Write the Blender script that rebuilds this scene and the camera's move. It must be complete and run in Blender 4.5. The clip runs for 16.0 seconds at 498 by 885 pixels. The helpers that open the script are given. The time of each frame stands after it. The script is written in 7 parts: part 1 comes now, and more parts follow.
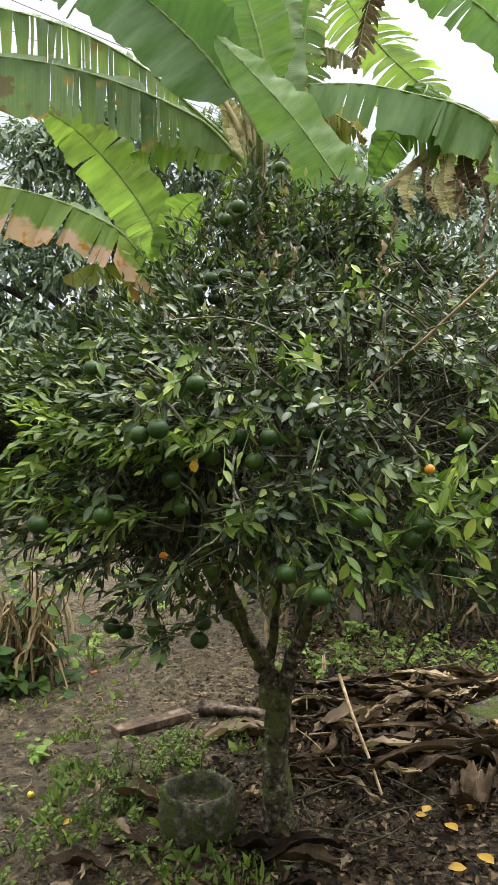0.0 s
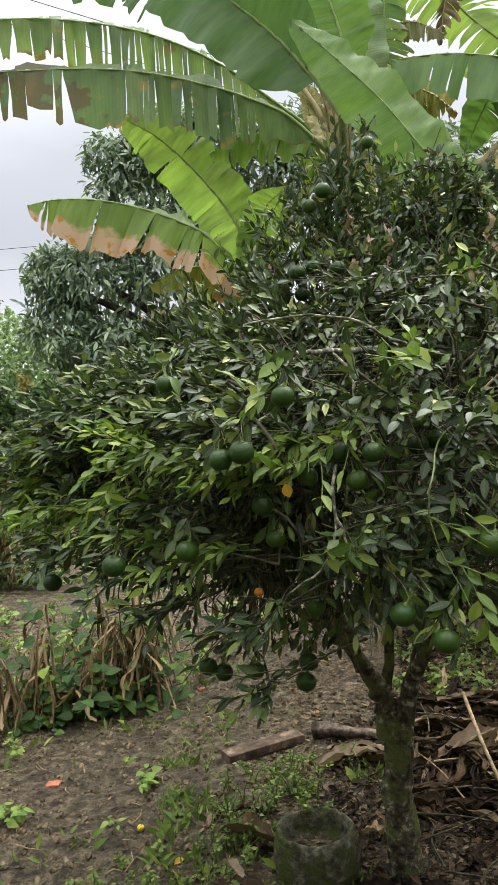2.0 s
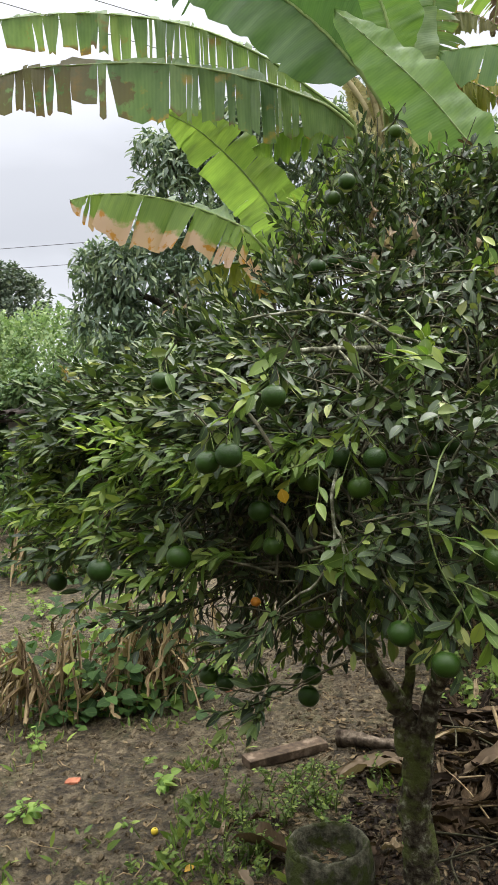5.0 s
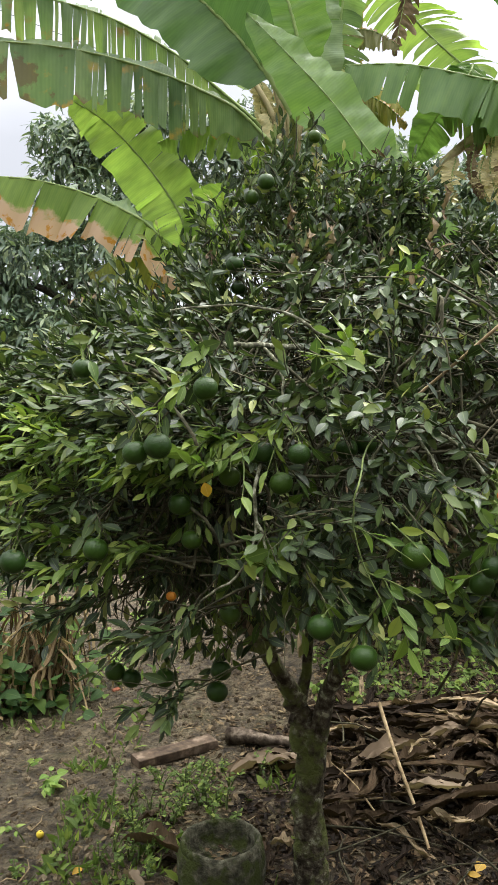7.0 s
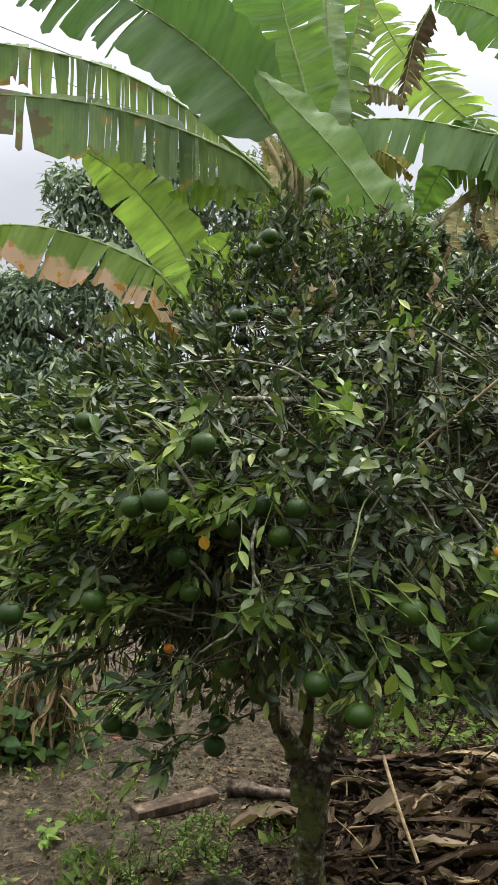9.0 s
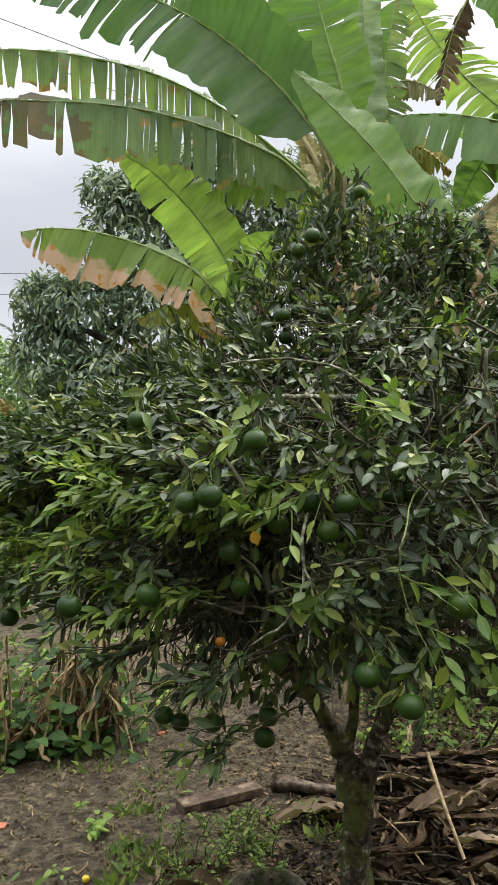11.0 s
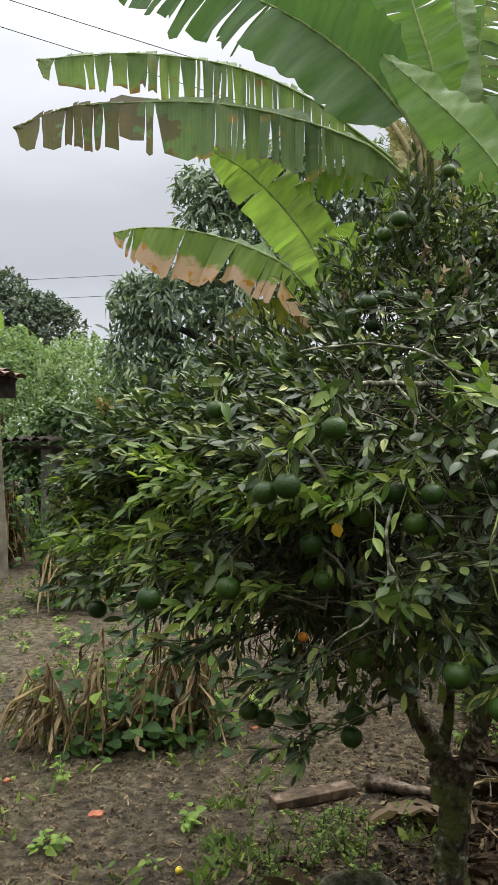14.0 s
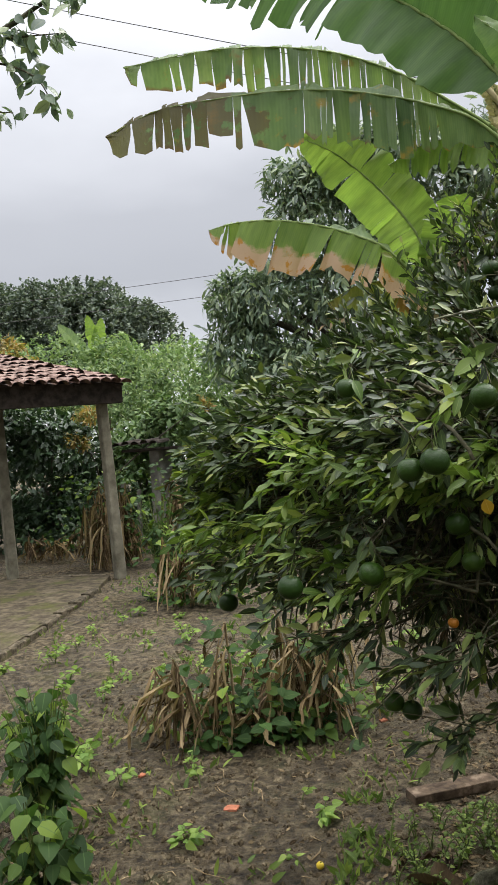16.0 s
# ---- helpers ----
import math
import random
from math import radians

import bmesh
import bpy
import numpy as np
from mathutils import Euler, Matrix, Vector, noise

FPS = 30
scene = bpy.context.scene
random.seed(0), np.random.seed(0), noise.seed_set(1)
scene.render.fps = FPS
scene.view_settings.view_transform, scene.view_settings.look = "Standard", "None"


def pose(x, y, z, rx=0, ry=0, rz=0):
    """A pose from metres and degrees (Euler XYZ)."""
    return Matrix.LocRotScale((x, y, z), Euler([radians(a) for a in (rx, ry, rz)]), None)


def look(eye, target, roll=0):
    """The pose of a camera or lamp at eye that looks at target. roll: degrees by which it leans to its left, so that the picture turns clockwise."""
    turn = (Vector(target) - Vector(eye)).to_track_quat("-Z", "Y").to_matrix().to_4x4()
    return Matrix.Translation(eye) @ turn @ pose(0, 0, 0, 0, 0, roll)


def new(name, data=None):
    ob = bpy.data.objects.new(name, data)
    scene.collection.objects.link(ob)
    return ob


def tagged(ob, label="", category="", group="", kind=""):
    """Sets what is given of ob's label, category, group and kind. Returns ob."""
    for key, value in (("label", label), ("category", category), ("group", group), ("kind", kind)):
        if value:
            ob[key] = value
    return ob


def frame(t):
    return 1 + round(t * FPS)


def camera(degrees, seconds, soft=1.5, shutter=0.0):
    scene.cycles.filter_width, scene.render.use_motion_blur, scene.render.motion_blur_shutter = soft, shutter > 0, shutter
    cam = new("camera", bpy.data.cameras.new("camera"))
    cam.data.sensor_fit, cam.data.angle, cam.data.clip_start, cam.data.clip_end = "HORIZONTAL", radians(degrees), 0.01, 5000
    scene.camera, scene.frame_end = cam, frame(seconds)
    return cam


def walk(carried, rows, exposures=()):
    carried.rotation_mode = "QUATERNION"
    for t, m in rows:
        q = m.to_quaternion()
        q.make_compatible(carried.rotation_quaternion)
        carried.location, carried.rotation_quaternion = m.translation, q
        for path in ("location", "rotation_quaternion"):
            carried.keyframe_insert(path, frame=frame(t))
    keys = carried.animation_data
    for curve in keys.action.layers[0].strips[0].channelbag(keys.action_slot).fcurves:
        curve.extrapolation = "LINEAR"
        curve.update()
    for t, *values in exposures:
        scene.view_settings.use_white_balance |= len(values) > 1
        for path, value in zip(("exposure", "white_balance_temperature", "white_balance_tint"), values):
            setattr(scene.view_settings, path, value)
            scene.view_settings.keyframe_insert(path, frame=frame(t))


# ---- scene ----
cam = camera(34.9, 16.0, soft=0.8)
PATH = [
    (0, (0.137, 0.134, 1.746), (0.034, 2.13, 1.681), -0.3),
    (0.5, (0.148, 0.18, 1.752), (-0.061, 2.167, 1.68), -1.5),
    (1, (0.118, 0.245, 1.757), (-0.15, 2.225, 1.688), -2.5),
    (1.5, (0.098, 0.291, 1.772), (-0.17, 2.272, 1.7), -3.8),
    (2, (0.125, 0.387, 1.781), (-0.228, 2.354, 1.718), -3.8),
    (2.5, (0.208, 0.494, 1.798), (-0.252, 2.439, 1.738), -3.4),
    (3, (0.252, 0.539, 1.791), (-0.204, 2.485, 1.73), -2.6),
    (3.5, (0.217, 0.53, 1.788), (-0.265, 2.47, 1.726), -2.7),
    (6, (0.193, 0.473, 1.776), (-0.24, 2.424, 1.713), -2.3),
    (6.5, (0.147, 0.47, 1.774), (-0.145, 2.447, 1.707), -1.3),
    (7, (0.136, 0.484, 1.77), (-0.055, 2.474, 1.701), -0.3),
    (7.5, (0.141, 0.483, 1.778), (-0.021, 2.476, 1.747), 0.1),
    (8, (0.144, 0.484, 1.784), (-0.039, 2.476, 1.804), 0.1),
    (8.5, (0.155, 0.481, 1.791), (-0.042, 2.471, 1.829), 0.2),
    (11, (0.135, 0.437, 1.787), (-0.168, 2.414, 1.822), -0.2),
    (11.5, (0.123, 0.439, 1.789), (-0.208, 2.411, 1.822), -0.3),
    (12, (0.129, 0.456, 1.783), (-0.238, 2.422, 1.816), -0.8),
    (12.5, (0.132, 0.48, 1.782), (-0.26, 2.441, 1.813), -0.9),
    (13, (0.136, 0.492, 1.779), (-0.361, 2.429, 1.81), -0.8),
    (13.5, (0.153, 0.483, 1.779), (-0.372, 2.412, 1.809), -0.5),
    (14, (0.153, 0.487, 1.775), (-0.383, 2.413, 1.802), -0.7),
    (14.5, (0.134, 0.497, 1.771), (-0.491, 2.396, 1.8), -1.6),
    (15, (0.102, 0.514, 1.769), (-0.602, 2.385, 1.801), -3.2),
    (15.5, (0.082, 0.531, 1.761), (-0.665, 2.386, 1.792), -3.5),
    (16, (0.078, 0.526, 1.756), (-0.7, 2.369, 1.779), -4.1),
]
walk(cam, [(t, look(eye, target, roll)) for t, eye, target, roll in PATH],
     [(0, 0.86, 6350, 14), (0.7, 0.82, 6350, 14), (1.3, 0.68, 6350, 14), (2.2, 0.66, 6350, 14), (3.5, 0.75, 6350, 14), (6, 0.7, 6350, 14), (7, 0.8, 6350, 14), (7.6, 0.7, 6350, 14), (8.2, 0.56, 6350, 14), (11, 0.58, 6350, 14), (14, 0.42, 6350, 14), (16, 0.36, 6350, 14)])

# ---- light: overcast sky ----
world = bpy.data.worlds.new("overcast_sky")
scene.world = world

world.use_nodes = True
wn, wl = world.node_tree.nodes, world.node_tree.links
wn.clear()
SUN_DIR = Vector((0.35, 0.45, 0.82)).normalized()
w_out = wn.new("ShaderNodeOutputWorld")
w_bg = wn.new("ShaderNodeBackground")
w_sky = wn.new("ShaderNodeTexSky")
w_sky.sky_type = "NISHITA"
w_sky.sun_disc = False
w_sky.sun_elevation = math.asin(SUN_DIR.z)
w_sky.sun_rotation = math.atan2(SUN_DIR.x, SUN_DIR.y)
w_skymul = wn.new("ShaderNodeVectorMath")
w_skymul.operation = "SCALE"
w_skymul.inputs["Scale"].default_value = 0.10
w_co = wn.new("ShaderNodeTexCoord")
w_map = wn.new("ShaderNodeMapping")
w_map.inputs["Scale"].default_value = (1.3, 1.3, 3.2)
w_noise = wn.new("ShaderNodeTexNoise")
w_noise.inputs["Scale"].default_value = 2.0
w_noise.inputs["Detail"].default_value = 6.0
w_noise.inputs["Roughness"].default_value = 0.45
w_sep = wn.new("ShaderNodeSeparateXYZ")
w_add = wn.new("ShaderNodeMath")
w_add.operation = "MULTIPLY_ADD"
w_add.inputs[1].default_value = 0.26
w_ramp = wn.new("ShaderNodeValToRGB")
el = w_ramp.color_ramp.elements
el[0].position, el[0].color = 0.10, (0.73, 0.755, 0.772, 1)
el[1].position, el[1].color = 1.0, (3.55, 3.55, 3.5, 1)
for p, c in ((0.22, (0.67, 0.692, 0.708, 1)), (0.32, (0.43, 0.447, 0.462, 1)), (0.44, (0.48, 0.498, 0.513, 1)), (0.55, (0.67, 0.692, 0.706, 1)), (0.70, (1.17, 1.195, 1.2, 1))):
    e = el.new(p)
    e.color = c
w_mix = wn.new("ShaderNodeMixRGB")
w_mix.inputs[0].default_value = 0.06
wl.new(w_co.outputs["Generated"], w_map.inputs["Vector"])
wl.new(w_map.outputs[0], w_noise.inputs["Vector"])
wl.new(w_co.outputs["Generated"], w_sep.inputs[0])
wl.new(w_noise.outputs["Fac"], w_add.inputs[0])
wl.new(w_sep.outputs["Z"], w_add.inputs[2])
wl.new(w_add.outputs[0], w_ramp.inputs[0])
wl.new(w_sky.outputs[0], w_skymul.inputs[0])
wl.new(w_ramp.outputs[0], w_mix.inputs[1])
wl.new(w_skymul.outputs[0], w_mix.inputs[2])
wl.new(w_mix.outputs[0], w_bg.inputs["Color"])
w_bg.inputs["Strength"].default_value = 1.0
wl.new(w_bg.outputs[0], w_out.inputs["Surface"])
sun_data = bpy.data.lights.new("sun", "SUN")
sun_data.energy = 2.3
sun_data.angle = radians(30)
sun_data.color = (1.0, 0.965, 0.9)
sun = new("sun", sun_data)
sun.matrix_world = look(SUN_DIR * 50, (0, 0, 0))

# ---- materials ----


def mat(name):
    m = bpy.data.materials.new(name)
    m.use_nodes = True
    nt = m.node_tree
    nt.nodes.clear()
    out = nt.nodes.new("ShaderNodeOutputMaterial")
    bs = nt.nodes.new("ShaderNodeBsdfPrincipled")
    nt.links.new(bs.outputs[0], out.inputs["Surface"])
    return m, nt, bs, out


def noise_fac(nt, scale, detail=4.0, rough=0.55, coord="Object"):
    co = nt.nodes.new("ShaderNodeTexCoord")
    n = nt.nodes.new("ShaderNodeTexNoise")
    n.inputs["Scale"].default_value = scale
    n.inputs["Detail"].default_value = detail
    n.inputs["Roughness"].default_value = rough
    nt.links.new(co.outputs[coord], n.inputs["Vector"])
    return n.outputs["Fac"]


def ramp(nt, fac, stops):
    r = nt.nodes.new("ShaderNodeValToRGB")
    e = r.color_ramp.elements
    e[0].position, e[0].color = stops[0][0], (*stops[0][1], 1)
    e[1].position, e[1].color = stops[-1][0], (*stops[-1][1], 1)
    for p, c in stops[1:-1]:
        k = e.new(p)
        k.color = (*c, 1)
    nt.links.new(fac, r.inputs[0])
    return r.outputs[0]


def mix(nt, fac, a, b, mode="MIX"):
    m = nt.nodes.new("ShaderNodeMixRGB")
    m.blend_type = mode
    for i, v in enumerate((fac, a, b)):
        if isinstance(v, (int, float)):
            m.inputs[i].default_value = v
        elif isinstance(v, tuple):
            m.inputs[i].default_value = (*v, 1)
        else:
            nt.links.new(v, m.inputs[i])
    return m.outputs[0]


def bump(nt, bs, fac, strength=0.4, distance=0.01):
    b = nt.nodes.new("ShaderNodeBump")
    b.inputs["Strength"].default_value = strength
    b.inputs["Distance"].default_value = distance
    nt.links.new(fac, b.inputs["Height"])
    nt.links.new(b.outputs[0], bs.inputs["Normal"])


def leaf_mat(name, stops, rib=(0.25, 0.32, 0.1), rough=0.42, clear=0.35, ribw=0.10, island=True, veins=0.0, spots=None, edge=None, tip=None, spec=0.45):
    """Leaf: colour by leaf, paler midrib, some light passing through."""
    m, nt, bs, out = mat(name)
    if island:
        g = nt.nodes.new("ShaderNodeNewGeometry")
        rnd = g.outputs["Random Per Island"]
    else:
        g = nt.nodes.new("ShaderNodeObjectInfo")
        rnd = g.outputs["Random"]
    col = ramp(nt, rnd, stops)
    big = noise_fac(nt, 2.2, 3.0)
    col = mix(nt, 0.35, col, ramp(nt, big, [(0.3, (0.55, 0.6, 0.5)), (0.7, (1.3, 1.3, 1.1))]), "MULTIPLY")
    uv = nt.nodes.new("ShaderNodeUVMap")
    sp = nt.nodes.new("ShaderNodeSeparateXYZ")
    nt.links.new(uv.outputs[0], sp.inputs[0])
    v = nt.nodes.new("ShaderNodeMath")
    v.operation = "SUBTRACT"
    nt.links.new(sp.outputs["Y"], v.inputs[0])
    v.inputs[1].default_value = 0.5
    a = nt.nodes.new("ShaderNodeMath")
    a.operation = "ABSOLUTE"
    nt.links.new(v.outputs[0], a.inputs[0])
    f = ramp(nt, a.outputs[0], [(0.0, (0.8, 0.8, 0.8)), (ribw, (0, 0, 0))])
    col = mix(nt, f, col, rib)
    if veins:
        w = nt.nodes.new("ShaderNodeTexWave")
        w.wave_type, w.bands_direction = "BANDS", "X"
        w.inputs["Scale"].default_value = veins
        w.inputs["Distortion"].default_value = 0.8
        nt.links.new(uv.outputs[0], w.inputs["Vector"])
        col = mix(nt, 0.22, col, ramp(nt, w.outputs["Fac"], [(0.2, (0.78, 0.8, 0.75)), (0.8, (1.12, 1.1, 1.05))]), "MULTIPLY")
        bump(nt, bs, w.outputs["Fac"], 0.2, 0.004)
        mp = nt.nodes.new("ShaderNodeMapping")
        mp.inputs["Scale"].default_value = (9.0, 1.6, 1.0)
        st = nt.nodes.new("ShaderNodeTexNoise")
        st.inputs["Scale"].default_value = 2.0
        st.inputs["Detail"].default_value = 5.0
        nt.links.new(uv.outputs[0], mp.inputs["Vector"])
        nt.links.new(mp.outputs[0], st.inputs["Vector"])
        col = mix(nt, 0.45, col, ramp(nt, st.outputs["Fac"], [(0.34, (0.62, 0.68, 0.6)), (0.5, (1.0, 1.0, 1.0)), (0.66, (1.35, 1.25, 1.15))]), "MULTIPLY")
    if spots:
        s = noise_fac(nt, spots[0], 5.0, 0.6)
        col = mix(nt, ramp(nt, s, [(spots[1], (0, 0, 0)), (spots[1] + 0.14, (0.9, 0.9, 0.9))]), col, spots[2])
    if edge:
        e = nt.nodes.new("ShaderNodeMath")
        e.operation = "MULTIPLY_ADD"
        nt.links.new(noise_fac(nt, 4.0, 5.0, 0.6), e.inputs[0])
        e.inputs[1].default_value = edge[3] if len(edge) > 3 else 0.28
        nt.links.new(a.outputs[0], e.inputs[2])
        col = mix(nt, ramp(nt, e.outputs[0], [(edge[0], (0, 0, 0)), (edge[0] + 0.06, (1, 1, 1))]), col, edge[1])
        s2 = noise_fac(nt, 9.0, 4.0, 0.6)
        e2 = nt.nodes.new("ShaderNodeMath")
        e2.operation = "MULTIPLY"
        nt.links.new(ramp(nt, e.outputs[0], [(edge[0] - 0.02, (0, 0, 0)), (edge[0] + 0.03, (1, 1, 1))]), e2.inputs[0])
        nt.links.new(ramp(nt, s2, [(0.56, (0, 0, 0)), (0.62, (1, 1, 1))]), e2.inputs[1])
        col = mix(nt, e2.outputs[0], col, edge[2])
    if tip:
        e = nt.nodes.new("ShaderNodeMath")
        e.operation = "MULTIPLY_ADD"
        nt.links.new(sp.outputs["X"], e.inputs[0])
        e.inputs[1].default_value = 1 / 3
        nt.links.new(ramp(nt, noise_fac(nt, 3.5, 6.0, 0.65), [(0.3, (0, 0, 0)), (0.7, (0.5, 0.5, 0.5))]), e.inputs[2])
        col = mix(nt, ramp(nt, e.outputs[0], [(tip[0], (0, 0, 0)), (min(1.0, tip[0] + 0.16), (0.75, 0.75, 0.75))]), col, tip[1])
    nt.links.new(col, bs.inputs["Base Color"])
    bs.inputs["Roughness"].default_value = rough
    bs.inputs["Specular IOR Level"].default_value = spec
    tr = nt.nodes.new("ShaderNodeBsdfTranslucent")
    nt.links.new(mix(nt, 1.0, col, (1.18, 1.26, 0.75), "MULTIPLY"), tr.inputs["Color"])
    ms = nt.nodes.new("ShaderNodeMixShader")
    ms.inputs[0].default_value = clear
    nt.links.new(bs.outputs[0], ms.inputs[1])
    nt.links.new(tr.outputs[0], ms.inputs[2])
    nt.links.new(ms.outputs[0], out.inputs["Surface"])
    return m


def rough_mat(name, stops, scale=8.0, rough=0.9, detail=6.0, bump_s=0.5, bump_d=0.01, second=None, coord="Object"):
    """Noisy opaque surface; second: (scale, threshold, colour) for patches."""
    m, nt, bs, out = mat(name)
    n = noise_fac(nt, scale, detail, 0.62, coord)
    col = ramp(nt, n, [(0.5 + (p - 0.5) * 0.6, c) for p, c in stops])
    if second:
        s = noise_fac(nt, second[0], 4.0, 0.6, coord)
        col = mix(nt, ramp(nt, s, [(second[1], (0, 0, 0)), (second[1] + 0.12, (1, 1, 1))]), col, second[2])
    oi = nt.nodes.new("ShaderNodeObjectInfo")
    col = mix(nt, 0.3, col, ramp(nt, oi.outputs["Random"], [(0, (0.7, 0.7, 0.7)), (1, (1.25, 1.2, 1.15))]), "MULTIPLY")
    nt.links.new(col, bs.inputs["Base Color"])
    bs.inputs["Roughness"].default_value = rough
    bs.inputs["Specular IOR Level"].default_value = 0.15
    bump(nt, bs, n, bump_s, bump_d)
    return m


CITRUS_TONES = [(0.0, (0.014, 0.026, 0.009)), (0.5, (0.032, 0.056, 0.016)), (0.8, (0.066, 0.102, 0.028)), (0.93, (0.135, 0.175, 0.045)), (1.0, (0.26, 0.28, 0.08))]
M_CITRUS = leaf_mat("citrus_leaf", CITRUS_TONES, (0.12, 0.17, 0.05), 0.46, 0.16, 0.05, spec=0.32)
M_CITRUS_NEW = leaf_mat("citrus_leaf_young", [(0.0, (0.055, 0.11, 0.017)), (0.7, (0.125, 0.195, 0.03)), (1.0, (0.27, 0.33, 0.065))], (0.2, 0.27, 0.07), 0.45, 0.36, 0.05, spec=0.3)
# mango, far tree and bush greens are paled: distance haze in the colour
M_MANGO = leaf_mat("mango_leaf_hazed", [(0, (0.072, 0.114, 0.0792)), (0.6, (0.132, 0.192, 0.12)), (1, (0.264, 0.324, 0.168))], (0.14, 0.18, 0.09), 0.38, 0.25, 0.06)
M_FAR = leaf_mat("far_leaf_hazed", [(0, (0.055, 0.0825, 0.0605)), (0.8, (0.099, 0.134, 0.0924)), (1, (0.154, 0.187, 0.11))], (0.08, 0.12, 0.06), 0.6, 0.2, 0.05)
M_BUSH = leaf_mat("bush_leaf_hazed", [(0, (0.11, 0.177, 0.083)), (0.7, (0.201, 0.287, 0.134)), (1, (0.305, 0.378, 0.183))], (0.15, 0.2, 0.08), 0.55, 0.35, 0.05, spec=0.2)
M_RUSTY = leaf_mat("rusty_leaf", [(0.0, (0.24, 0.2, 0.06)), (0.4, (0.34, 0.2, 0.06)), (1.0, (0.14, 0.2, 0.06))], (0.25, 0.22, 0.08), 0.55, 0.35, 0.05)
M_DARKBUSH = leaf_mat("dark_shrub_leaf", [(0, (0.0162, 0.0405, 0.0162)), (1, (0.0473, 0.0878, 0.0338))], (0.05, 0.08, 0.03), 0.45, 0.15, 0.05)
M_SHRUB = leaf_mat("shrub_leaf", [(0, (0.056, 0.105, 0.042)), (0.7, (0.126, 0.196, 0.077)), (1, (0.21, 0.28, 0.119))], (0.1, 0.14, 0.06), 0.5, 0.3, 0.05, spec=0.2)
M_BRUSH = leaf_mat("brush_leaf", [(0.0, (0.025, 0.03, 0.012)), (0.6, (0.055, 0.075, 0.025)), (1.0, (0.12, 0.13, 0.045))], (0.08, 0.1, 0.04), 0.6, 0.25, 0.05, spec=0.12)
M_BEAN = leaf_mat("bean_leaf", [(0.0, (0.02, 0.05, 0.013)), (0.65, (0.045, 0.095, 0.02)), (1.0, (0.18, 0.26, 0.035))], (0.08, 0.14, 0.04), 0.55, 0.35, 0.05, spec=0.2)
M_WEED = leaf_mat("weed_leaf", [(0.0, (0.06, 0.1, 0.025)), (0.7, (0.14, 0.21, 0.045)), (1.0, (0.27, 0.34, 0.08))], (0.18, 0.25, 0.09), 0.6, 0.35, 0.05, spec=0.2)
M_DRY = leaf_mat("dry_leaf", [(0.0, (0.035, 0.023, 0.013)), (0.5, (0.095, 0.066, 0.036)), (1.0, (0.22, 0.165, 0.095))], (0.3, 0.23, 0.15), 0.75, 0.12, 0.05, spec=0.12)
# mostly very dark brown leaves with a few paler ones
M_DARK_LITTER = leaf_mat("dark_litter_leaf", [(0.0, (0.006, 0.004, 0.0025)), (0.6, (0.022, 0.013, 0.007)), (0.93, (0.06, 0.036, 0.018)), (1.0, (0.2, 0.14, 0.08))], (0.06, 0.045, 0.025), 0.7, 0.05, 0.05, spec=0.12)
M_YELLOW = leaf_mat("yellow_leaf", [(0.0, (0.42, 0.23, 0.015)), (1.0, (0.55, 0.34, 0.02))], (0.6, 0.4, 0.08), 0.6, 0.3, 0.05)
M_BANANA = leaf_mat("banana_leaf", [(0.0, (0.09, 0.175, 0.045)), (1.0, (0.135, 0.235, 0.06))], (0.2, 0.28, 0.1), 0.4, 0.5, 0.012, True, 14.0, (7.0, 0.72, (0.2, 0.17, 0.05)), spec=0.25)
# shaded copy of the banana green, for the underside of the overhead leaf
M_BANANA_SHADED = leaf_mat("banana_leaf_shaded", [(0.0, (0.058, 0.115, 0.04)), (1.0, (0.088, 0.16, 0.05))], (0.17, 0.25, 0.09), 0.4, 0.42, 0.012, True, 14.0, (7.0, 0.72, (0.2, 0.17, 0.05)), spec=0.25)
M_BANANA_YOUNG = leaf_mat("banana_leaf_young", [(0.0, (0.17, 0.265, 0.06)), (1.0, (0.23, 0.335, 0.085))], (0.32, 0.42, 0.12), 0.4, 0.55, 0.012, True, 14.0, spec=0.25)
# browned patches are the leaf's own; the lifted green includes sky glare
M_BANANA_OLD = leaf_mat("banana_leaf_browned", [(0.0, (0.10, 0.165, 0.065)), (0.5, (0.15, 0.225, 0.085)), (1.0, (0.21, 0.285, 0.11))], (0.25, 0.28, 0.13), 0.45, 0.6, 0.012, True, 14.0, (5.0, 0.59, (0.2, 0.13, 0.04)), (0.58, (0.15, 0.1, 0.045), (0.3, 0.19, 0.03)), spec=0.25)
M_BANANA_TIP = leaf_mat("banana_leaf_browned_tip", [(0.0, (0.085, 0.145, 0.06)), (0.5, (0.13, 0.2, 0.08)), (1.0, (0.17, 0.24, 0.10))], (0.22, 0.26, 0.12), 0.45, 0.5, 0.012, True, 14.0, (5.0, 0.6, (0.3, 0.2, 0.03)), (0.62, (0.14, 0.09, 0.045), (0.3, 0.19, 0.03)), (0.95, (0.1, 0.068, 0.035)), spec=0.25)
M_BANANA_PINK = leaf_mat("banana_leaf_withered_edge", [(0.0, (0.15, 0.24, 0.05)), (1.0, (0.2, 0.3, 0.06))], (0.32, 0.4, 0.14), 0.5, 0.5, 0.012, True, 14.0, None, (0.52, (0.48, 0.33, 0.22), (0.42, 0.2, 0.03), 0.5), spec=0.25)
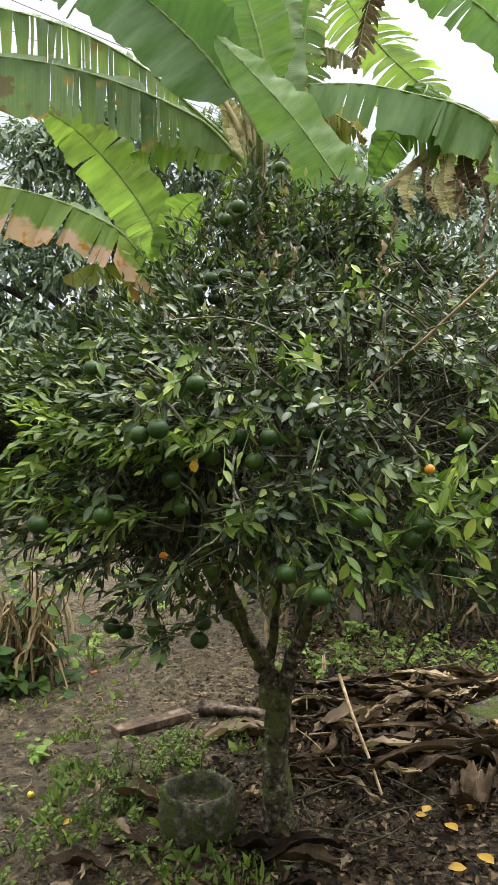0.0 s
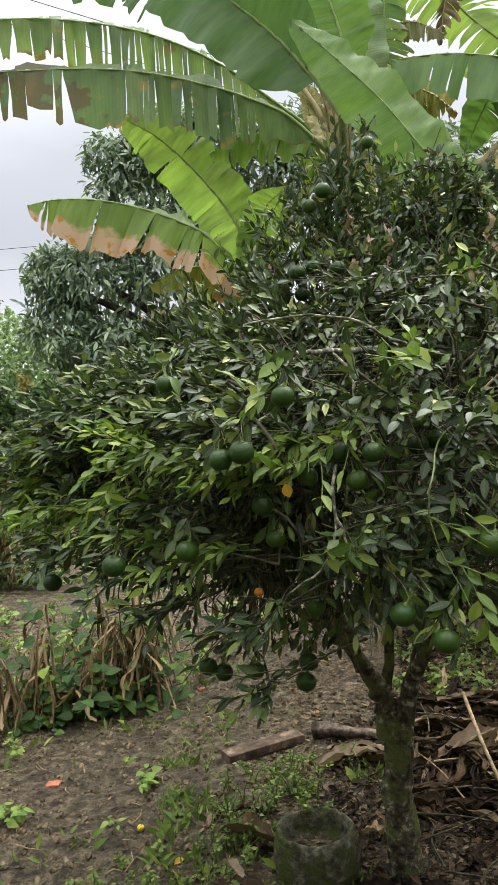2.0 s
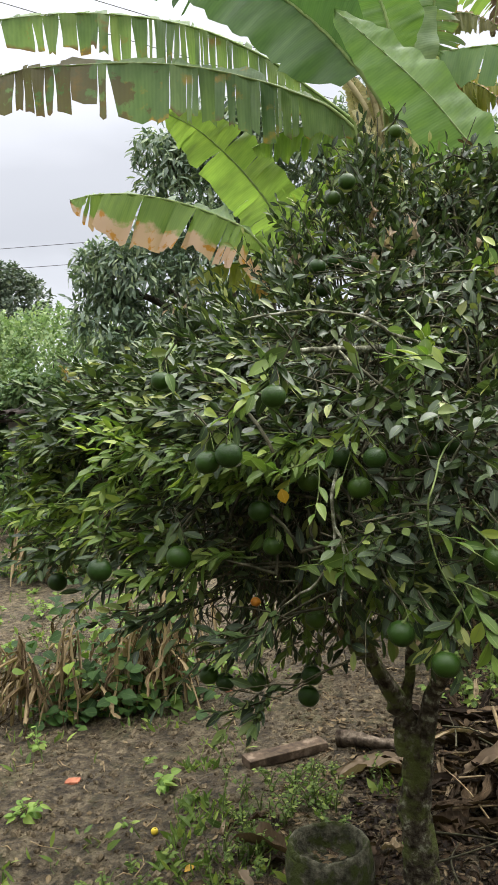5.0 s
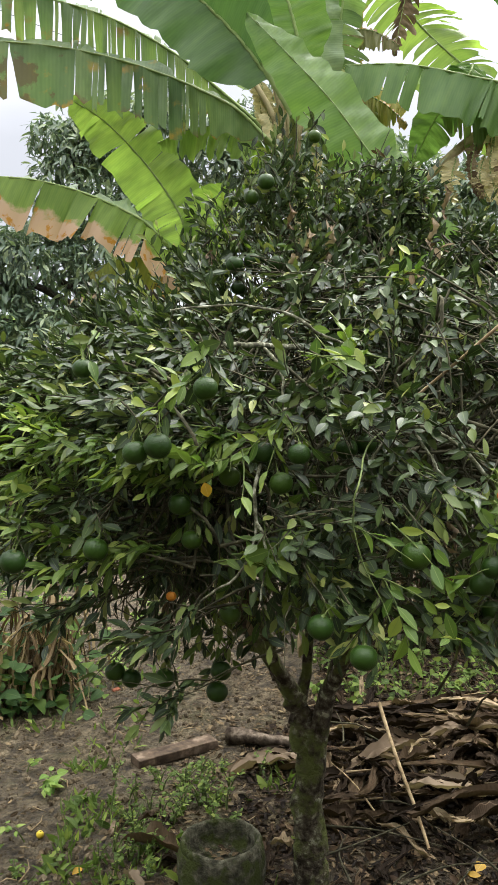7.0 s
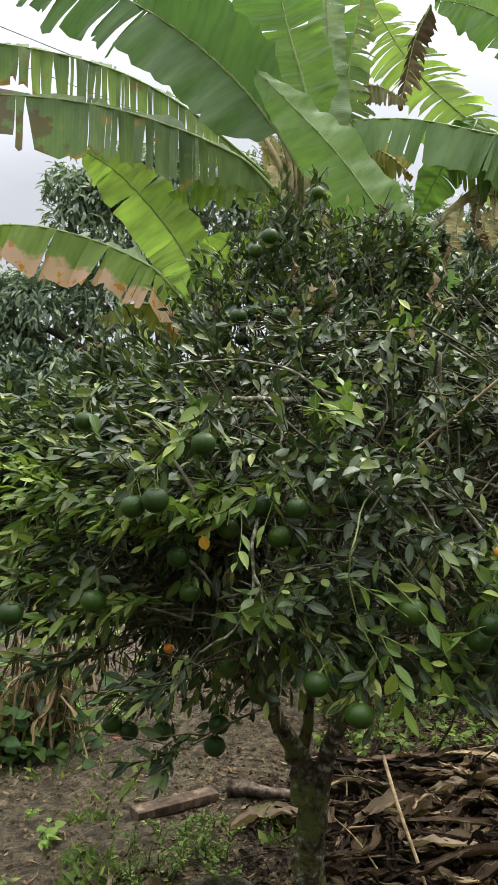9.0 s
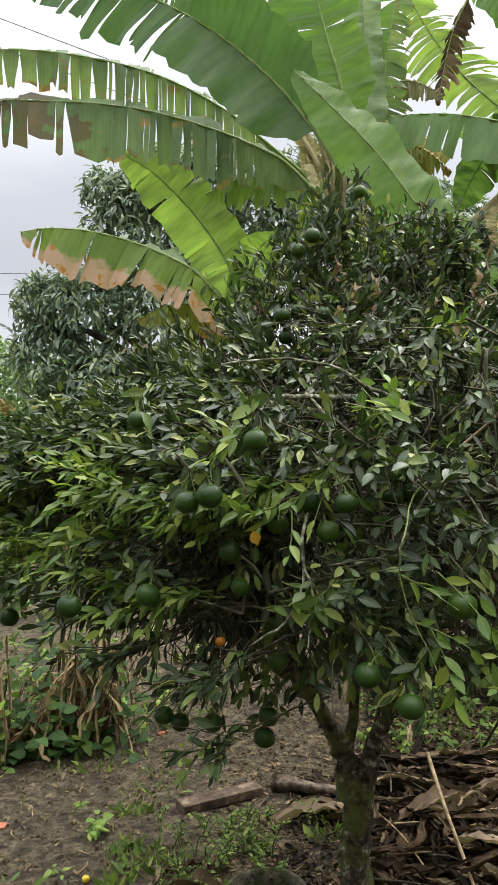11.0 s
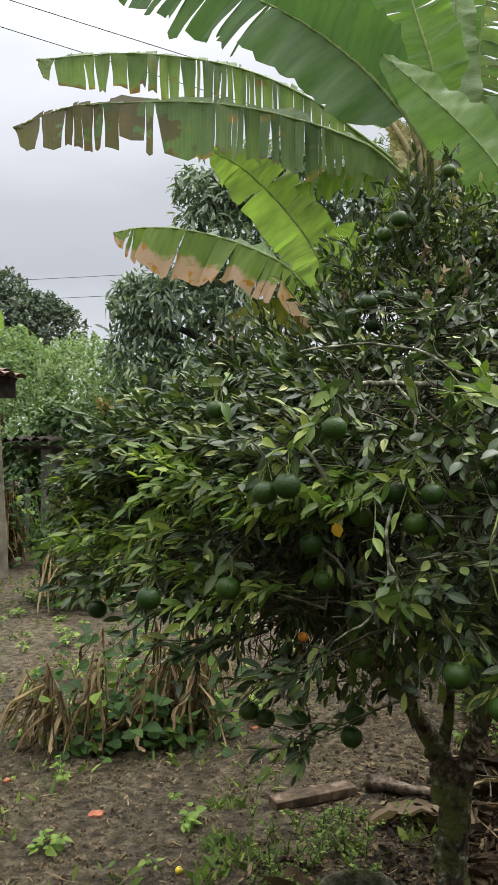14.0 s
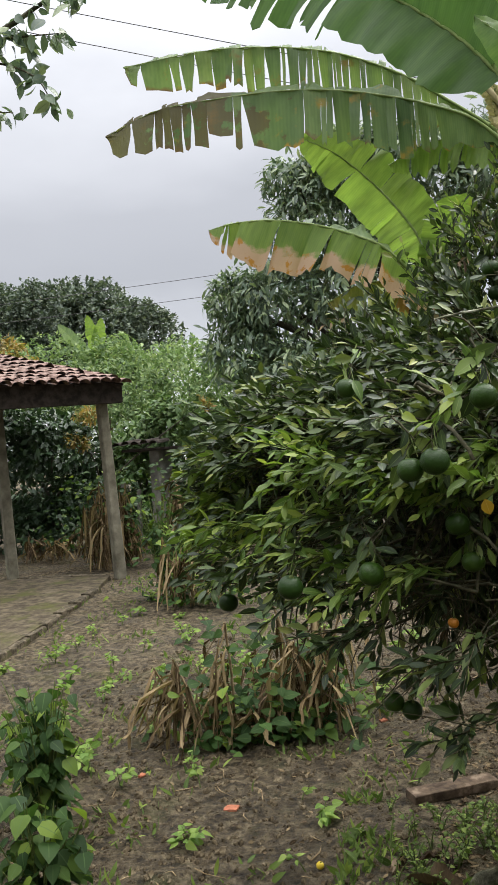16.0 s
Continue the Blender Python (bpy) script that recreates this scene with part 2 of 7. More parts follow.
M_BANANA_YELLOW = leaf_mat("banana_leaf_yellowed", [(0.0, (0.34, 0.3, 0.06)), (0.6, (0.26, 0.3, 0.07)), (1.0, (0.36, 0.2, 0.06))], (0.4, 0.32, 0.1), 0.6, 0.4, 0.012, True, 14.0)
M_BANANA_DEAD = leaf_mat("banana_leaf_dead", [(0.0, (0.05, 0.034, 0.02)), (0.5, (0.13, 0.092, 0.055)), (1.0, (0.25, 0.19, 0.12))], (0.32, 0.24, 0.15), 0.8, 0.15, 0.012, True, 14.0, spec=0.12)
M_CITRUS_ONE = leaf_mat("citrus_leaf_single", CITRUS_TONES, (0.12, 0.17, 0.05), 0.46, 0.16, 0.05, False, spec=0.32)
M_BANANA_BROWN = leaf_mat("banana_leaf_brown", [(0.0, (0.09, 0.05, 0.025)), (0.4, (0.2, 0.12, 0.04)), (0.7, (0.13, 0.15, 0.05)), (1.0, (0.38, 0.17, 0.03))], (0.2, 0.17, 0.08), 0.6, 0.3, 0.012, True, 14.0)
# pale leaf tone; also stands in for sky sheen on folded upper halves
M_BANANA_PALE = leaf_mat("banana_leaf_pale", [(0.0, (0.16, 0.23, 0.12)), (1.0, (0.22, 0.3, 0.16))], (0.3, 0.36, 0.18), 0.35, 0.35, 0.012, True, 14.0, spec=0.25)
M_SLAB = rough_mat("mossy_slab", [(0.3, (0.036, 0.029, 0.018)), (0.55, (0.08, 0.066, 0.042)), (0.8, (0.13, 0.11, 0.072))], 9.0, 0.9, 8.0, 0.5, 0.01, (1.9, 0.52, (0.06, 0.062, 0.018)))
M_HEAP = leaf_mat("heaped_dry_leaf", [(0.0, (0.014, 0.009, 0.005)), (0.45, (0.047, 0.031, 0.018)), (0.78, (0.135, 0.093, 0.057)), (1.0, (0.4, 0.31, 0.2))], (0.2, 0.15, 0.1), 0.8, 0.08, 0.012, False, 9.0, (16.0, 0.6, (0.06, 0.04, 0.022)), spec=0.12)
M_CLOD = rough_mat("soil_clod", [(0.34, (0.0403, 0.0299, 0.0161)), (0.55, (0.0978, 0.0759, 0.0437)), (0.74, (0.172, 0.14, 0.0874))], 18.0, 0.95, 4.0, 0.4, 0.004)
M_PAPER = leaf_mat("withered_pale_leaf", [(0.0, (0.13, 0.09, 0.057)), (1.0, (0.32, 0.25, 0.18))], (0.3, 0.24, 0.16), 0.8, 0.2, 0.05, False, spec=0.12)
M_STRAW = leaf_mat("straw_leaf", [(0.0, (0.045, 0.028, 0.014)), (0.5, (0.14, 0.097, 0.05)), (1.0, (0.37, 0.28, 0.16))], (0.4, 0.3, 0.18), 0.75, 0.2, 0.05, False, spec=0.12)
M_SEEDLING = leaf_mat("seedling_leaf", [(0.0, (0.11, 0.2, 0.04)), (0.7, (0.2, 0.3, 0.06)), (1.0, (0.3, 0.38, 0.1))], (0.25, 0.35, 0.12), 0.55, 0.35, 0.05, spec=0.2)
M_BANANA_STRAW = leaf_mat("banana_leaf_straw", [(0.0, (0.3, 0.26, 0.13)), (1.0, (0.6, 0.53, 0.33))], (0.4, 0.33, 0.2), 0.75, 0.25, 0.012, True, 14.0, spec=0.12)
M_RIB = rough_mat("banana_midrib", [(0.3, (0.15, 0.22, 0.065)), (0.7, (0.22, 0.29, 0.1))], 12.0, 0.5, 3.0, 0.1)
M_SHEATH = rough_mat("banana_sheath", [(0.3, (0.16, 0.13, 0.06)), (0.5, (0.32, 0.28, 0.15)), (0.7, (0.45, 0.38, 0.22))], 6.0, 0.75, 6.0, 0.4)
M_BARK = rough_mat("mossy_bark", [(0.32, (0.03, 0.0228, 0.0144)), (0.5, (0.084, 0.0684, 0.0456)), (0.64, (0.156, 0.142, 0.096)), (0.74, (0.36, 0.36, 0.252))], 34.0, 0.95, 8.0, 1.0, 0.03, (11.0, 0.47, (0.12, 0.14, 0.04)))
M_TWIG = rough_mat("twig_bark", [(0.3, (0.035, 0.035, 0.02)), (0.6, (0.075, 0.07, 0.04)), (0.75, (0.17, 0.16, 0.1))], 40.0, 0.9, 5.0, 0.4, 0.004)
M_TWIG_GREEN = rough_mat("green_twig", [(0.3, (0.06, 0.09, 0.025)), (0.7, (0.14, 0.18, 0.05))], 30.0, 0.6, 3.0, 0.1, 0.002)
M_LICHEN = rough_mat("lichen_twig", [(0.35, (0.05, 0.05, 0.03)), (0.5, (0.15, 0.155, 0.095)), (0.7, (0.42, 0.42, 0.33))], 45.0, 0.95, 6.0, 0.6, 0.004)
M_FARBARK = rough_mat("far_bark", [(0.3, (0.05, 0.045, 0.035)), (0.7, (0.14, 0.12, 0.1))], 5.0, 0.95)
M_STALK = rough_mat("dry_stalk", [(0.3, (0.17, 0.12, 0.06)), (0.7, (0.36, 0.28, 0.16))], 20.0, 0.8, 4.0, 0.2, 0.003)
M_WOOD = rough_mat("weathered_wood", [(0.3, (0.036, 0.026, 0.017)), (0.6, (0.105, 0.076, 0.05)), (0.8, (0.22, 0.17, 0.12))], 14.0, 0.8, 8.0, 0.6, 0.008)
M_DARKWOOD = rough_mat("dark_beam_wood", [(0.3, (0.018, 0.014, 0.011)), (0.7, (0.05, 0.04, 0.032))], 9.0, 0.85, 6.0, 0.4, 0.006)
M_POST = rough_mat("grey_concrete_post", [(0.3, (0.10, 0.093, 0.066)), (0.6, (0.175, 0.163, 0.12)), (0.8, (0.25, 0.235, 0.18))], 5.0, 0.9, 8.0, 0.3, 0.006, (2.5, 0.6, (0.17, 0.18, 0.11)))
M_CONCRETE = rough_mat("mossy_concrete", [(0.3, (0.03, 0.029, 0.018)), (0.55, (0.085, 0.082, 0.055)), (0.8, (0.19, 0.18, 0.13))], 34.0, 0.95, 8.0, 1.0, 0.02, (14.0, 0.46, (0.058, 0.072, 0.018)))
M_KERB = rough_mat("weathered_kerb_stone", [(0.3, (0.04, 0.034, 0.022)), (0.55, (0.095, 0.08, 0.054)), (0.8, (0.17, 0.145, 0.1))], 16.0, 0.95, 7.0, 0.7, 0.01, (6.0, 0.55, (0.06, 0.065, 0.02)))
M_RIM = rough_mat("worn_concrete_rim", [(0.3, (0.06, 0.06, 0.04)), (0.55, (0.13, 0.128, 0.085)), (0.8, (0.24, 0.235, 0.17))], 34.0, 0.95, 8.0, 1.0, 0.016, (14.0, 0.48, (0.045, 0.057, 0.014)))
M_TILE = rough_mat("clay_roof_tile", [(0.3, (0.13, 0.082, 0.066)), (0.6, (0.24, 0.165, 0.135)), (0.8, (0.34, 0.28, 0.24))], 7.0, 0.85, 6.0, 0.3, 0.005, (5.0, 0.58, (0.09, 0.06, 0.05)))
M_RED = rough_mat("red_clay_shard", [(0.3, (0.25, 0.09, 0.05)), (0.7, (0.4, 0.16, 0.09))], 30.0, 0.85, 4.0, 0.2, 0.003)
M_WALL = rough_mat("aged_plaster", [(0.3, (0.1, 0.1, 0.085)), (0.7, (0.26, 0.25, 0.22))], 4.0, 0.9, 6.0, 0.3, 0.006)
M_CABLE = rough_mat("cable", [(0.3, (0.05, 0.05, 0.05)), (0.7, (0.09, 0.09, 0.09))], 4.0, 0.6, 2.0, 0.0)


def fruit_mat(name, stops):
    m, nt, bs, out = mat(name)
    oi = nt.nodes.new("ShaderNodeObjectInfo")
    col = ramp(nt, oi.outputs["Random"], stops)
    col = mix(nt, 0.5, col, ramp(nt, noise_fac(nt, 22.0, 4.0), [(0.3, (0.7, 0.75, 0.6)), (0.7, (1.35, 1.3, 1.1))]), "MULTIPLY")
    nt.links.new(col, bs.inputs["Base Color"])
    bs.inputs["Roughness"].default_value = 0.42
    bs.inputs["Specular IOR Level"].default_value = 0.25
    vor = nt.nodes.new("ShaderNodeTexVoronoi")
    vor.inputs["Scale"].default_value = 420.0
    co = nt.nodes.new("ShaderNodeTexCoord")
    nt.links.new(co.outputs["Object"], vor.inputs["Vector"])
    bump(nt, bs, vor.outputs["Distance"], 0.35, 0.001)
    return m


M_FRUIT = fruit_mat("green_orange_peel", [(0.0, (0.011, 0.033, 0.003)), (0.6, (0.02, 0.05, 0.004)), (1.0, (0.042, 0.08, 0.007))])
M_FRUIT_RIPE = fruit_mat("ripe_orange_peel", [(0.0, (0.36, 0.1, 0.01)), (1.0, (0.5, 0.22, 0.02))])
M_FRUIT_YELLOW = fruit_mat("yellow_peel", [(0.0, (0.55, 0.42, 0.03)), (1.0, (0.6, 0.45, 0.05))])


def soil_mat():
    m, nt, bs, out = mat("damp_soil")
    n1 = noise_fac(nt, 1.3, 5.0, 0.6)
    n2 = noise_fac(nt, 17.0, 9.0, 0.68)
    n3 = noise_fac(nt, 70.0, 6.0, 0.72)
    n4 = noise_fac(nt, 4.0, 7.0, 0.65)
    col = ramp(nt, n2, [(0.38, (0.028, 0.021, 0.011)), (0.5, (0.108, 0.085, 0.049)), (0.62, (0.215, 0.176, 0.108))])
    col = mix(nt, 0.6, col, ramp(nt, n1, [(0.36, (0.68, 0.68, 0.66)), (0.64, (1.3, 1.28, 1.26))]), "MULTIPLY")
    col = mix(nt, 0.5, col, ramp(nt, n3, [(0.38, (0.5, 0.49, 0.47)), (0.62, (1.5, 1.47, 1.42))]), "MULTIPLY")
    col = mix(nt, 0.35, col, ramp(nt, n4, [(0.38, (0.6, 0.59, 0.56)), (0.5, (1.0, 1.0, 1.0)), (0.62, (1.35, 1.33, 1.3))]), "MULTIPLY")
    moss = noise_fac(nt, 2.6, 8.0, 0.7)
    col = mix(nt, ramp(nt, moss, [(0.53, (0, 0, 0)), (0.68, (0.6, 0.6, 0.6))]), col, (0.075, 0.085, 0.028))
    wet = ramp(nt, n1, [(0.4, (0.6, 0.6, 0.6)), (0.62, (0.92, 0.92, 0.92))])
    nt.links.new(wet, bs.inputs["Roughness"])
    nt.links.new(col, bs.inputs["Base Color"])
    bs.inputs["Specular IOR Level"].default_value = 0.3
    h = nt.nodes.new("ShaderNodeMath")
    h.operation = "ADD"
    nt.links.new(n2, h.inputs[0])
    nt.links.new(n3, h.inputs[1])
    bump(nt, bs, h.outputs[0], 1.0, 0.05)
    return m


M_SOIL = soil_mat()

# ---- mesh helpers ----


def rng(seed):
    return np.random.default_rng(seed)


def mesh_of(name, verts, faces, material, smooth=True, uv=None):
    me = bpy.data.meshes.new(name)
    me.from_pydata([tuple(v) for v in verts], [], [tuple(f) for f in faces])
    if uv is not None:
        lay = me.uv_layers.new(name="UVMap")
        idx = np.empty(len(me.loops), dtype=np.int32)
        me.loops.foreach_get("vertex_index", idx)
        lay.data.foreach_set("uv", np.asarray(uv, dtype=np.float32)[idx].ravel())
    if smooth:
        me.polygons.foreach_set("use_smooth", np.ones(len(me.polygons), dtype=bool))
    for mm in (material if isinstance(material, (list, tuple)) else [material]):
        me.materials.append(mm)
    me.update()
    return me


def quad_mesh(name, verts, quads, material, smooth, uv):
    """Fast path for meshes of four-sided faces alone."""
    me = bpy.data.meshes.new(name)
    n = len(quads)
    me.vertices.add(len(verts))
    me.vertices.foreach_set("co", np.asarray(verts, dtype=np.float32).ravel())
    me.loops.add(4 * n)
    me.loops.foreach_set("vertex_index", np.asarray(quads, dtype=np.int32).ravel())
    me.polygons.add(n)
    me.polygons.foreach_set("loop_start", np.arange(0, 4 * n, 4, dtype=np.int32))
    me.polygons.foreach_set("use_smooth", np.full(n, smooth, dtype=bool))
    lay = me.uv_layers.new(name="UVMap")
    lay.data.foreach_set("uv", np.asarray(uv, dtype=np.float32)[np.asarray(quads).ravel()].ravel())
    me.materials.append(material)
    me.update(calc_edges=True)
    me.validate()
    return me


class Buf:
    """Collects geometry for one mesh."""

    def __init__(self):
        self.v, self.f, self.uv, self.n = [], [], [], 0

    def add(self, verts, faces, uv=None):
        verts = np.asarray(verts, dtype=float)
        self.v.append(verts)
        self.f.append(np.asarray(faces) + self.n if not isinstance(faces, list) else [tuple(i + self.n for i in q) for q in faces])
        self.uv.append(np.asarray(uv, dtype=float) if uv is not None else np.zeros((len(verts), 2)))
        self.n += len(verts)

    def tube(self, pts, radii, sides=6, cap=True):
        pts = np.asarray(pts, dtype=float)
        n = len(pts)
        radii = np.broadcast_to(np.asarray(radii, dtype=float), (n,)) if np.ndim(radii) else np.full(n, radii)
        tan = np.empty_like(pts)
        tan[1:-1] = pts[2:] - pts[:-2]
        tan[0], tan[-1] = pts[1] - pts[0], pts[-1] - pts[-2]
        tan /= np.sqrt((tan * tan).sum(1))[:, None] + 1e-9
        axis = int(np.argmin(np.abs(tan).max(0)))
        x, y, z = tan[:, 0], tan[:, 1], tan[:, 2]
        nil = np.zeros(n)
        a = np.stack(((nil, z, -y), (-z, nil, x), (y, -x, nil))[axis], 1)
        a /= np.sqrt((a * a).sum(1))[:, None] + 1e-9
        b = np.stack((y * a[:, 2] - z * a[:, 1], z * a[:, 0] - x * a[:, 2], x * a[:, 1] - y * a[:, 0]), 1)
        ang = np.arange(sides) * (2 * np.pi / sides)
        verts = (pts[:, None] + radii[:, None, None] * (np.cos(ang)[None, :, None] * a[:, None] + np.sin(ang)[None, :, None] * b[:, None])).reshape(-1, 3)
        k = np.arange(sides)
        row = np.stack([k, (k + 1) % sides, sides + (k + 1) % sides, sides + k], 1)
        faces = (row[None] + (np.arange(n - 1) * sides)[:, None, None]).reshape(-1, 4)
        if cap:
            faces = [tuple(q) for q in faces.tolist()]
            faces.append(tuple(range(sides)))
            faces.append(tuple((n - 1) * sides + k for k in reversed(range(sides))))
        self.add(verts, faces)

    def mesh(self, name, material, smooth=True):
        if all(not isinstance(f, list) for f in self.f):
            return quad_mesh(name, np.concatenate(self.v), np.concatenate(self.f), material, smooth, np.concatenate(self.uv))
        faces = []
        for f in self.f:
            faces.extend(map(tuple, f.tolist() if not isinstance(f, list) else f))
        return mesh_of(name, np.concatenate(self.v), faces, material, smooth, np.concatenate(self.uv))


def norm(a):
    a = np.asarray(a, dtype=float)
    return a / (np.linalg.norm(a, axis=-1, keepdims=True) + 1e-9)


def cross3(a, b):
    return np.array((a[1] * b[2] - a[2] * b[1], a[2] * b[0] - a[0] * b[2], a[0] * b[1] - a[1] * b[0]))


def leaf_template(rows=5, shape=(0.08, 0.62, 1.0, 0.85, 0.0)):
    """u, v, width share for a leaf with a folded midrib."""
    us = np.linspace(0, 1, rows)
    u = np.repeat(us, 3)
    v = np.tile((-1.0, 0.0, 1.0), rows)
    w = np.repeat(np.asarray(shape, dtype=float), 3)
    faces = []
    for i in range(rows - 1):
        for k in range(2):
            a = i * 3 + k
            faces.append((a, a + 1, a + 4, a + 3))
    return u, v, w, np.array(faces)


OVAL = leaf_template(5, (0.1, 0.8, 1.0, 0.72, 0.03))
SLIM = leaf_template(4, (0.12, 0.95, 0.85, 0.03))
LANCE = leaf_template(4, (0.15, 0.95, 0.85, 0.02))
BLADE = leaf_template(3, (0.25, 1.0, 0.03))
HEART = leaf_template(5, (0.5, 1.0, 0.85, 0.5, 0.02))


def leaves(buf, o, d, nrm, L, W, tmpl=OVAL, fold=0.25, droop=0.2):
    """Adds many leaves at once: origins, directions, normals (n x 3), lengths, half widths."""
    u, v, w, faces = tmpl
    o, d = np.asarray(o, dtype=float), norm(d)
    side = norm(np.cross(d, nrm))
    nrm = np.cross(side, d)
    n = len(o)
    L = np.broadcast_to(L, (n,))[:, None, None]
    W = np.broadcast_to(W, (n,))[:, None, None]
    fold = np.broadcast_to(fold, (n,))[:, None, None]
    droop = np.broadcast_to(droop, (n,))[:, None, None]
    U, V, S = u[None, :, None], v[None, :, None], w[None, :, None]
    P = o[:, None, :] + d[:, None, :] * U * L + side[:, None, :] * V * S * W + nrm[:, None, :] * (fold * np.abs(V) * S * W - droop * U * U * L)
    m = len(u)
    F = (faces[None] + (np.arange(n) * m)[:, None, None]).reshape(-1, 4)
    uv = np.tile(np.stack([u, v * 0.5 + 0.5], 1), (n, 1))
    buf.add(P.reshape(-1, 3), F, uv)


def spline(pts, n):
    """Smooth curve through control points."""
    p = np.asarray(pts, dtype=float)
    p = np.vstack([2 * p[0] - p[1], p, 2 * p[-1] - p[-2]])
    out = []
    for t in np.linspace(0, len(p) - 3 - 1e-6, n):
        i = int(t)
        f = t - i
        a, b, c, e = p[i:i + 4]
        out.append(0.5 * (2 * b + (c - a) * f + (2 * a - 5 * b + 4 * c - e) * f * f + (3 * b - a - 3 * c + e) * f ** 3))
    return np.array(out)


def thing(name, label, category, at=(0, 0, 0), group=""):
    ob = new(name)
    ob.location = at
    ob.empty_display_size = 0.1
    return tagged(ob, label, category, group)


def part(name, me, parent, label=""):
    """Links mesh data in world coordinates as one part under a thing or part."""
    ob = new(name, me)
    ob.parent = parent
    base = Vector(parent.location)
    if parent.parent:
        base = base + Vector(parent.parent.location)
    me.transform(Matrix.Translation(-base))
    return tagged(ob, label)


def whole(name, me, label, category, group="", kind="", at=(0, 0, 0)):
    ob = new(name, me)
    me.transform(Matrix.Translation(-Vector(at)))
    ob.location = at
    return tagged(ob, label, category, group, kind)


def box_verts(lo, hi):
    x0, y0, z0 = lo
    x1, y1, z1 = hi
    v = [(x0, y0, z0), (x1, y0, z0), (x1, y1, z0), (x0, y1, z0), (x0, y0, z1), (x1, y0, z1), (x1, y1, z1), (x0, y1, z1)]
    f = [(0, 3, 2, 1), (4, 5, 6, 7), (0, 1, 5, 4), (1, 2, 6, 5), (2, 3, 7, 6), (3, 0, 4, 7)]
    return v, f


def block(name, size, material, worn=0.01, seed=1, cuts=3):
    """A box with bevelled, slightly uneven edges, centred on its base."""
    bm = bmesh.new()
    bmesh.ops.create_cube(bm, size=1.0)
    for v in bm.verts:
        v.co = Vector((v.co.x * size[0], v.co.y * size[1], (v.co.z + 0.5) * size[2]))
    bmesh.ops.bevel(bm, geom=list(bm.edges), offset=worn, segments=2, profile=0.6, affect="EDGES")
    bmesh.ops.subdivide_edges(bm, edges=[e for e in bm.edges if e.calc_length() > 0.3 * max(size)], cuts=cuts)
    r = rng(seed)
    for v in bm.verts:
        v.co += Vector(r.normal(0, worn * 0.25, 3))
    me = bpy.data.meshes.new(name)
    bm.to_mesh(me)
    bm.free()
    me.materials.append(material)
    return me


# ---- ground ----


def step01(t):
    t = min(1.0, max(0.0, t))
    return t * t * (3 - 2 * t)


def ground_h(x, y):
    h = 0.12 * step01((x + 1.45) / 0.9)
    h += 0.12 * step01((y - 6.5) / 2.5) * step01((-x - 2.2) / 2.0)
    h += 0.05 * step01((x - 0.3) / 0.8) * step01((5.5 - y) / 1.0) * step01((y - 2.6) / 0.8)
    near = 1.0 if y < 12 else 0.3
    h += near * 0.025 * noise.noise(Vector((x * 0.9, y * 0.9, 3.1)))
    h += near * 0.022 * noise.noise(Vector((x * 4.1, y * 4.1, 7.7)))
    h += near * 0.02 * noise.noise(Vector((x * 11.0, y * 11.0, 1.7)))
    h += near * 0.009 * noise.noise(Vector((x * 26.0, y * 26.0, 5.3)))
    flat = math.exp(-((x + 0.6) ** 2 + (y - 4.3) ** 2) / 0.16)
    return h * (1 - flat) + 0.078 * flat


def build_ground():
    xs = np.concatenate([[-400, -150, -60, -30, -20, -15], np.arange(-12, -3, 0.2), np.arange(-3, 2.2, 0.03), np.arange(2.2, 6, 0.25), [8, 12, 20, 50, 150, 400]])
    ys = np.concatenate([[-200, -60, -20, -8, -3, -1, 0, 1, 1.6], np.arange(2.0, 6.6, 0.03), np.arange(6.6, 13, 0.12), [14, 16, 19, 24, 32, 50, 90, 200, 600]])
    nx, ny = len(xs), len(ys)
    verts = [(x, y, ground_h(x, y)) for y in ys for x in xs]
    i = np.arange(nx * ny).reshape(ny, nx)
    faces = np.stack([i[:-1, :-1], i[:-1, 1:], i[1:, 1:], i[1:, :-1]], -1).reshape(-1, 4)
    me = mesh_of("ground", verts, faces.tolist(), M_SOIL)
    tagged(new("ground", me), "damp trampled brown garden soil with moss patches", "ground", kind="structure")


build_ground()
# unseen wall added behind the camera; cuts low sky light on front faces
back = block("wall_south", (14.0, 0.2, 3.4), M_WALL, 0.01, 2)
ob = new("wall_south", back)
ob.location = (0.5, -1.3, -0.1)
tagged(ob, "plain unseen wall added behind the camera to block low sky", "wall", kind="structure")

# ---- citrus tree ----
DROP = np.array((0, 0, -1.0))
TREE = np.array((0.10, 3.12, 1.5))
CROWN_R = np.array((1.24, 1.26, 1.14))


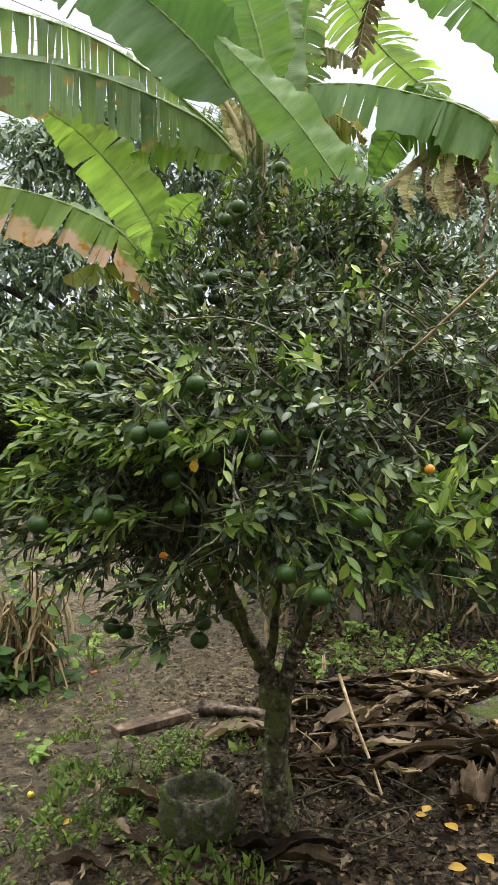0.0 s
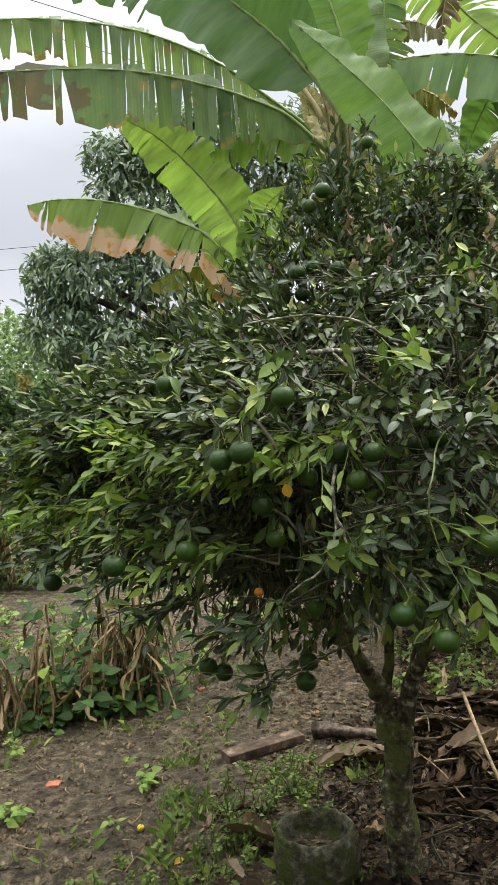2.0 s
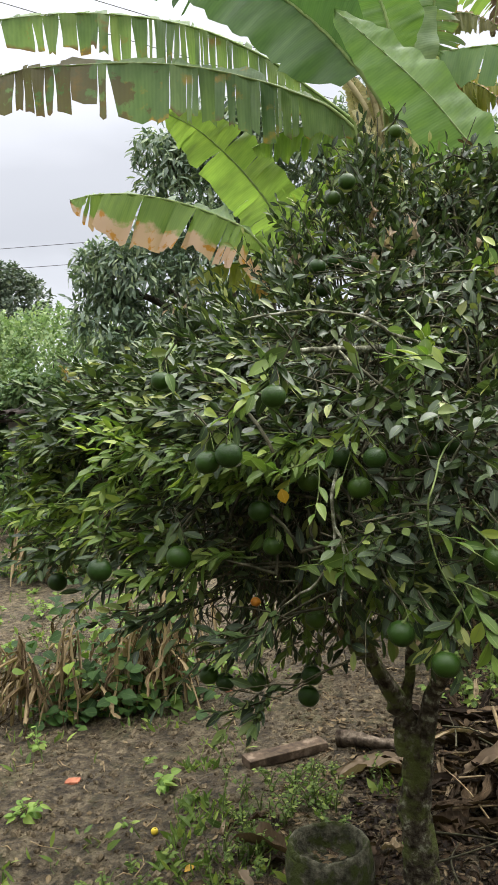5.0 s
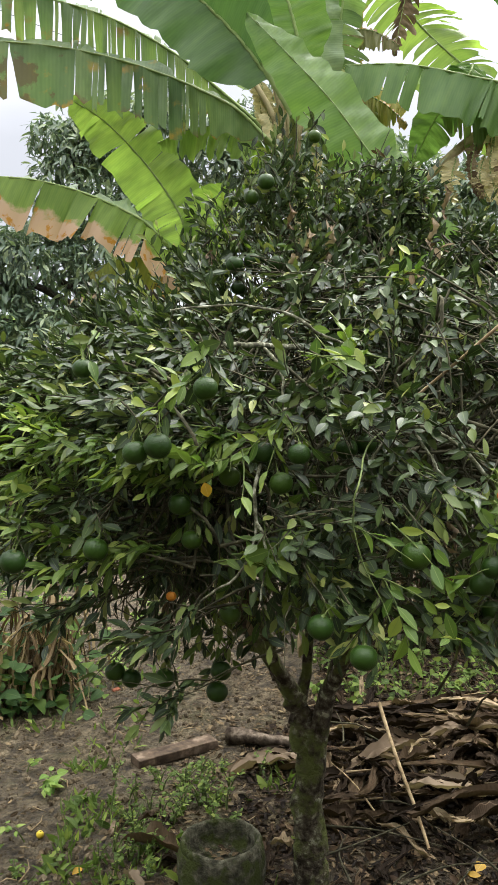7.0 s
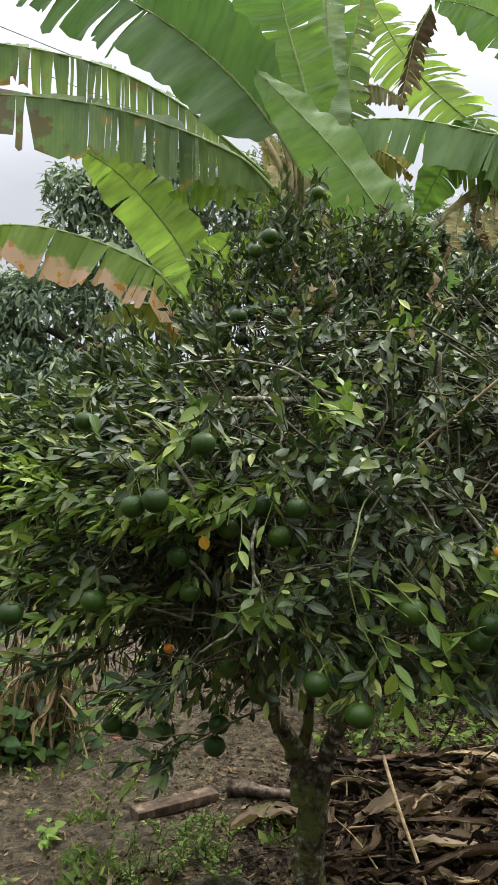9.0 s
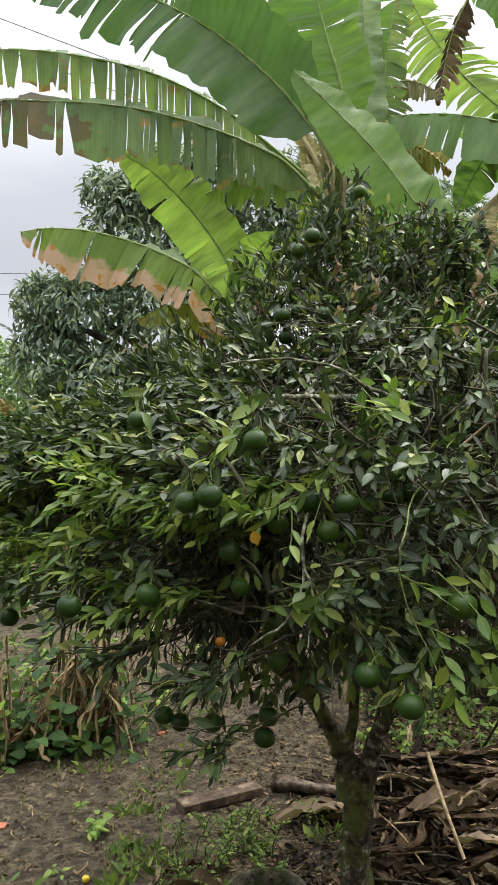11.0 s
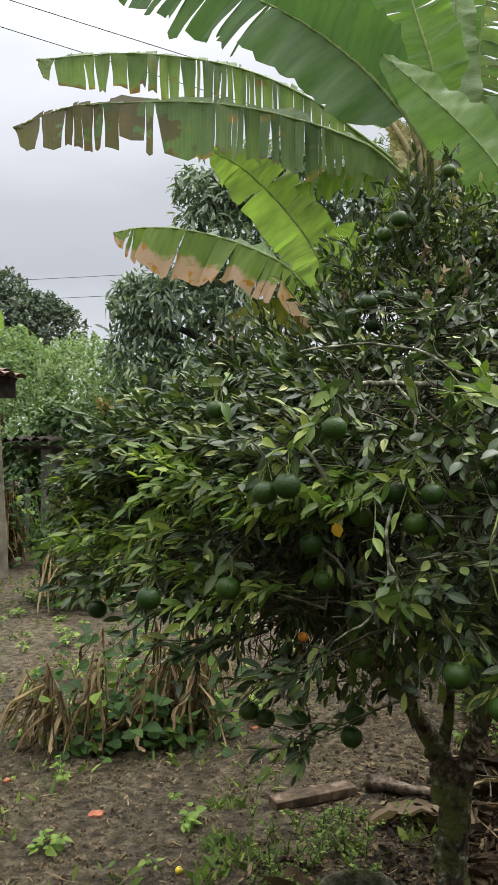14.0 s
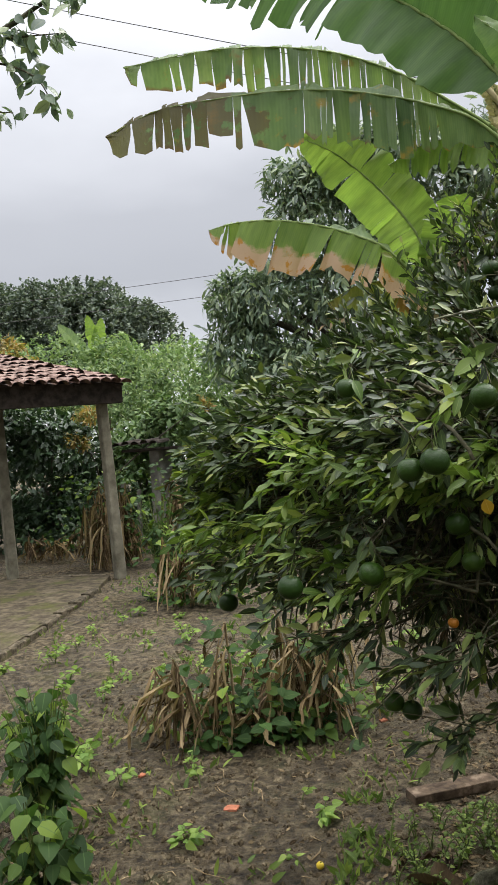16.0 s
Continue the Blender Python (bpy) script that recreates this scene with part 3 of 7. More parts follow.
FRUITS = [
    (-0.054, 1.739, 1.813, 0.0205), (-0.129, 1.724, 1.722, 0.0225), (0.055, 1.952, 1.643, 0.0225), (0.289, 1.835, 1.531, 0.0255),
    (0.128, 1.827, 1.408, 0.0235), (0.199, 1.786, 1.37, 0.0235), (-0.109, 2.246, 1.143, 0.025), (-0.29, 1.919, 1.521, 0.024),
    (-0.84, 2.478, 1.351, 0.027), (-0.412, 1.826, 1.514, 0.023), (0.106, 2.968, 2.628, 0.021), (-0.038, 2.872, 2.467, 0.026),
    (-0.32, 1.95, 1.86, 0.02), (-0.17, 1.74, 1.71, 0.021), (0.02, 1.97, 1.70, 0.022), (0.09, 1.9, 1.70, 0.021),
    (-0.12, 2.75, 2.2, 0.025), (-0.075, 2.8, 2.22, 0.024), (0.0, 2.75, 2.2, 0.025), (-0.12, 2.85, 2.15, 0.023), (-0.085, 2.9, 2.43, 0.024),
    (-0.14, 1.97, 1.6, 0.022), (-0.12, 1.99, 1.53, 0.021), (-0.05, 2.02, 1.65, 0.022), (0.18, 2.1, 1.7, 0.023), (0.22, 2.12, 1.71, 0.023),
    (0.42, 1.85, 1.51, 0.021), (0.41, 1.9, 1.47, 0.022), (-0.36, 2.3, 1.165, 0.024), (-0.32, 2.3, 1.15, 0.023), (-0.23, 2.25, 1.17, 0.023),
    (-0.10, 2.25, 1.19, 0.024), (-0.06, 2.1, 1.36, 0.023), (0.57, 2.1, 1.7, 0.024), (0.45, 2.0, 1.4, 0.022), (0.52, 2.05, 1.37, 0.022),
]


POCKETS = FRUITS + [(-0.08, 1.91, 1.64, 0.03), (-0.17, 2.03, 1.41, 0.02)]


def crown_floor(x, y):
    """How low the skirt of the crown hangs."""
    z = 1.33 + 0.09 * step01((-0.45 - x) / 0.2)
    z -= 0.19 * math.exp(-((x + 0.24) / 0.23) ** 2) * step01((2.9 - y) / 0.5)
    z += 0.08 * step01((x + 0.05) / 0.1) * step01((0.2 - x) / 0.1) + 0.02 * step01((x - 0.02) / 0.2)
    return z


def crown_point(r):
    """A point on the crown's dome, thinned at the back."""
    while True:
        d = norm(r.normal(0, 1, 3))
        if d[2] < -0.45 or (d[1] > 0.3 and r.random() < 0.72):
            continue
        s = 1.0 + 0.08 * noise.noise(Vector(d * 2.6)) + 0.06 * noise.noise(Vector(d * 7.0))
        p = TREE + d * CROWN_R * s
        if d[0] < 0:
            p[0] += 0.04 * d[0]
            p[2] -= 0.78 * (-d[0]) * max(0.0, d[2] - 0.1)
        p[0] -= 0.13 * step01((p[2] - 1.95) / 0.3)
        if p[2] > 2.15 and r.random() < 0.4:
            continue
        # the upper crown stands back behind a broad lower shelf
        if d[1] < 0.2:
            p[1] += 0.58 * step01((p[2] - 1.72) / 0.62) * (1 - 0.5 * step01((p[2] - 2.3) / 0.4)) * step01((0.2 - d[1]) / 0.6)
        # a shaded hollow under the left of the front, and a thin twiggy middle
        if p[1] < 2.2 and -0.38 < p[0] < 0.05 and p[2] < 1.64 + 0.12 * noise.noise(Vector(p * 6)) and r.random() < 0.95:
            continue
        if p[1] < 2.3 and 0.05 < p[0] < 0.8 and 1.45 < p[2] < 2.0 and r.random() < 0.62:
            continue
        # open gaps between the sprays
        if noise.noise(Vector(p * 4.6)) < -0.12 and r.random() < 0.88:
            continue
        if p[0] < -0.15 and noise.noise(Vector(p * np.array((4.0, 6.0, 7.5)) + np.array((3, 1, 7)))) < -0.1 and r.random() < 0.8:
            continue
        if p[2] < crown_floor(p[0], p[1]) + r.normal(0, 0.05):
            continue
        return p, d


def build_citrus():
    r = rng(11)
    base = (0.08, 3.2, ground_h(0.08, 3.2))
    tree = thing("orange_tree", "leafy orange tree with mossy forked trunk and green fruit", "tree", base)
    # trunk and limbs
    b = Buf()
    tp = spline([(0.075, 3.2, -0.02), (0.085, 3.2, 0.18), (0.075, 3.2, 0.40), (0.085, 3.2, 0.62), (0.06, 3.2, 0.76)], 30)
    rad = np.interp(np.linspace(0, 1, 30), [0, 0.06, 0.2, 0.6, 0.8, 1], [0.10, 0.08, 0.062, 0.052, 0.054, 0.018])
    rad = rad * (1 + 0.05 * r.normal(0, 1, 30))
    tp[1:, :2] += r.normal(0, 0.004, (29, 2))
    b.tube(tp, rad, 16)
    v = b.v[0]
    ax = np.repeat(tp, 16, 0)
    v[:] = ax + (v - ax) * np.array([1 + 0.16 * noise.noise(Vector(q * 14)) + 0.10 * noise.noise(Vector(q * 34)) for q in v])[:, None]
    part("trunk", b.mesh("trunk", M_BARK), tree, "mossy grey-brown forked trunk")
    limbs = [
        [(0.06, 3.2, 0.62), (0.03, 3.19, 0.78), (-0.08, 3.13, 1.0), (-0.25, 3.0, 1.3), (-0.5, 2.85, 1.62), (-0.72, 2.75, 1.8)],
        [(0.09, 3.2, 0.60), (0.15, 3.19, 0.82), (0.22, 3.14, 1.04), (0.36, 3.0, 1.35), (0.6, 2.85, 1.65), (0.85, 2.75, 1.85)],
        [(0.04, 3.2, 0.70), (0.07, 3.22, 0.95), (0.08, 3.1, 1.3), (0.06, 2.95, 1.75), (0.1, 2.9, 2.1), (0.08, 2.95, 2.25)],
        [(0.13, 3.2, 0.75), (0.2, 3.3, 1.0), (0.35, 3.5, 1.4), (0.5, 3.7, 1.9), (0.6, 3.8, 2.2)],
        [(0.03, 3.18, 0.80), (-0.06, 3.0, 1.05), (-0.12, 2.7, 1.4), (-0.16, 2.35, 1.72), (-0.2, 2.1, 1.84)],
        [(0.16, 3.18, 0.85), (0.26, 2.95, 1.15), (0.32, 2.6, 1.45), (0.36, 2.25, 1.68), (0.4, 2.05, 1.75)],
        [(-0.02, 3.2, 0.86), (-0.2, 3.4, 1.2), (-0.5, 3.7, 1.7), (-0.6, 3.8, 2.0)],
        [(0.02, 3.2, 0.80), (-0.1, 3.15, 1.0), (-0.35, 3.05, 1.2), (-0.7, 2.95, 1.42), (-0.95, 2.85, 1.5)],
    ]
    inner = []
    for i, l in enumerate(limbs):
        p = spline(l, 22)
        p[3:] += r.normal(0, 0.008, (19, 3))
        b = Buf()
        b.tube(p, np.interp(np.linspace(0, 1, 22), [0, 0.12, 0.3, 1], [0.05, 0.036, 0.025, 0.005] if i < 2 else [0.03, 0.02, 0.015, 0.005]) * (1 + 0.06 * r.normal(0, 1, 22)), 9)
        part("limb", b.mesh("limb", M_BARK), tree)
        inner.append(p[7:])
    inner = np.concatenate(inner)
    # lichen-covered branches and bare twigs in the open middle
    for pts, r0, m in (
            ([(0.16, 2.6, 1.93), (0.12, 2.4, 1.93), (0.02, 2.1, 1.91), (-0.05, 1.92, 1.90)], 0.010, M_LICHEN),
            ([(0.08, 2.3, 1.86), (0.012, 1.95, 1.66), (0.01, 1.92, 1.56), (-0.02, 1.92, 1.48), (-0.10, 1.95, 1.42)], 0.0042, M_LICHEN),
            ([(0.01, 1.92, 1.58), (0.03, 1.9, 1.52), (0.02, 1.88, 1.44)], 0.0035, M_LICHEN),
            ([(0.3, 2.3, 1.75), (0.22, 1.95, 1.72), (0.19, 1.76, 1.66), (0.18, 1.75, 1.61), (0.195, 1.75, 1.54), (0.24, 1.75, 1.44)], 0.002, M_TWIG_GREEN),
            ([(0.5, 2.1, 1.56), (0.425, 1.95, 1.66), (0.358, 1.94, 1.726), (0.299, 1.93, 1.749), (0.235, 1.94, 1.712), (0.181, 1.95, 1.595)], 0.0045, M_LICHEN),
            ([(0.295, 1.935, 1.74), (0.339, 1.92, 1.67), (0.38, 1.9, 1.588)], 0.003, M_LICHEN),
            ([(0.25, 2.3, 1.9), (0.133, 2.02, 1.922), (0.068, 1.99, 1.96), (-0.041, 1.97, 1.977), (-0.152, 1.95, 1.967)], 0.004, M_LICHEN),
            ([(0.0, 2.1, 1.92), (0.05, 2.0, 1.86), (0.06, 1.95, 1.78)], 0.004, M_LICHEN)):
        b = Buf()
        p = spline(pts, 18)
        p += r.normal(0, 0.001, p.shape)
        b.tube(p, np.linspace(r0, r0 * 0.45, 18), 7)
        part("branch", b.mesh("branch", m), tree, "lichen-flecked bare branch" if m is M_LICHEN else "")
    # sprays: an arched twig with side shoots, each with folded leaves
    woody, green, old, young, dry = Buf(), Buf(), Buf(), Buf(), Buf()
    sets = {id(old): [], id(young): [], id(dry): []}

    def shoot(tip, up, dirn, L, sag, m, kind, size=1.0, wide=1.0, flat=0.7):
        """One leafy shoot that ends at tip."""
        s = np.linspace(0, 1, 7)[:, None]
        bow = norm(r.normal(0, 1, 3)) * L * 0.06
        pts = tip - dirn * L * (1 - s) + DROP * sag * L * (s ** 2 - 1) * 0.6 + bow * np.sin(s * 3.1)
        (green if kind is young else woody).tube(pts[::2], np.linspace(0.0022, 0.0008, 4), 3, False)
        f = np.linspace(0.12, 1.0, m) + r.normal(0, 0.03, m)
        pos = np.stack([np.interp(f, s[:, 0], pts[:, a]) for a in range(3)], 1)
        tang = norm(pts[-1] - pts[-3])
        side = norm(cross3(tang, up))
        top = cross3(side, tang)
        sign = np.where(np.arange(m) % 2, 1.0, -1.0)[:, None]
        ld = norm(tang * r.uniform(0.55, 1.15, (m, 1)) + sign * side * r.uniform(0.35, 0.95, (m, 1)) * flat + top * r.normal(0.12, 0.4, (m, 1)) + DROP * 0.12 + r.normal(0, 0.2, (m, 3)))
        ld[-1] = norm(tang + r.normal(0, 0.2, 3))
        nn = norm(top + r.normal(0, 0.55, (m, 3)))
        LL = r.uniform(0.030, 0.056, m) * size * (0.75 + 0.25 * np.sin(np.clip(f, 0, 1) * 2.6))
        WW = LL * r.uniform(0.145, 0.205, m) * wide
        sets[id(kind)].append((pos, ld, nn, LL, WW))

    def spray(tip, up, dirn, L, sag, kind, size=1.0, wide=1.0, count=6, leaves_each=8, flat=0.7):
        """A branchlet that carries side shoots in one leaning layer."""
        s = np.linspace(0, 1, 9)[:, None]
        wob = norm(r.normal(0, 1, 3)) * L * 0.05
        pts = tip - dirn * L * (1 - s) + DROP * sag * L * (s ** 2 - 1) * 0.6 + wob * np.sin(s * 5.0)
        woody.tube(pts[:-1:2], np.linspace(0.0036, 0.0014, 4), 4, False)
        q = inner[np.argmin(((inner - pts[0]) ** 2).sum(1))]
        gap = ((q - pts[0]) ** 2).sum()
        if gap < 0.16 and r.random() < 0.4:
            mid = (q + pts[0]) / 2 + r.normal(0, 0.07, 3)
            m2 = (q + 3 * pts[0]) / 4 + r.normal(0, 0.04, 3)
            woody.tube(spline([q, mid, m2, pts[0]], 10), np.linspace(0.0042, 0.0028, 10), 5, False)
        for k in range(count):
            f = 1.0 if k == 0 else r.uniform(0.25, 0.98)
            c = np.array([np.interp(f, s[:, 0], pts[:, a]) for a in range(3)])
            tang = norm(pts[-1] - pts[-3])
            side = norm(cross3(tang, up)) * (1 if k % 2 else -1)
            d = norm(tang * r.uniform(0.7, 1.2) + (0 if k == 0 else 1) * side * r.uniform(0.25, 0.85) + up * r.normal(0.04, 0.16) + r.normal(0, 0.12, 3))
            l = r.uniform(0.09, 0.19)
            if (c + d * l * 0.8)[2] < crown_floor(c[0], c[1]) - 0.05:
                continue
            shoot(c + d * l * (0 if k == 0 else 0.8), up, d, l, sag, leaves_each + int(r.integers(-2, 3)), kind, size, wide, flat)

    for k in range(1650):
        tip, d = crown_point(r)
        u = r.random()
        deep = u > 0.62
        if deep:
            tip = TREE + (tip - TREE) * (r.uniform(0.72, 0.95) if u < 0.9 else r.uniform(0.45, 0.72))
            if tip[2] < crown_floor(tip[0], tip[1]):
                continue
        tip = tip - 0.04 * norm(d * CROWN_R)
        # the left flank streams to the side, the rest is combed outwards
        out = norm(d * CROWN_R)
        left = step01((0.15 - d[0]) / 0.4)
        low = step01((1.75 - tip[2]) / 0.4)
        flow = left * np.array((-0.95, -0.2, 0.16 - 0.4 * low)) + (1 - left) * np.array((0.25, -0.15, -0.1 * low))
        flow = flow * max(0.0, 1.0 - abs(d[2] - 0.1))
        dirn = norm(out * 0.6 + flow + np.array((0, 0, 0.35 if d[2] > 0.55 else 0.0)) + r.normal(0, 0.22 + 0.3 * (1 - left), 3))
        lead = float(np.dot(dirn, out))
        if lead < 0.2:
            dirn = norm(dirn + out * (0.45 - lead))
        up = norm(np.array((0.1 * left, -0.28 + 0.2 * left, 0.85)) + out * 0.3 * (1 - 0.6 * left) + r.normal(0, 0.16 + 0.22 * (1 - left), 3))
        fresh = noise.noise(Vector(tip * 3.0 + np.array((5, 0, 0)))) > 0.16 and d[2] < 0.35
        flank = tip[0] < -0.3 and 1.5 < tip[2] < 1.9 and noise.noise(Vector(tip * 2.2)) > 0.0
        kind = young if not deep and r.random() < (0.6 if fresh or flank else 0.03) else old
        if tip[0] < 0.05 and tip[2] < 1.45:
            kind = old
        high = step01((tip[2] - 1.95) / 0.3)
        size = (0.96 if left > 0.5 else 0.92) * (1 - 0.1 * high) * (0.85 if deep else 1.0)
        spray(tip, up, dirn, r.uniform(0.18, 0.36), 0.03 if d[2] > 0.55 else r.uniform(0.05, 0.3), kind, size, 1.0 if left > 0.5 else 1.18, int(r.integers(4, 8)), 7 if left < 0.5 else 9, 0.8 - 0.3 * left)
    # small inner shoots in the shade
    for k in range(1100):
        tip, d = crown_point(r)
        tip = TREE + (tip - TREE) * r.uniform(0.5, 0.92)
        if tip[2] < crown_floor(tip[0], tip[1]) + 0.03:
            continue
        shoot(tip, norm(np.array((0, -0.3, 0.8)) + r.normal(0, 0.3, 3)), norm(d + r.normal(0, 0.5, 3)), r.uniform(0.1, 0.2), 0.15, int(r.integers(5, 9)), old, 0.82, 1.0)
    # dark, half-bare sprays hanging under the left half of the crown
    for k in range(540):
        x, y = r.normal(-0.24, 0.19), r.uniform(2.25, 2.9)
        tip = np.array((x, y, r.uniform(1.12, 1.62)))
        if tip[2] < max(1.19, crown_floor(x, y)):
            continue
        dirn = norm(np.array((r.normal(-0.25, 0.35), r.normal(-0.2, 0.3), -1.0)))
        shoot(tip, norm(np.array((0.2, -1.0, 0.3)) + r.normal(0, 0.4, 3)), dirn, r.uniform(0.12, 0.26), 0.0, int(r.integers(4, 8)), old if r.random() < 0.9 else dry, 0.9, 0.95)
    # a leafy curtain before the fork of the trunk
    for k in range(70):
        x, y = r.normal(0.03, 0.085), r.uniform(2.0, 2.6)
        tip = np.array((x, y, r.uniform(1.2 if y > 2.25 else 1.3, 1.5)))
        shoot(tip, norm(np.array((0.2, -1.0, 0.5)) + r.normal(0, 0.3, 3)), norm(np.array((r.normal(0, 0.35), r.normal(-0.2, 0.2), -1.0))), r.uniform(0.12, 0.22), 0.0, int(r.integers(5, 8)), old if k % 3 else young, 1.0, 1.1)
    # leaves round each fruit
    for x, y, z, q in FRUITS:
        for k in range(4 if z > 1.25 else 2):
            a = r.uniform(0, 6.3)
            tip = np.array((x + math.cos(a) * q * 1.2, y + 0.012 + math.sin(a) * q * 1.1, z + q * r.uniform(0.3, 1.1)))
            shoot(tip, norm(np.array((0, -1.0, 0.5)) + r.normal(0, 0.3, 3)), norm(np.array((math.cos(a) * 0.6, math.sin(a) * 0.5 - 0.3, -0.7))), r.uniform(0.06, 0.12), 0.0, int(r.integers(3, 6)), young if r.random() < 0.3 else old, 1.0, 1.1)
    # fresh broad-leaved shoots on the right and in the middle
    for x, y, z, n in ((0.18, 2.1, 1.89, 5), (0.36, 2.5, 2.13, 5), (0.14, 2.0, 1.86, 3), (0.03, 1.9, 1.5, 6), (-0.10, 1.75, 1.80, 3)):
        for k in range(n):
            a = r.uniform(0, 6.3)
            tip = np.array((x, y, z)) + r.normal(0, 0.02, 3)
            shoot(tip, norm(np.array((0, -0.6, 0.8)) + r.normal(0, 0.2, 3)), norm(np.array((math.cos(a), -0.3, 0.5 * math.sin(a) - 0.2))), 0.09, 0.2, 5, young, 1.05, 1.3)
    for k in range(56):
        tip = np.array((r.uniform(0.26, 0.85), r.uniform(1.76, 2.0), r.uniform(1.37, 1.64)))
        a = r.uniform(0, 6.3)
        shoot(tip, norm(np.array((0, -0.6, 0.8)) + r.normal(0, 0.3, 3)), norm(np.array((math.cos(a), -0.4, 0.6 * math.sin(a) - 0.3))), 0.12, 0.2, int(r.integers(5, 9)), young, 1.0, 1.2)
    # loose sprigs and bare, half-dead twigs standing out of the upper crown
    for k in range(330):
        tip, d = crown_point(r)
        if tip[2] < 1.95:
            continue
        out = norm(d * CROWN_R)
        dirn = norm(out * 0.8 + np.array((0, 0, 0.35)) + r.normal(0, 0.4, 3))
        L = r.uniform(0.1, 0.22)
        if k % 3:
            shoot(tip + dirn * r.uniform(0.02, 0.09), norm(out + np.array((0, -0.5, 0.4))), dirn, L, 0.1, int(r.integers(5, 9)), old, 0.9)
        else:
            woody.tube([tip - dirn * L * 0.6, tip + r.normal(0, 0.012, 3), tip + dirn * L * 0.5], [0.0026, 0.002, 0.001], 4, False)
            if k % 2:
                shoot(tip + dirn * 0.03, norm(out + np.array((0, -0.5, 0.4))), norm(dirn + np.array((0, -0.4, -0.8))), 0.08, 0.2, 4, dry, 0.9, 1.1)
    # thin bare twigs hanging under the crown and crossing its middle
    for k in range(420):
        low = k < 150
        p0 = np.array((r.normal(-0.25, 0.15), r.uniform(2.1, 2.9), r.uniform(1.35, 1.6))) if low else np.array((r.uniform(-0.1, 0.8), r.uniform(1.95, 2.5), r.uniform(1.35, 1.95)))
        d = norm(np.array((r.normal(-0.2 if low else 0, 0.4), r.normal(0, 0.3), -1.0 if low else r.normal(0, 0.7))))
        L = r.uniform(0.08, 0.24)
        if p0[2] + d[2] * L < (1.14 if low else 1.36) or p0[2] + d[2] * L > 2.0:
            continue
        bend = r.normal(0, 0.025, (3, 3))
        woody.tube(spline([p0, p0 + d * L * 0.35 + bend[0], p0 + d * L * 0.7 + bend[1], p0 + d * L + bend[2]], 9), np.linspace(0.0021, 0.0008, 9), 4, False)
    heart = np.array((0.13, 0.45, 1.78))
    for bu in (old, young, dry):
        o, dd, nn, LL, WW = [np.concatenate(c) for c in zip(*sets[id(bu)])]
        # the fruit hangs free: hardly a leaf lies over its open side
        mid = o + dd * LL[:, None] * 0.5
        bare = np.zeros(len(o), dtype=bool)
        for fx, fy, fz, fq in POCKETS:
            c = np.array((fx, fy, fz))
            ax = norm(heart - c)
            along = (mid - c) @ ax
            off = np.linalg.norm(mid - c - along[:, None] * ax, axis=1)
            bare |= (along > -0.01) & (along < 0.7) & (off < fq * 0.75 + LL * 0.45) & (r.random(len(o)) < 0.96)
        o, dd, nn, LL, WW = [c[~bare] for c in (o, dd, nn, LL, WW)]
        if bu is old:
            # the leaves that hang nearest the path stand as single parts
            sel = np.argsort(o[:, 1] + 0.4 * np.abs(o[:, 0]))[:300]
            keep = np.ones(len(o), dtype=bool)
            keep[sel] = False
            singles = (o[sel], dd[sel], nn[sel], LL[sel], WW[sel])
            o, dd, nn, LL, WW = o[keep], dd[keep], nn[keep], LL[keep], WW[keep]
        leaves(bu, o, dd, nn, LL, WW, OVAL, r.uniform(0.1, 0.7, len(o)), r.uniform(-0.1, 0.35, len(o)))
    tagged(part("foliage", old.mesh("foliage", M_CITRUS), tree, "glossy dark green leaves"), kind="stuff")
    tagged(part("young_foliage", young.mesh("young_foliage", M_CITRUS_NEW), tree, "fresh light green leaves"), kind="stuff")
    tagged(part("dead_foliage", dry.mesh("dead_foliage", M_DRY), tree, "withered brown leaves"), kind="stuff")
    tagged(part("brushwood", woody.mesh("brushwood", M_TWIG), tree), kind="stuff")
    tagged(part("shoot_growth", green.mesh("shoot_growth", M_TWIG_GREEN), tree), kind="stuff")
    o, dd, nn, LL, WW = singles
    protos = []
    for k in range(6):
        lb = Buf()
        leaves(lb, np.zeros((1, 3)), np.array([(1.0, 0, 0)]), np.array([(0, 0, 1.0)]), 1.0, 0.165 + 0.012 * k, OVAL, 0.1 + 0.06 * k, 0.05 * k)
        protos.append(lb.mesh("leaf", M_CITRUS_ONE))
    for k in range(len(o)):
        x = Vector(dd[k]).normalized()
        y = Vector(nn[k]).cross(x).normalized()
        z = x.cross(y)
        ob = new("leaf", protos[k % 6])
        ob.parent = tree
        mm = Matrix((x, y, z)).transposed().to_4x4()
        mm.translation = Vector(o[k]) - Vector(base)
        ob.matrix_basis = mm @ Matrix.Scale(float(LL[k]), 4)
    return tree


build_citrus()


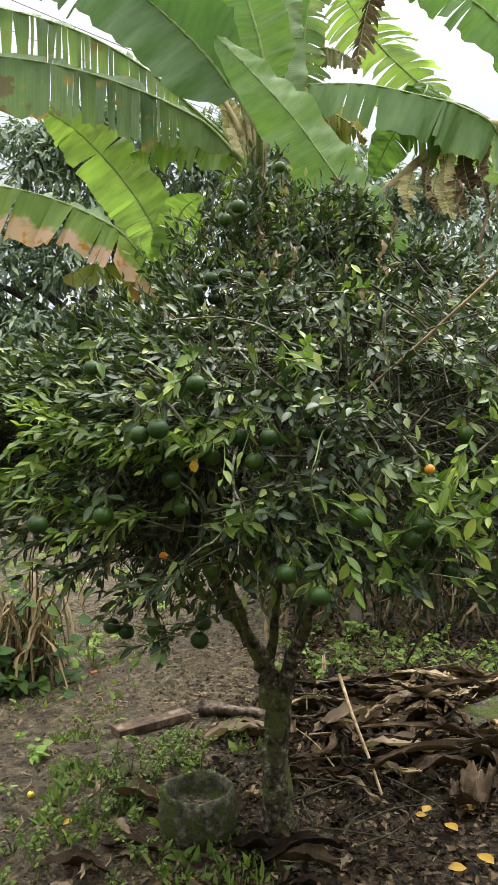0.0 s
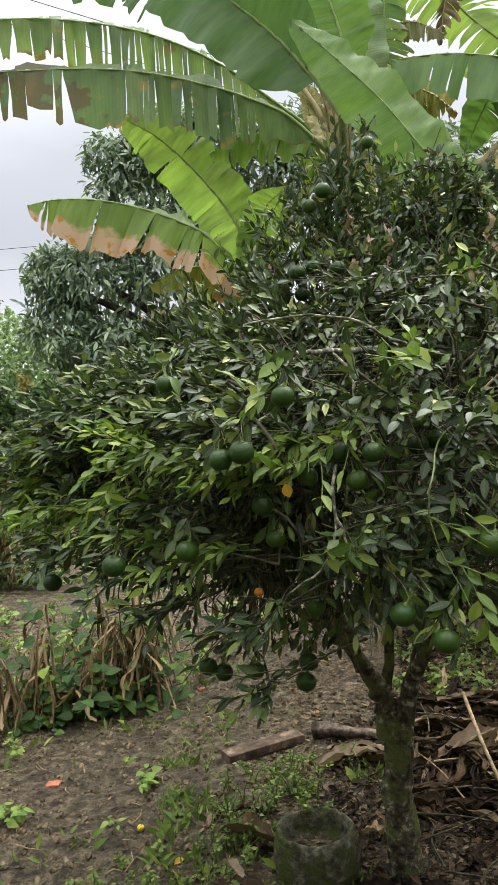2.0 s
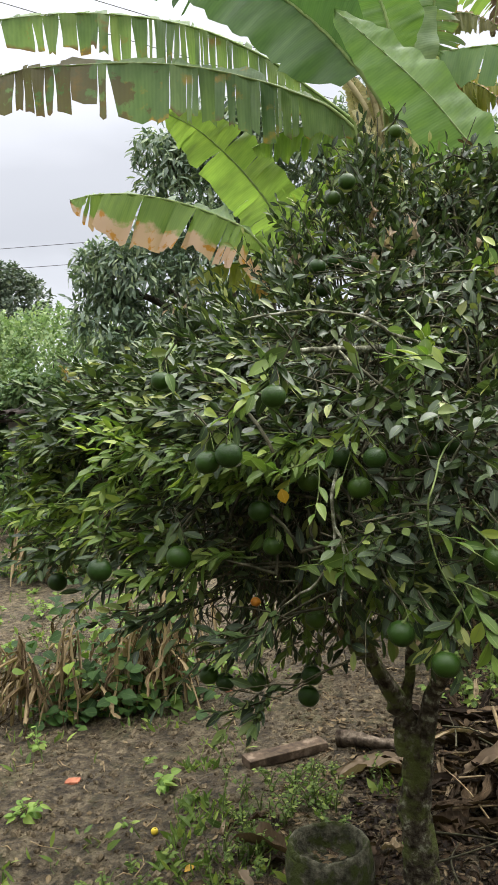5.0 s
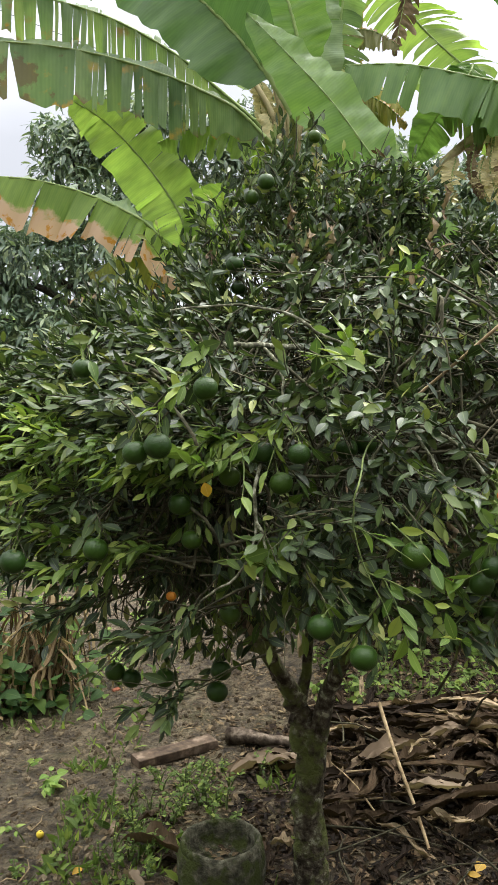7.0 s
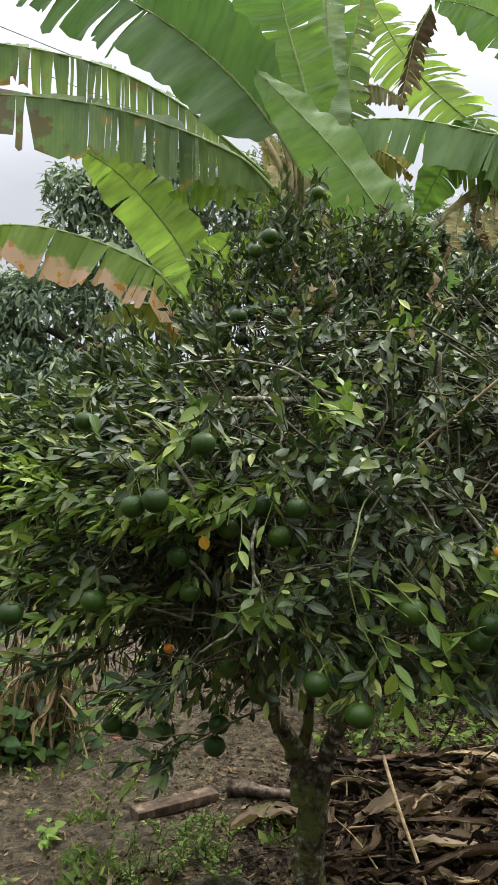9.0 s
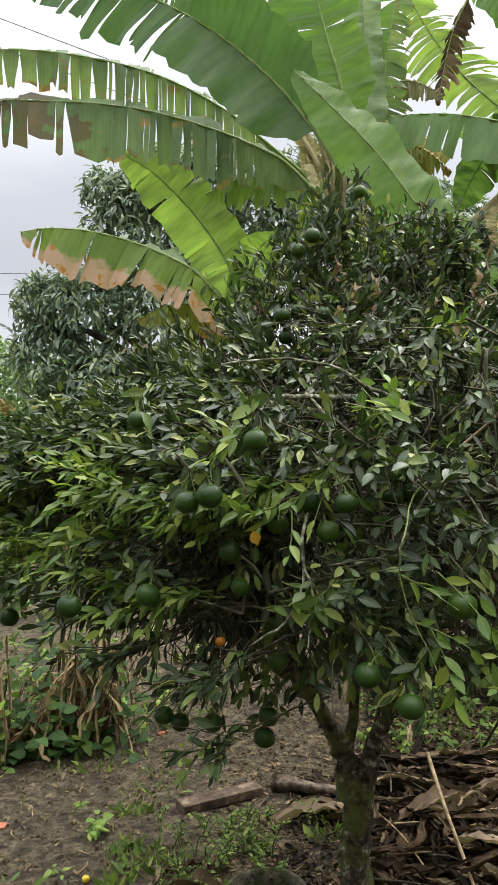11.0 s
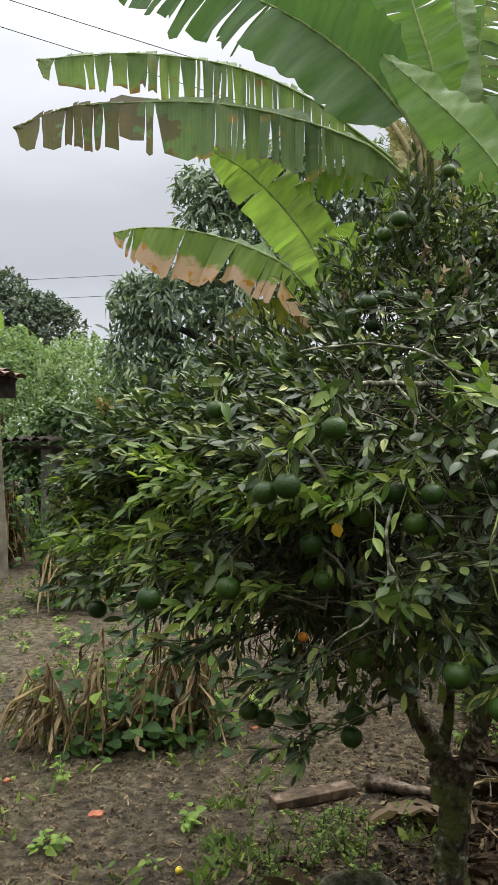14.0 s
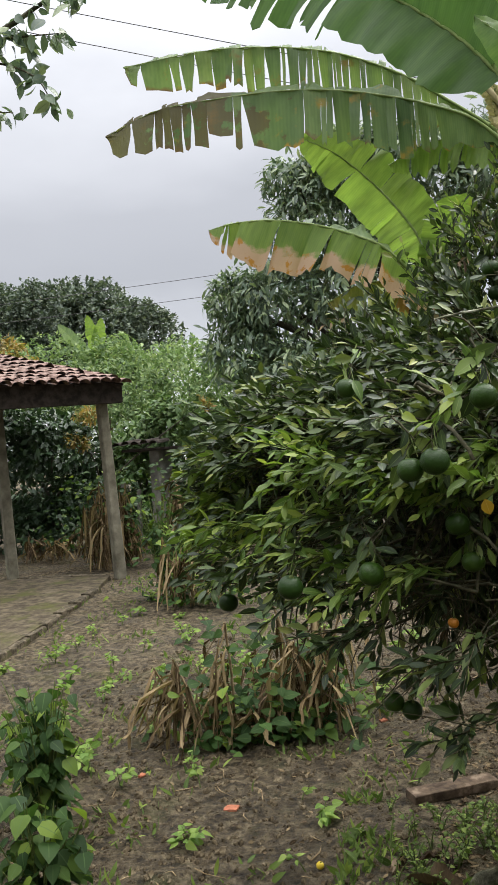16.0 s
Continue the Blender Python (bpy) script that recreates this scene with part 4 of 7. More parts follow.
def fruit(p, rad, material, label, r, fallen=False):
    bm = bmesh.new()
    bmesh.ops.create_uvsphere(bm, u_segments=20, v_segments=14, radius=rad)
    for v in bm.verts:
        v.co.z *= 0.93
        k = 1 - 0.10 * math.exp(-((v.co.x ** 2 + v.co.y ** 2) / (0.25 * rad) ** 2))
        v.co.z *= k
        v.co *= 1 + 0.015 * noise.noise(v.co * 40 + Vector(p) * 9)
    me = bpy.data.meshes.new("peel")
    bm.to_mesh(me)
    bm.free()
    me.polygons.foreach_set("use_smooth", np.ones(len(me.polygons), dtype=bool))
    me.materials.append(material)
    ob = new("orange", me)
    ob.matrix_world = pose(*p, r.uniform(-18, 18), r.uniform(-18, 18), r.uniform(0, 360))
    tagged(ob, label, "fruit", "oranges on the tree" if not fallen else "")
    b = Buf()
    top = np.array((0, 0, rad * 0.82))
    b.tube([top, top + (0.001, 0, rad * 0.12), top + (0.002, 0.001, rad * 0.2)], [rad * 0.22, rad * 0.16, 0.0018], 6)
    if not fallen:
        b.tube([top + (0, 0, rad * 0.1), top + (0.002, 0.003, 0.014), top + (0.006, 0.02, 0.03)], [0.0014, 0.0012, 0.001], 5)
    st = new("stem", b.mesh("stem", M_TWIG_GREEN))
    st.parent = ob
    return ob


fr = rng(5)
for x, y, z, q in FRUITS:
    fruit((x, y, z), q, M_FRUIT, "unripe dark green orange hanging in the tree", fr)
for x, y, z, q in ((-0.17, 2.03, 1.41, 0.0105), (0.44, 1.87, 1.63, 0.0115)):
    fruit((x, y, z), q, M_FRUIT_RIPE, "small ripe orange-coloured fruit hanging in the tree", fr)
fruit((-1.02, 3.55, ground_h(-1.02, 3.55) + 0.014), 0.016, M_FRUIT_YELLOW, "fallen yellow fruit lying on the soil", fr, True)



def small_leaf(name, label, p, d, n, L, W, material, group):
    b = Buf()
    leaves(b, [p], [d], [n], L, W, OVAL, 0.25, 0.25)
    whole(name, b.mesh(name, material), label, "leaf", group, at=p)


small_leaf("yellow_leaf", "bright yellow leaf hanging among green ones", (-0.082, 1.905, 1.648), (0.25, 0, -1), (0.1, -1, 0.2), 0.028, 0.011, M_YELLOW, "coloured leaves in the tree")
small_leaf("yellow_leaf", "bright yellow leaf hanging among green ones", (-0.07, 1.92, 1.66), (0.7, 0.3, 0.3), (0.1, -1, 0.2), 0.014, 0.004, M_YELLOW, "coloured leaves in the tree")
bb = Buf()
bb.tube(spline([(0.62, 1.98, 2.08), (0.45, 2.08, 1.92), (0.33, 2.18, 1.81)], 10), np.linspace(0.004, 0.003, 10), 6)
whole("dry_stick", bb.mesh("dry_stick", M_STALK), "pale dry stick caught in the crown", "stick")

# ---- banana plants ----
DOWN = np.array((0, 0, -1.0))


def banana_leaf(plant, pts, halves, seed, tears=7, sag=0.3, gap=0.3, label="", rib=0.022, ragged=0.05, late=0.04, slant=0.22, blunt=0.55, rise=0.16):
    """pts: midrib from its base to its tip. halves: (direction, width, from, to, material) for each strip of blade."""
    r = rng(seed)
    N = 60
    P = spline(pts, N)
    T = norm(np.gradient(P, axis=0))
    S = np.linspace(0, 1, N)
    prof = np.clip((S + 0.02) / rise, 0, 1) ** (0.55 if rise < 0.2 else 0.8) * np.clip((1.0 - S) / 0.32, 0, 1) ** blunt * (1 - 0.1 * S)
    meshes = {}
    for hi, (dr, width, c0, c1, material) in enumerate(halves):
        r = rng(seed * 10 + int(abs(dr[0] * 31 + dr[1] * 57 + dr[2] * 91) * 10))
        dr = norm(dr)
        cuts = np.sort(np.concatenate([[0.0, 1.0], r.uniform(late, 0.97, tears)]))
        b = meshes.setdefault(material.name, (Buf(), material))[0]
        wob = r.uniform(0, 6.3)
        for s0, s1 in zip(cuts[:-1], cuts[1:]):
            if s1 - s0 < 0.006:
                continue
            ns = max(3, int((s1 - s0) * 44) + 1)
            nc = 6
            swing = r.normal(0, 0.10 if tears > 4 else 0.03)
            length = 1 + r.normal(0, ragged)
            g0, g1 = gap * (0.03 + 0.30 * r.random() ** 2) * (s1 - s0), gap * (0.03 + 0.30 * r.random() ** 2) * (s1 - s0)
            frayed = r.normal(0, ragged * 0.5, 40)
            hold = r.uniform(0.05, 0.35)
            if tears == 0:
                g0 = g1 = 0
            verts, uv = [], []
            for i in range(nc):
                c = c0 + (c1 - c0) * i / (nc - 1)
                cc = (max(0.0, c - hold) / (1 - hold)) ** 0.75
                for j in range(ns):
                    s = s0 + g0 * cc + (s1 - s0 - (g0 + g1) * cc) * j / (ns - 1)
                    k = s * (N - 1)
                    a = min(int(k), N - 2)
                    f = k - a
                    p = P[a] * (1 - f) + P[a + 1] * f
                    t = T[a]
                    w = width * (prof[a] * (1 - f) + prof[a + 1] * f) * (length + frayed[j % 40] * c * c)
                    n = norm(np.cross(t, dr))
                    dd = norm(dr - t * np.dot(dr, t) * 0.5 * (slant > 0) + t * slant)
                    q = p + dd * w * c * (1 - 0.35 * sag * c) + DOWN * sag * w * c * c * 0.7
                    q = q + n * (swing * w * c + (0.03 * math.sin(s * 34 + wob) + 0.02 * math.sin(s * 71 + 2 * wob)) * c * min(1, w * 4) + 0.012 * math.sin(s * 90 + 5 * c))
                    verts.append(q)
                    uv.append((s * 3.0, 0.5 + 0.5 * c * (1 if hi % 2 else -1)))
            faces = np.array([(i * ns + j, i * ns + j + 1, (i + 1) * ns + j + 1, (i + 1) * ns + j) for i in range(nc - 1) for j in range(ns - 1)])
            b.add(verts, faces, uv)
    leaf = None
    for bu, material in meshes.values():
        me = bu.mesh("leaf", material)
        if leaf is None:
            leaf = part("leaf", me, plant, label)
        else:
            ob = new("withered_edge", me)
            ob.parent = leaf
            me.transform(Matrix.Translation(-Vector(plant.location)))
    b = Buf()
    b.tube(P, np.linspace(rib * 0.75, 0.003, N), 6)
    me = b.mesh("midrib", M_RIB)
    ob = new("midrib", me)
    ob.parent = leaf
    me.transform(Matrix.Translation(-Vector(plant.location)))
    return leaf


def stalk(plant, pts, r0, r1, material=None, name="petiole", seed=0):
    b = Buf()
    p = spline(pts, 16)
    b.tube(p, np.linspace(r0, r1, 16), 9)
    return part(name, b.mesh(name, material or M_RIB), plant)


def pseudostem(plant, base, top, r0, r1, seed):
    r = rng(seed)
    b = Buf()
    p = spline([base, (np.array(base) + np.array(top)) / 2 + (0.04, 0.02, 0), top], 24)
    b.tube(p, np.linspace(r0, r1, 24) * (1 + 0.04 * r.normal(0, 1, 24)), 14)
    part("pseudostem", b.mesh("pseudostem", M_SHEATH), plant, "pale fibrous stem of leaf sheaths")
    # dry sheaths hanging along the stem
    for k in range(9):
        a = r.uniform(2.6, 6.8)
        z = r.uniform(0.45, 0.98)
        c = np.array(base) * (1 - z) + np.array(top) * z
        rr = r0 * (1 - z) + r1 * z + 0.015
        s = c + np.array((math.cos(a), math.sin(a), 0)) * rr
        e = s + np.array((math.cos(a) * 0.10, math.sin(a) * 0.10, -r.uniform(0.5, 1.1)))
        bb = Buf()
        m = 10
        q = spline([s, (s + e) / 2 + np.array((math.cos(a), math.sin(a), 0)) * 0.08, e], m)
        tang = np.array((-math.sin(a), math.cos(a), 0))
        w = 0.07 * np.sin(np.linspace(0.35, 3.0, m)) + 0.012
        vs = np.concatenate([q - tang * w[:, None], q + np.array((math.cos(a), math.sin(a), 0)) * 0.02, q + tang * w[:, None]])
        fs = [(i * m + j, i * m + j + 1, (i + 1) * m + j + 1, (i + 1) * m + j) for i in range(2) for j in range(m - 1)]
        uv = np.concatenate([np.stack([np.linspace(0, 2, m), np.full(m, v)], 1) for v in (0.1, 0.3, 0.9)])
        bb.add(vs, fs, uv)
        part("dry_sheath", bb.mesh("dry_sheath", M_BANANA_DEAD), plant)


def build_bananas():
    g = "banana plants behind the orange tree"
    z0 = ground_h(-0.1, 7.6)
    p1 = thing("banana_plant", "tall banana plant with tattered green leaves", "banana plant", (-0.05, 7.6, z0), g)
    pseudostem(p1, (-0.05, 7.6, z0), (-0.12, 7.5, 3.9), 0.15, 0.09, 21)
    hub = (-0.12, 7.5, 3.95)
    B, O, Y = M_BANANA, M_BANANA_OLD, M_BANANA_YOUNG
    D, W = M_BANANA_DEAD, M_BANANA_YELLOW
    # two long tattered leaves reaching sideways
    stalk(p1, [hub, (-0.3, 7.35, 4.12), (-0.46, 7.2, 4.24)], 0.035, 0.022)
    # upper half in the pale tone: sky reflection painted along the folded lip
    banana_leaf(p1, [(-0.44, 7.2, 4.24), (-0.80, 7.2, 4.56), (-1.07, 7.2, 4.79), (-1.46, 7.2, 5.04), (-1.84, 7.2, 5.22), (-2.35, 7.2, 5.38), (-2.97, 7.2, 5.5), (-3.78, 7.2, 5.56)],
                [((0.05, -0.15, -1), 0.42, 0, 1, O), ((-0.1, 0.8, 0.7), 0.17, 0, 1, M_BANANA_PALE)], 31, 38, 0.3, 0.95, "torn green leaf split into hanging strips", 0.02, 0.09, 0.14, 0.0, 0.22, 0.3)
    stalk(p1, [hub, (-0.25, 7.2, 3.98), (-0.36, 7.0, 4.04)], 0.035, 0.022)
    banana_leaf(p1, [(-0.34, 7.0, 4.03), (-0.57, 7.0, 4.26), (-0.85, 7.0, 4.42), (-1.15, 7.0, 4.56), (-1.62, 7.0, 4.73), (-2.13, 7.0, 4.85), (-2.78, 7.0, 4.93), (-3.35, 7.0, 4.96), (-3.91, 7.0, 4.84)],
                [((0.05, -0.22, -1), 0.49, 0, 1, M_BANANA_TIP), ((-0.1, 0.8, 0.7), 0.17, 0, 1, M_BANANA_TIP)], 32, 26, 0.25, 0.7, "torn green leaf with browned tip", 0.02, 0.08, 0.22, 0.0, 0.22, 0.38)
    # large leaf overhead, the shade on its underside put into a darker green
    stalk(p1, [hub, (-0.12, 7.2, 4.05), (-0.1, 6.6, 4.05)], 0.04, 0.03)
    stalk(p1, [(-0.1, 6.6, 4.05), (-0.2, 6.6, 4.22), (-0.34, 6.6, 4.45)], 0.03, 0.024)
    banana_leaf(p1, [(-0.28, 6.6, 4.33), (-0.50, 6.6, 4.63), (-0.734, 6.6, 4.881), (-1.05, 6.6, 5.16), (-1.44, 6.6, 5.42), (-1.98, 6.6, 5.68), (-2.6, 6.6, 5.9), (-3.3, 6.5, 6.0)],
                [((-0.55, -0.15, -0.75), 0.46, 0, 1, M_BANANA_SHADED), ((0.6, -0.35, 0.75), 0.56, 0, 1, M_BANANA_SHADED)], 33, 26, 0.2, 0.45, "broad green leaf seen from below, darkened for its shaded underside", 0.024, 0.08, 0.5)
    # broad leaf hanging towards the tree
    stalk(p1, [(-0.05, 7.55, 2.6), (0.5, 7.0, 2.5), (0.95, 6.5, 2.7)], 0.04, 0.025)
    banana_leaf(p1, [(0.95, 6.4, 2.7), (0.849, 6.1, 2.92), (0.638, 6.0, 3.26), (0.434, 6.0, 3.563), (0.18, 6.0, 3.916), (-0.105, 6.0, 4.233), (-0.40, 6.05, 4.56)],
                [((-0.78, -0.1, -0.62), 0.29, 0, 1, B), ((0.75, 0.5, 0.45), 0.27, 0, 1, B)], 34, 0, 0.05, 0.0, "smooth broad green leaf arching aside", 0.014)
    # upright leaves
    banana_leaf(p1, [(-0.05, 7.3, 4.7), (-0.11, 7.3, 5.05), (-0.22, 7.3, 5.44), (-0.3, 7.3, 5.78), (-0.41, 7.3, 6.3)],
                [((-1, 0.0, -0.2), 0.5, 0, 1, B), ((1, 0.0, 0.2), 0.34, 0, 1, B)], 35, 1, 0.05, 0.1, "upright broad green leaf", 0.026)
    stalk(p1, [hub, (-0.08, 7.4, 4.3), (-0.05, 7.3, 4.72)], 0.04, 0.028)
    banana_leaf(p1, [(0.08, 7.8, 4.5), (0.1, 7.8, 5.24), (0.1, 7.8, 5.65), (0.08, 7.8, 6.05), (0.05, 7.8, 6.5)],
                [((-1, 0.3, 0.1), 0.22, 0, 1, M_BANANA_PALE), ((1, 0.3, 0.0), 0.22, 0, 1, M_BANANA_PALE)], 36, 3, 0.1, 0.1, "upright pale green leaf", 0.026)
    banana_leaf(p1, [(0.2, 7.9, 4.5), (0.25, 7.9, 5.04), (0.31, 7.9, 5.57), (0.4, 7.9, 6.09), (0.45, 7.9, 6.6)],
                [((-1, 0.3, -0.2), 0.28, 0, 1, B), ((1, 0.3, -0.3), 0.25, 0, 1, O)], 37, 22, 0.3, 0.9, "upright torn green leaf", 0.024, 0.12)
    # withered leaves round the neck of the plant
    banana_leaf(p1, [(0.15, 7.6, 4.75), (0.4, 7.6, 4.68), (0.65, 7.6, 4.6), (0.85, 7.6, 4.42)],
                [((0, -0.2, -1), 0.24, 0, 1, W), ((0, 0.5, 0.6), 0.12, 0, 1, W)], 38, 7, 0.4, 0.4, "withered yellow leaf", 0.014, 0.2)
    banana_leaf(p1, [(0.2, 8.1, 5.36), (0.4, 8.2, 5.42), (0.6, 8.2, 5.4), (0.85, 8.2, 5.25)],
                [((0, -0.2, -1), 0.17, 0, 1, M_BANANA_BROWN), ((0, 0.5, 0.4), 0.1, 0, 1, M_BANANA_BROWN)], 39, 3, 0.3, 0.2, "withered orange-brown leaf", 0.014, 0.1)
    banana_leaf(p1, [(-0.25, 7.4, 4.05), (-0.6, 7.3, 4.2), (-0.95, 7.3, 4.24), (-1.3, 7.3, 4.12)],
                [((0, -0.2, -1), 0.24, 0, 1, Y), ((0, 0.8, 0.2), 0.2, 0, 1, Y)], 46, 9, 0.4, 0.4, "yellow-green drooping leaf", 0.016, 0.2)
    for k, (a, c, e) in enumerate((((-0.51, 7.35, 4.78), (-0.42, 7.3, 4.5), (-0.38, 7.3, 4.1)), ((-0.3, 7.35, 4.85), (-0.24, 7.3, 4.5), (-0.25, 7.3, 4.0)), ((-0.14, 7.35, 4.75), (-0.1, 7.3, 4.4), (-0.12, 7.3, 3.95)), ((-0.4, 7.3, 4.6), (-0.3, 7.25, 4.2), (-0.1, 7.25, 3.7)), ((0.0, 7.3, 4.5), (0.05, 7.25, 4.1), (0.12, 7.2, 3.5)))):
        banana_leaf(p1, [a, c, e], [((1, -0.3, 0), 0.07, 0, 1, M_BANANA_STRAW), ((-1, -0.3, 0), 0.07, 0, 1, M_BANANA_STRAW)], 380 + k, 2, 0.1, 0.3, "dry straw-coloured hanging leaf", 0.01, 0.2)
    banana_leaf(p1, [(0.42, 7.45, 4.62), (0.5, 7.4, 4.5), (0.66, 7.4, 4.4), (0.84, 7.4, 4.22)],
                [((0.1, -0.2, -1), 0.2, 0, 1, W), ((0, 0.5, 0.6), 0.14, 0, 1, M_BANANA_BROWN)], 47, 6, 0.4, 0.5, "withered yellow leaf", 0.012, 0.25)
    banana_leaf(p1, [(0.3, 7.45, 4.75), (0.44, 7.4, 4.55), (0.5, 7.4, 4.35), (0.52, 7.4, 4.15)],
                [((-1, -0.2, -0.2), 0.12, 0, 1, W), ((1, 0.2, 0), 0.12, 0, 1, W)], 48, 4, 0.3, 0.5, "withered yellow leaf", 0.012, 0.25)
    for k, (x0, x1, zt) in enumerate(((-0.30, -0.55, 4.72), (-0.22, -0.36, 4.78), (-0.16, -0.22, 4.82), (-0.10, -0.06, 4.74), (-0.05, 0.1, 4.66))):
        stalk(p1, [(x0 * 0.5 - 0.08, 7.35, 3.9), (x0, 7.25, 4.3), (x1, 7.22, zt)], 0.03, 0.02, M_SHEATH, "old_petiole")
    z1 = ground_h(-1.0, 7.7)
    p2 = thing("banana_plant", "young banana plant with light green leaves", "banana plant", (-0.95, 7.7, z1), g)
    pseudostem(p2, (-0.95, 7.7, z1), (-1.0, 7.55, 2.9), 0.10, 0.06, 22)
    banana_leaf(p2, [(-0.98, 7.5, 2.9), (-1.08, 7.4, 3.4), (-1.2, 7.4, 3.66), (-1.46, 7.4, 4.02), (-1.80, 7.4, 4.37), (-2.12, 7.4, 4.58)],
                [((-0.72, 0.1, -0.65), 0.33, 0, 1, Y), ((0.75, 0.2, 0.6), 0.34, 0, 1, Y)], 41, 9, 0.12, 0.16, "bright light green leaf lit through", 0.02)
    banana_leaf(p2, [(-1.0, 7.5, 2.95), (-1.3, 7.1, 3.33), (-1.51, 7.0, 3.47), (-1.89, 7.0, 3.64), (-2.28, 7.0, 3.75), (-2.64, 7.0, 3.79), (-2.9, 7.0, 3.77)],
                [((-0.05, -0.25, -1), 0.42, 0, 1, M_BANANA_PINK), ((-0.1, 1, 0.3), 0.4, 0, 1, M_BANANA_PALE)], 42, 14, 0.2, 0.35, "drooping leaf with withered pink-brown edge", 0.02, 0.1)
    banana_leaf(p2, [(-0.98, 7.5, 2.95), (-0.95, 7.4, 3.3), (-0.83, 7.3, 3.6), (-0.62, 7.2, 3.72)],
                [((-1, 0, 0.2), 0.22, 0, 1, Y), ((1, 0, -0.5), 0.24, 0, 1, Y)], 43, 4, 0.2, 0.2, "bright light green leaf", 0.02)
    banana_leaf(p2, [(-1.0, 7.5, 2.9), (-1.3, 7.3, 3.1), (-1.6, 7.2, 3.12), (-1.9, 7.2, 3.0)],
                [((0, -0.2, -1), 0.22, 0, 1, W), ((0, 1, 0.2), 0.2, 0, 1, Y)], 44, 6, 0.3, 0.3, "withering yellow-brown leaf", 0.016, 0.1)
    z2 = ground_h(2.2, 7.9)
    p3 = thing("banana_plant", "banana plant with yellowing and dead hanging leaves", "banana plant", (2.3, 7.9, z2), g)
    pseudostem(p3, (2.3, 7.9, z2), (2.15, 7.7, 3.9), 0.14, 0.08, 23)
    banana_leaf(p3, [(2.15, 7.6, 3.9), (1.9, 7.1, 4.2), (1.58, 7.0, 4.36), (1.32, 7.0, 4.44), (0.8, 7.0, 4.56), (0.3, 7.0, 4.58)],
                [((-0.1, -0.3, -1), 0.44, 0, 1, B), ((0.0, 1, 0.12), 0.4, 0, 1, M_BANANA_PALE)], 51, 8, 0.2, 0.25, "broad green leaf reaching sideways", 0.022, 0.06, 0.04, 0.22, 0.2)
    banana_leaf(p3, [(2.2, 7.5, 4.0), (2.1, 7.0, 4.7), (1.79, 6.8, 5.0), (1.49, 6.8, 5.22), (1.23, 6.8, 5.36), (0.95, 6.8, 5.42)],
                [((-0.5, -0.2, -0.85), 0.30, 0, 1, B), ((0.5, 0, 0.85), 0.42, 0, 1, B)], 52, 7, 0.2, 0.25, "broad green leaf overhead", 0.024)
    banana_leaf(p3, [(2.2, 7.9, 4.0), (1.7, 8.4, 4.9), (1.14, 8.5, 5.5), (0.84, 8.5, 5.89), (0.63, 8.5, 6.25), (0.45, 8.5, 6.62)],
                [((-0.7, 0, -0.7), 0.34, 0, 1, Y), ((0.7, 0, -0.2), 0.4, 0, 1, Y)], 53, 40, 0.4, 1.3, "tattered yellow-green leaf", 0.02, 0.2)
    banana_leaf(p3, [(1.1, 8.3, 6.24), (0.95, 8.3, 5.91), (0.87, 8.3, 5.57), (0.8, 8.3, 5.2)],
                [((-0.7, 0, -0.5), 0.12, 0, 1, D), ((0.7, 0, -0.3), 0.14, 0, 1, D)], 54, 8, 0.5, 0.8, "dead brown leaf hanging", 0.014, 0.3)
    banana_leaf(p3, [(1.4, 7.5, 4.75), (1.33, 7.4, 4.6), (1.08, 7.4, 4.28), (0.88, 7.4, 3.9)],
                [((-0.8, 0, 0.3), 0.2, 0, 1, B), ((0.8, 0, -0.5), 0.24, 0, 1, B)], 55, 2, 0.1, 0.1, "small drooping green leaf", 0.016)
    banana_leaf(p3, [(2.0, 7.4, 4.35), (1.6, 7.2, 4.46), (1.37, 7.2, 4.38), (1.1, 7.2, 4.2)],
                [((0, -0.2, -1), 0.42, 0, 1, O), ((0, 1, 0.1), 0.2, 0, 1, O)], 56, 16, 0.3, 1.0, "torn green leaf hanging in strips", 0.014, 0.2)
    stalk(p3, [(2.15, 7.6, 4.4), (1.72, 7.2, 4.26), (1.33, 7.2, 4.02), (0.95, 7.2, 3.7)], 0.05, 0.035, M_SHEATH, "leaning_stem")
    for k, (x, zz, L) in enumerate(((1.67, 4.15, 0.55), (1.5, 4.05, 0.65), (1.35, 3.95, 0.5), (1.42, 3.85, 0.4), (1.8, 4.2, 0.7), (1.2, 3.85, 0.45), (1.6, 3.9, 0.5))):
        banana_leaf(p3, [(x, 7.1, zz), (x - 0.05, 7.02, zz - L * 0.5), (x + 0.03, 7.0, zz - L)],
                    [((1, -0.2, 0), 0.08, 0, 1, (D, M_BANANA_STRAW)[k % 2]), ((-1, -0.3, 0), 0.07, 0, 1, (D, M_BANANA_STRAW)[k % 2])], 560 + k, 3, 0.1, 0.5, "dead brown leaf hanging", 0.012, 0.3)
    return p1, p2, p3


build_bananas()

# ---- trees and bushes ----


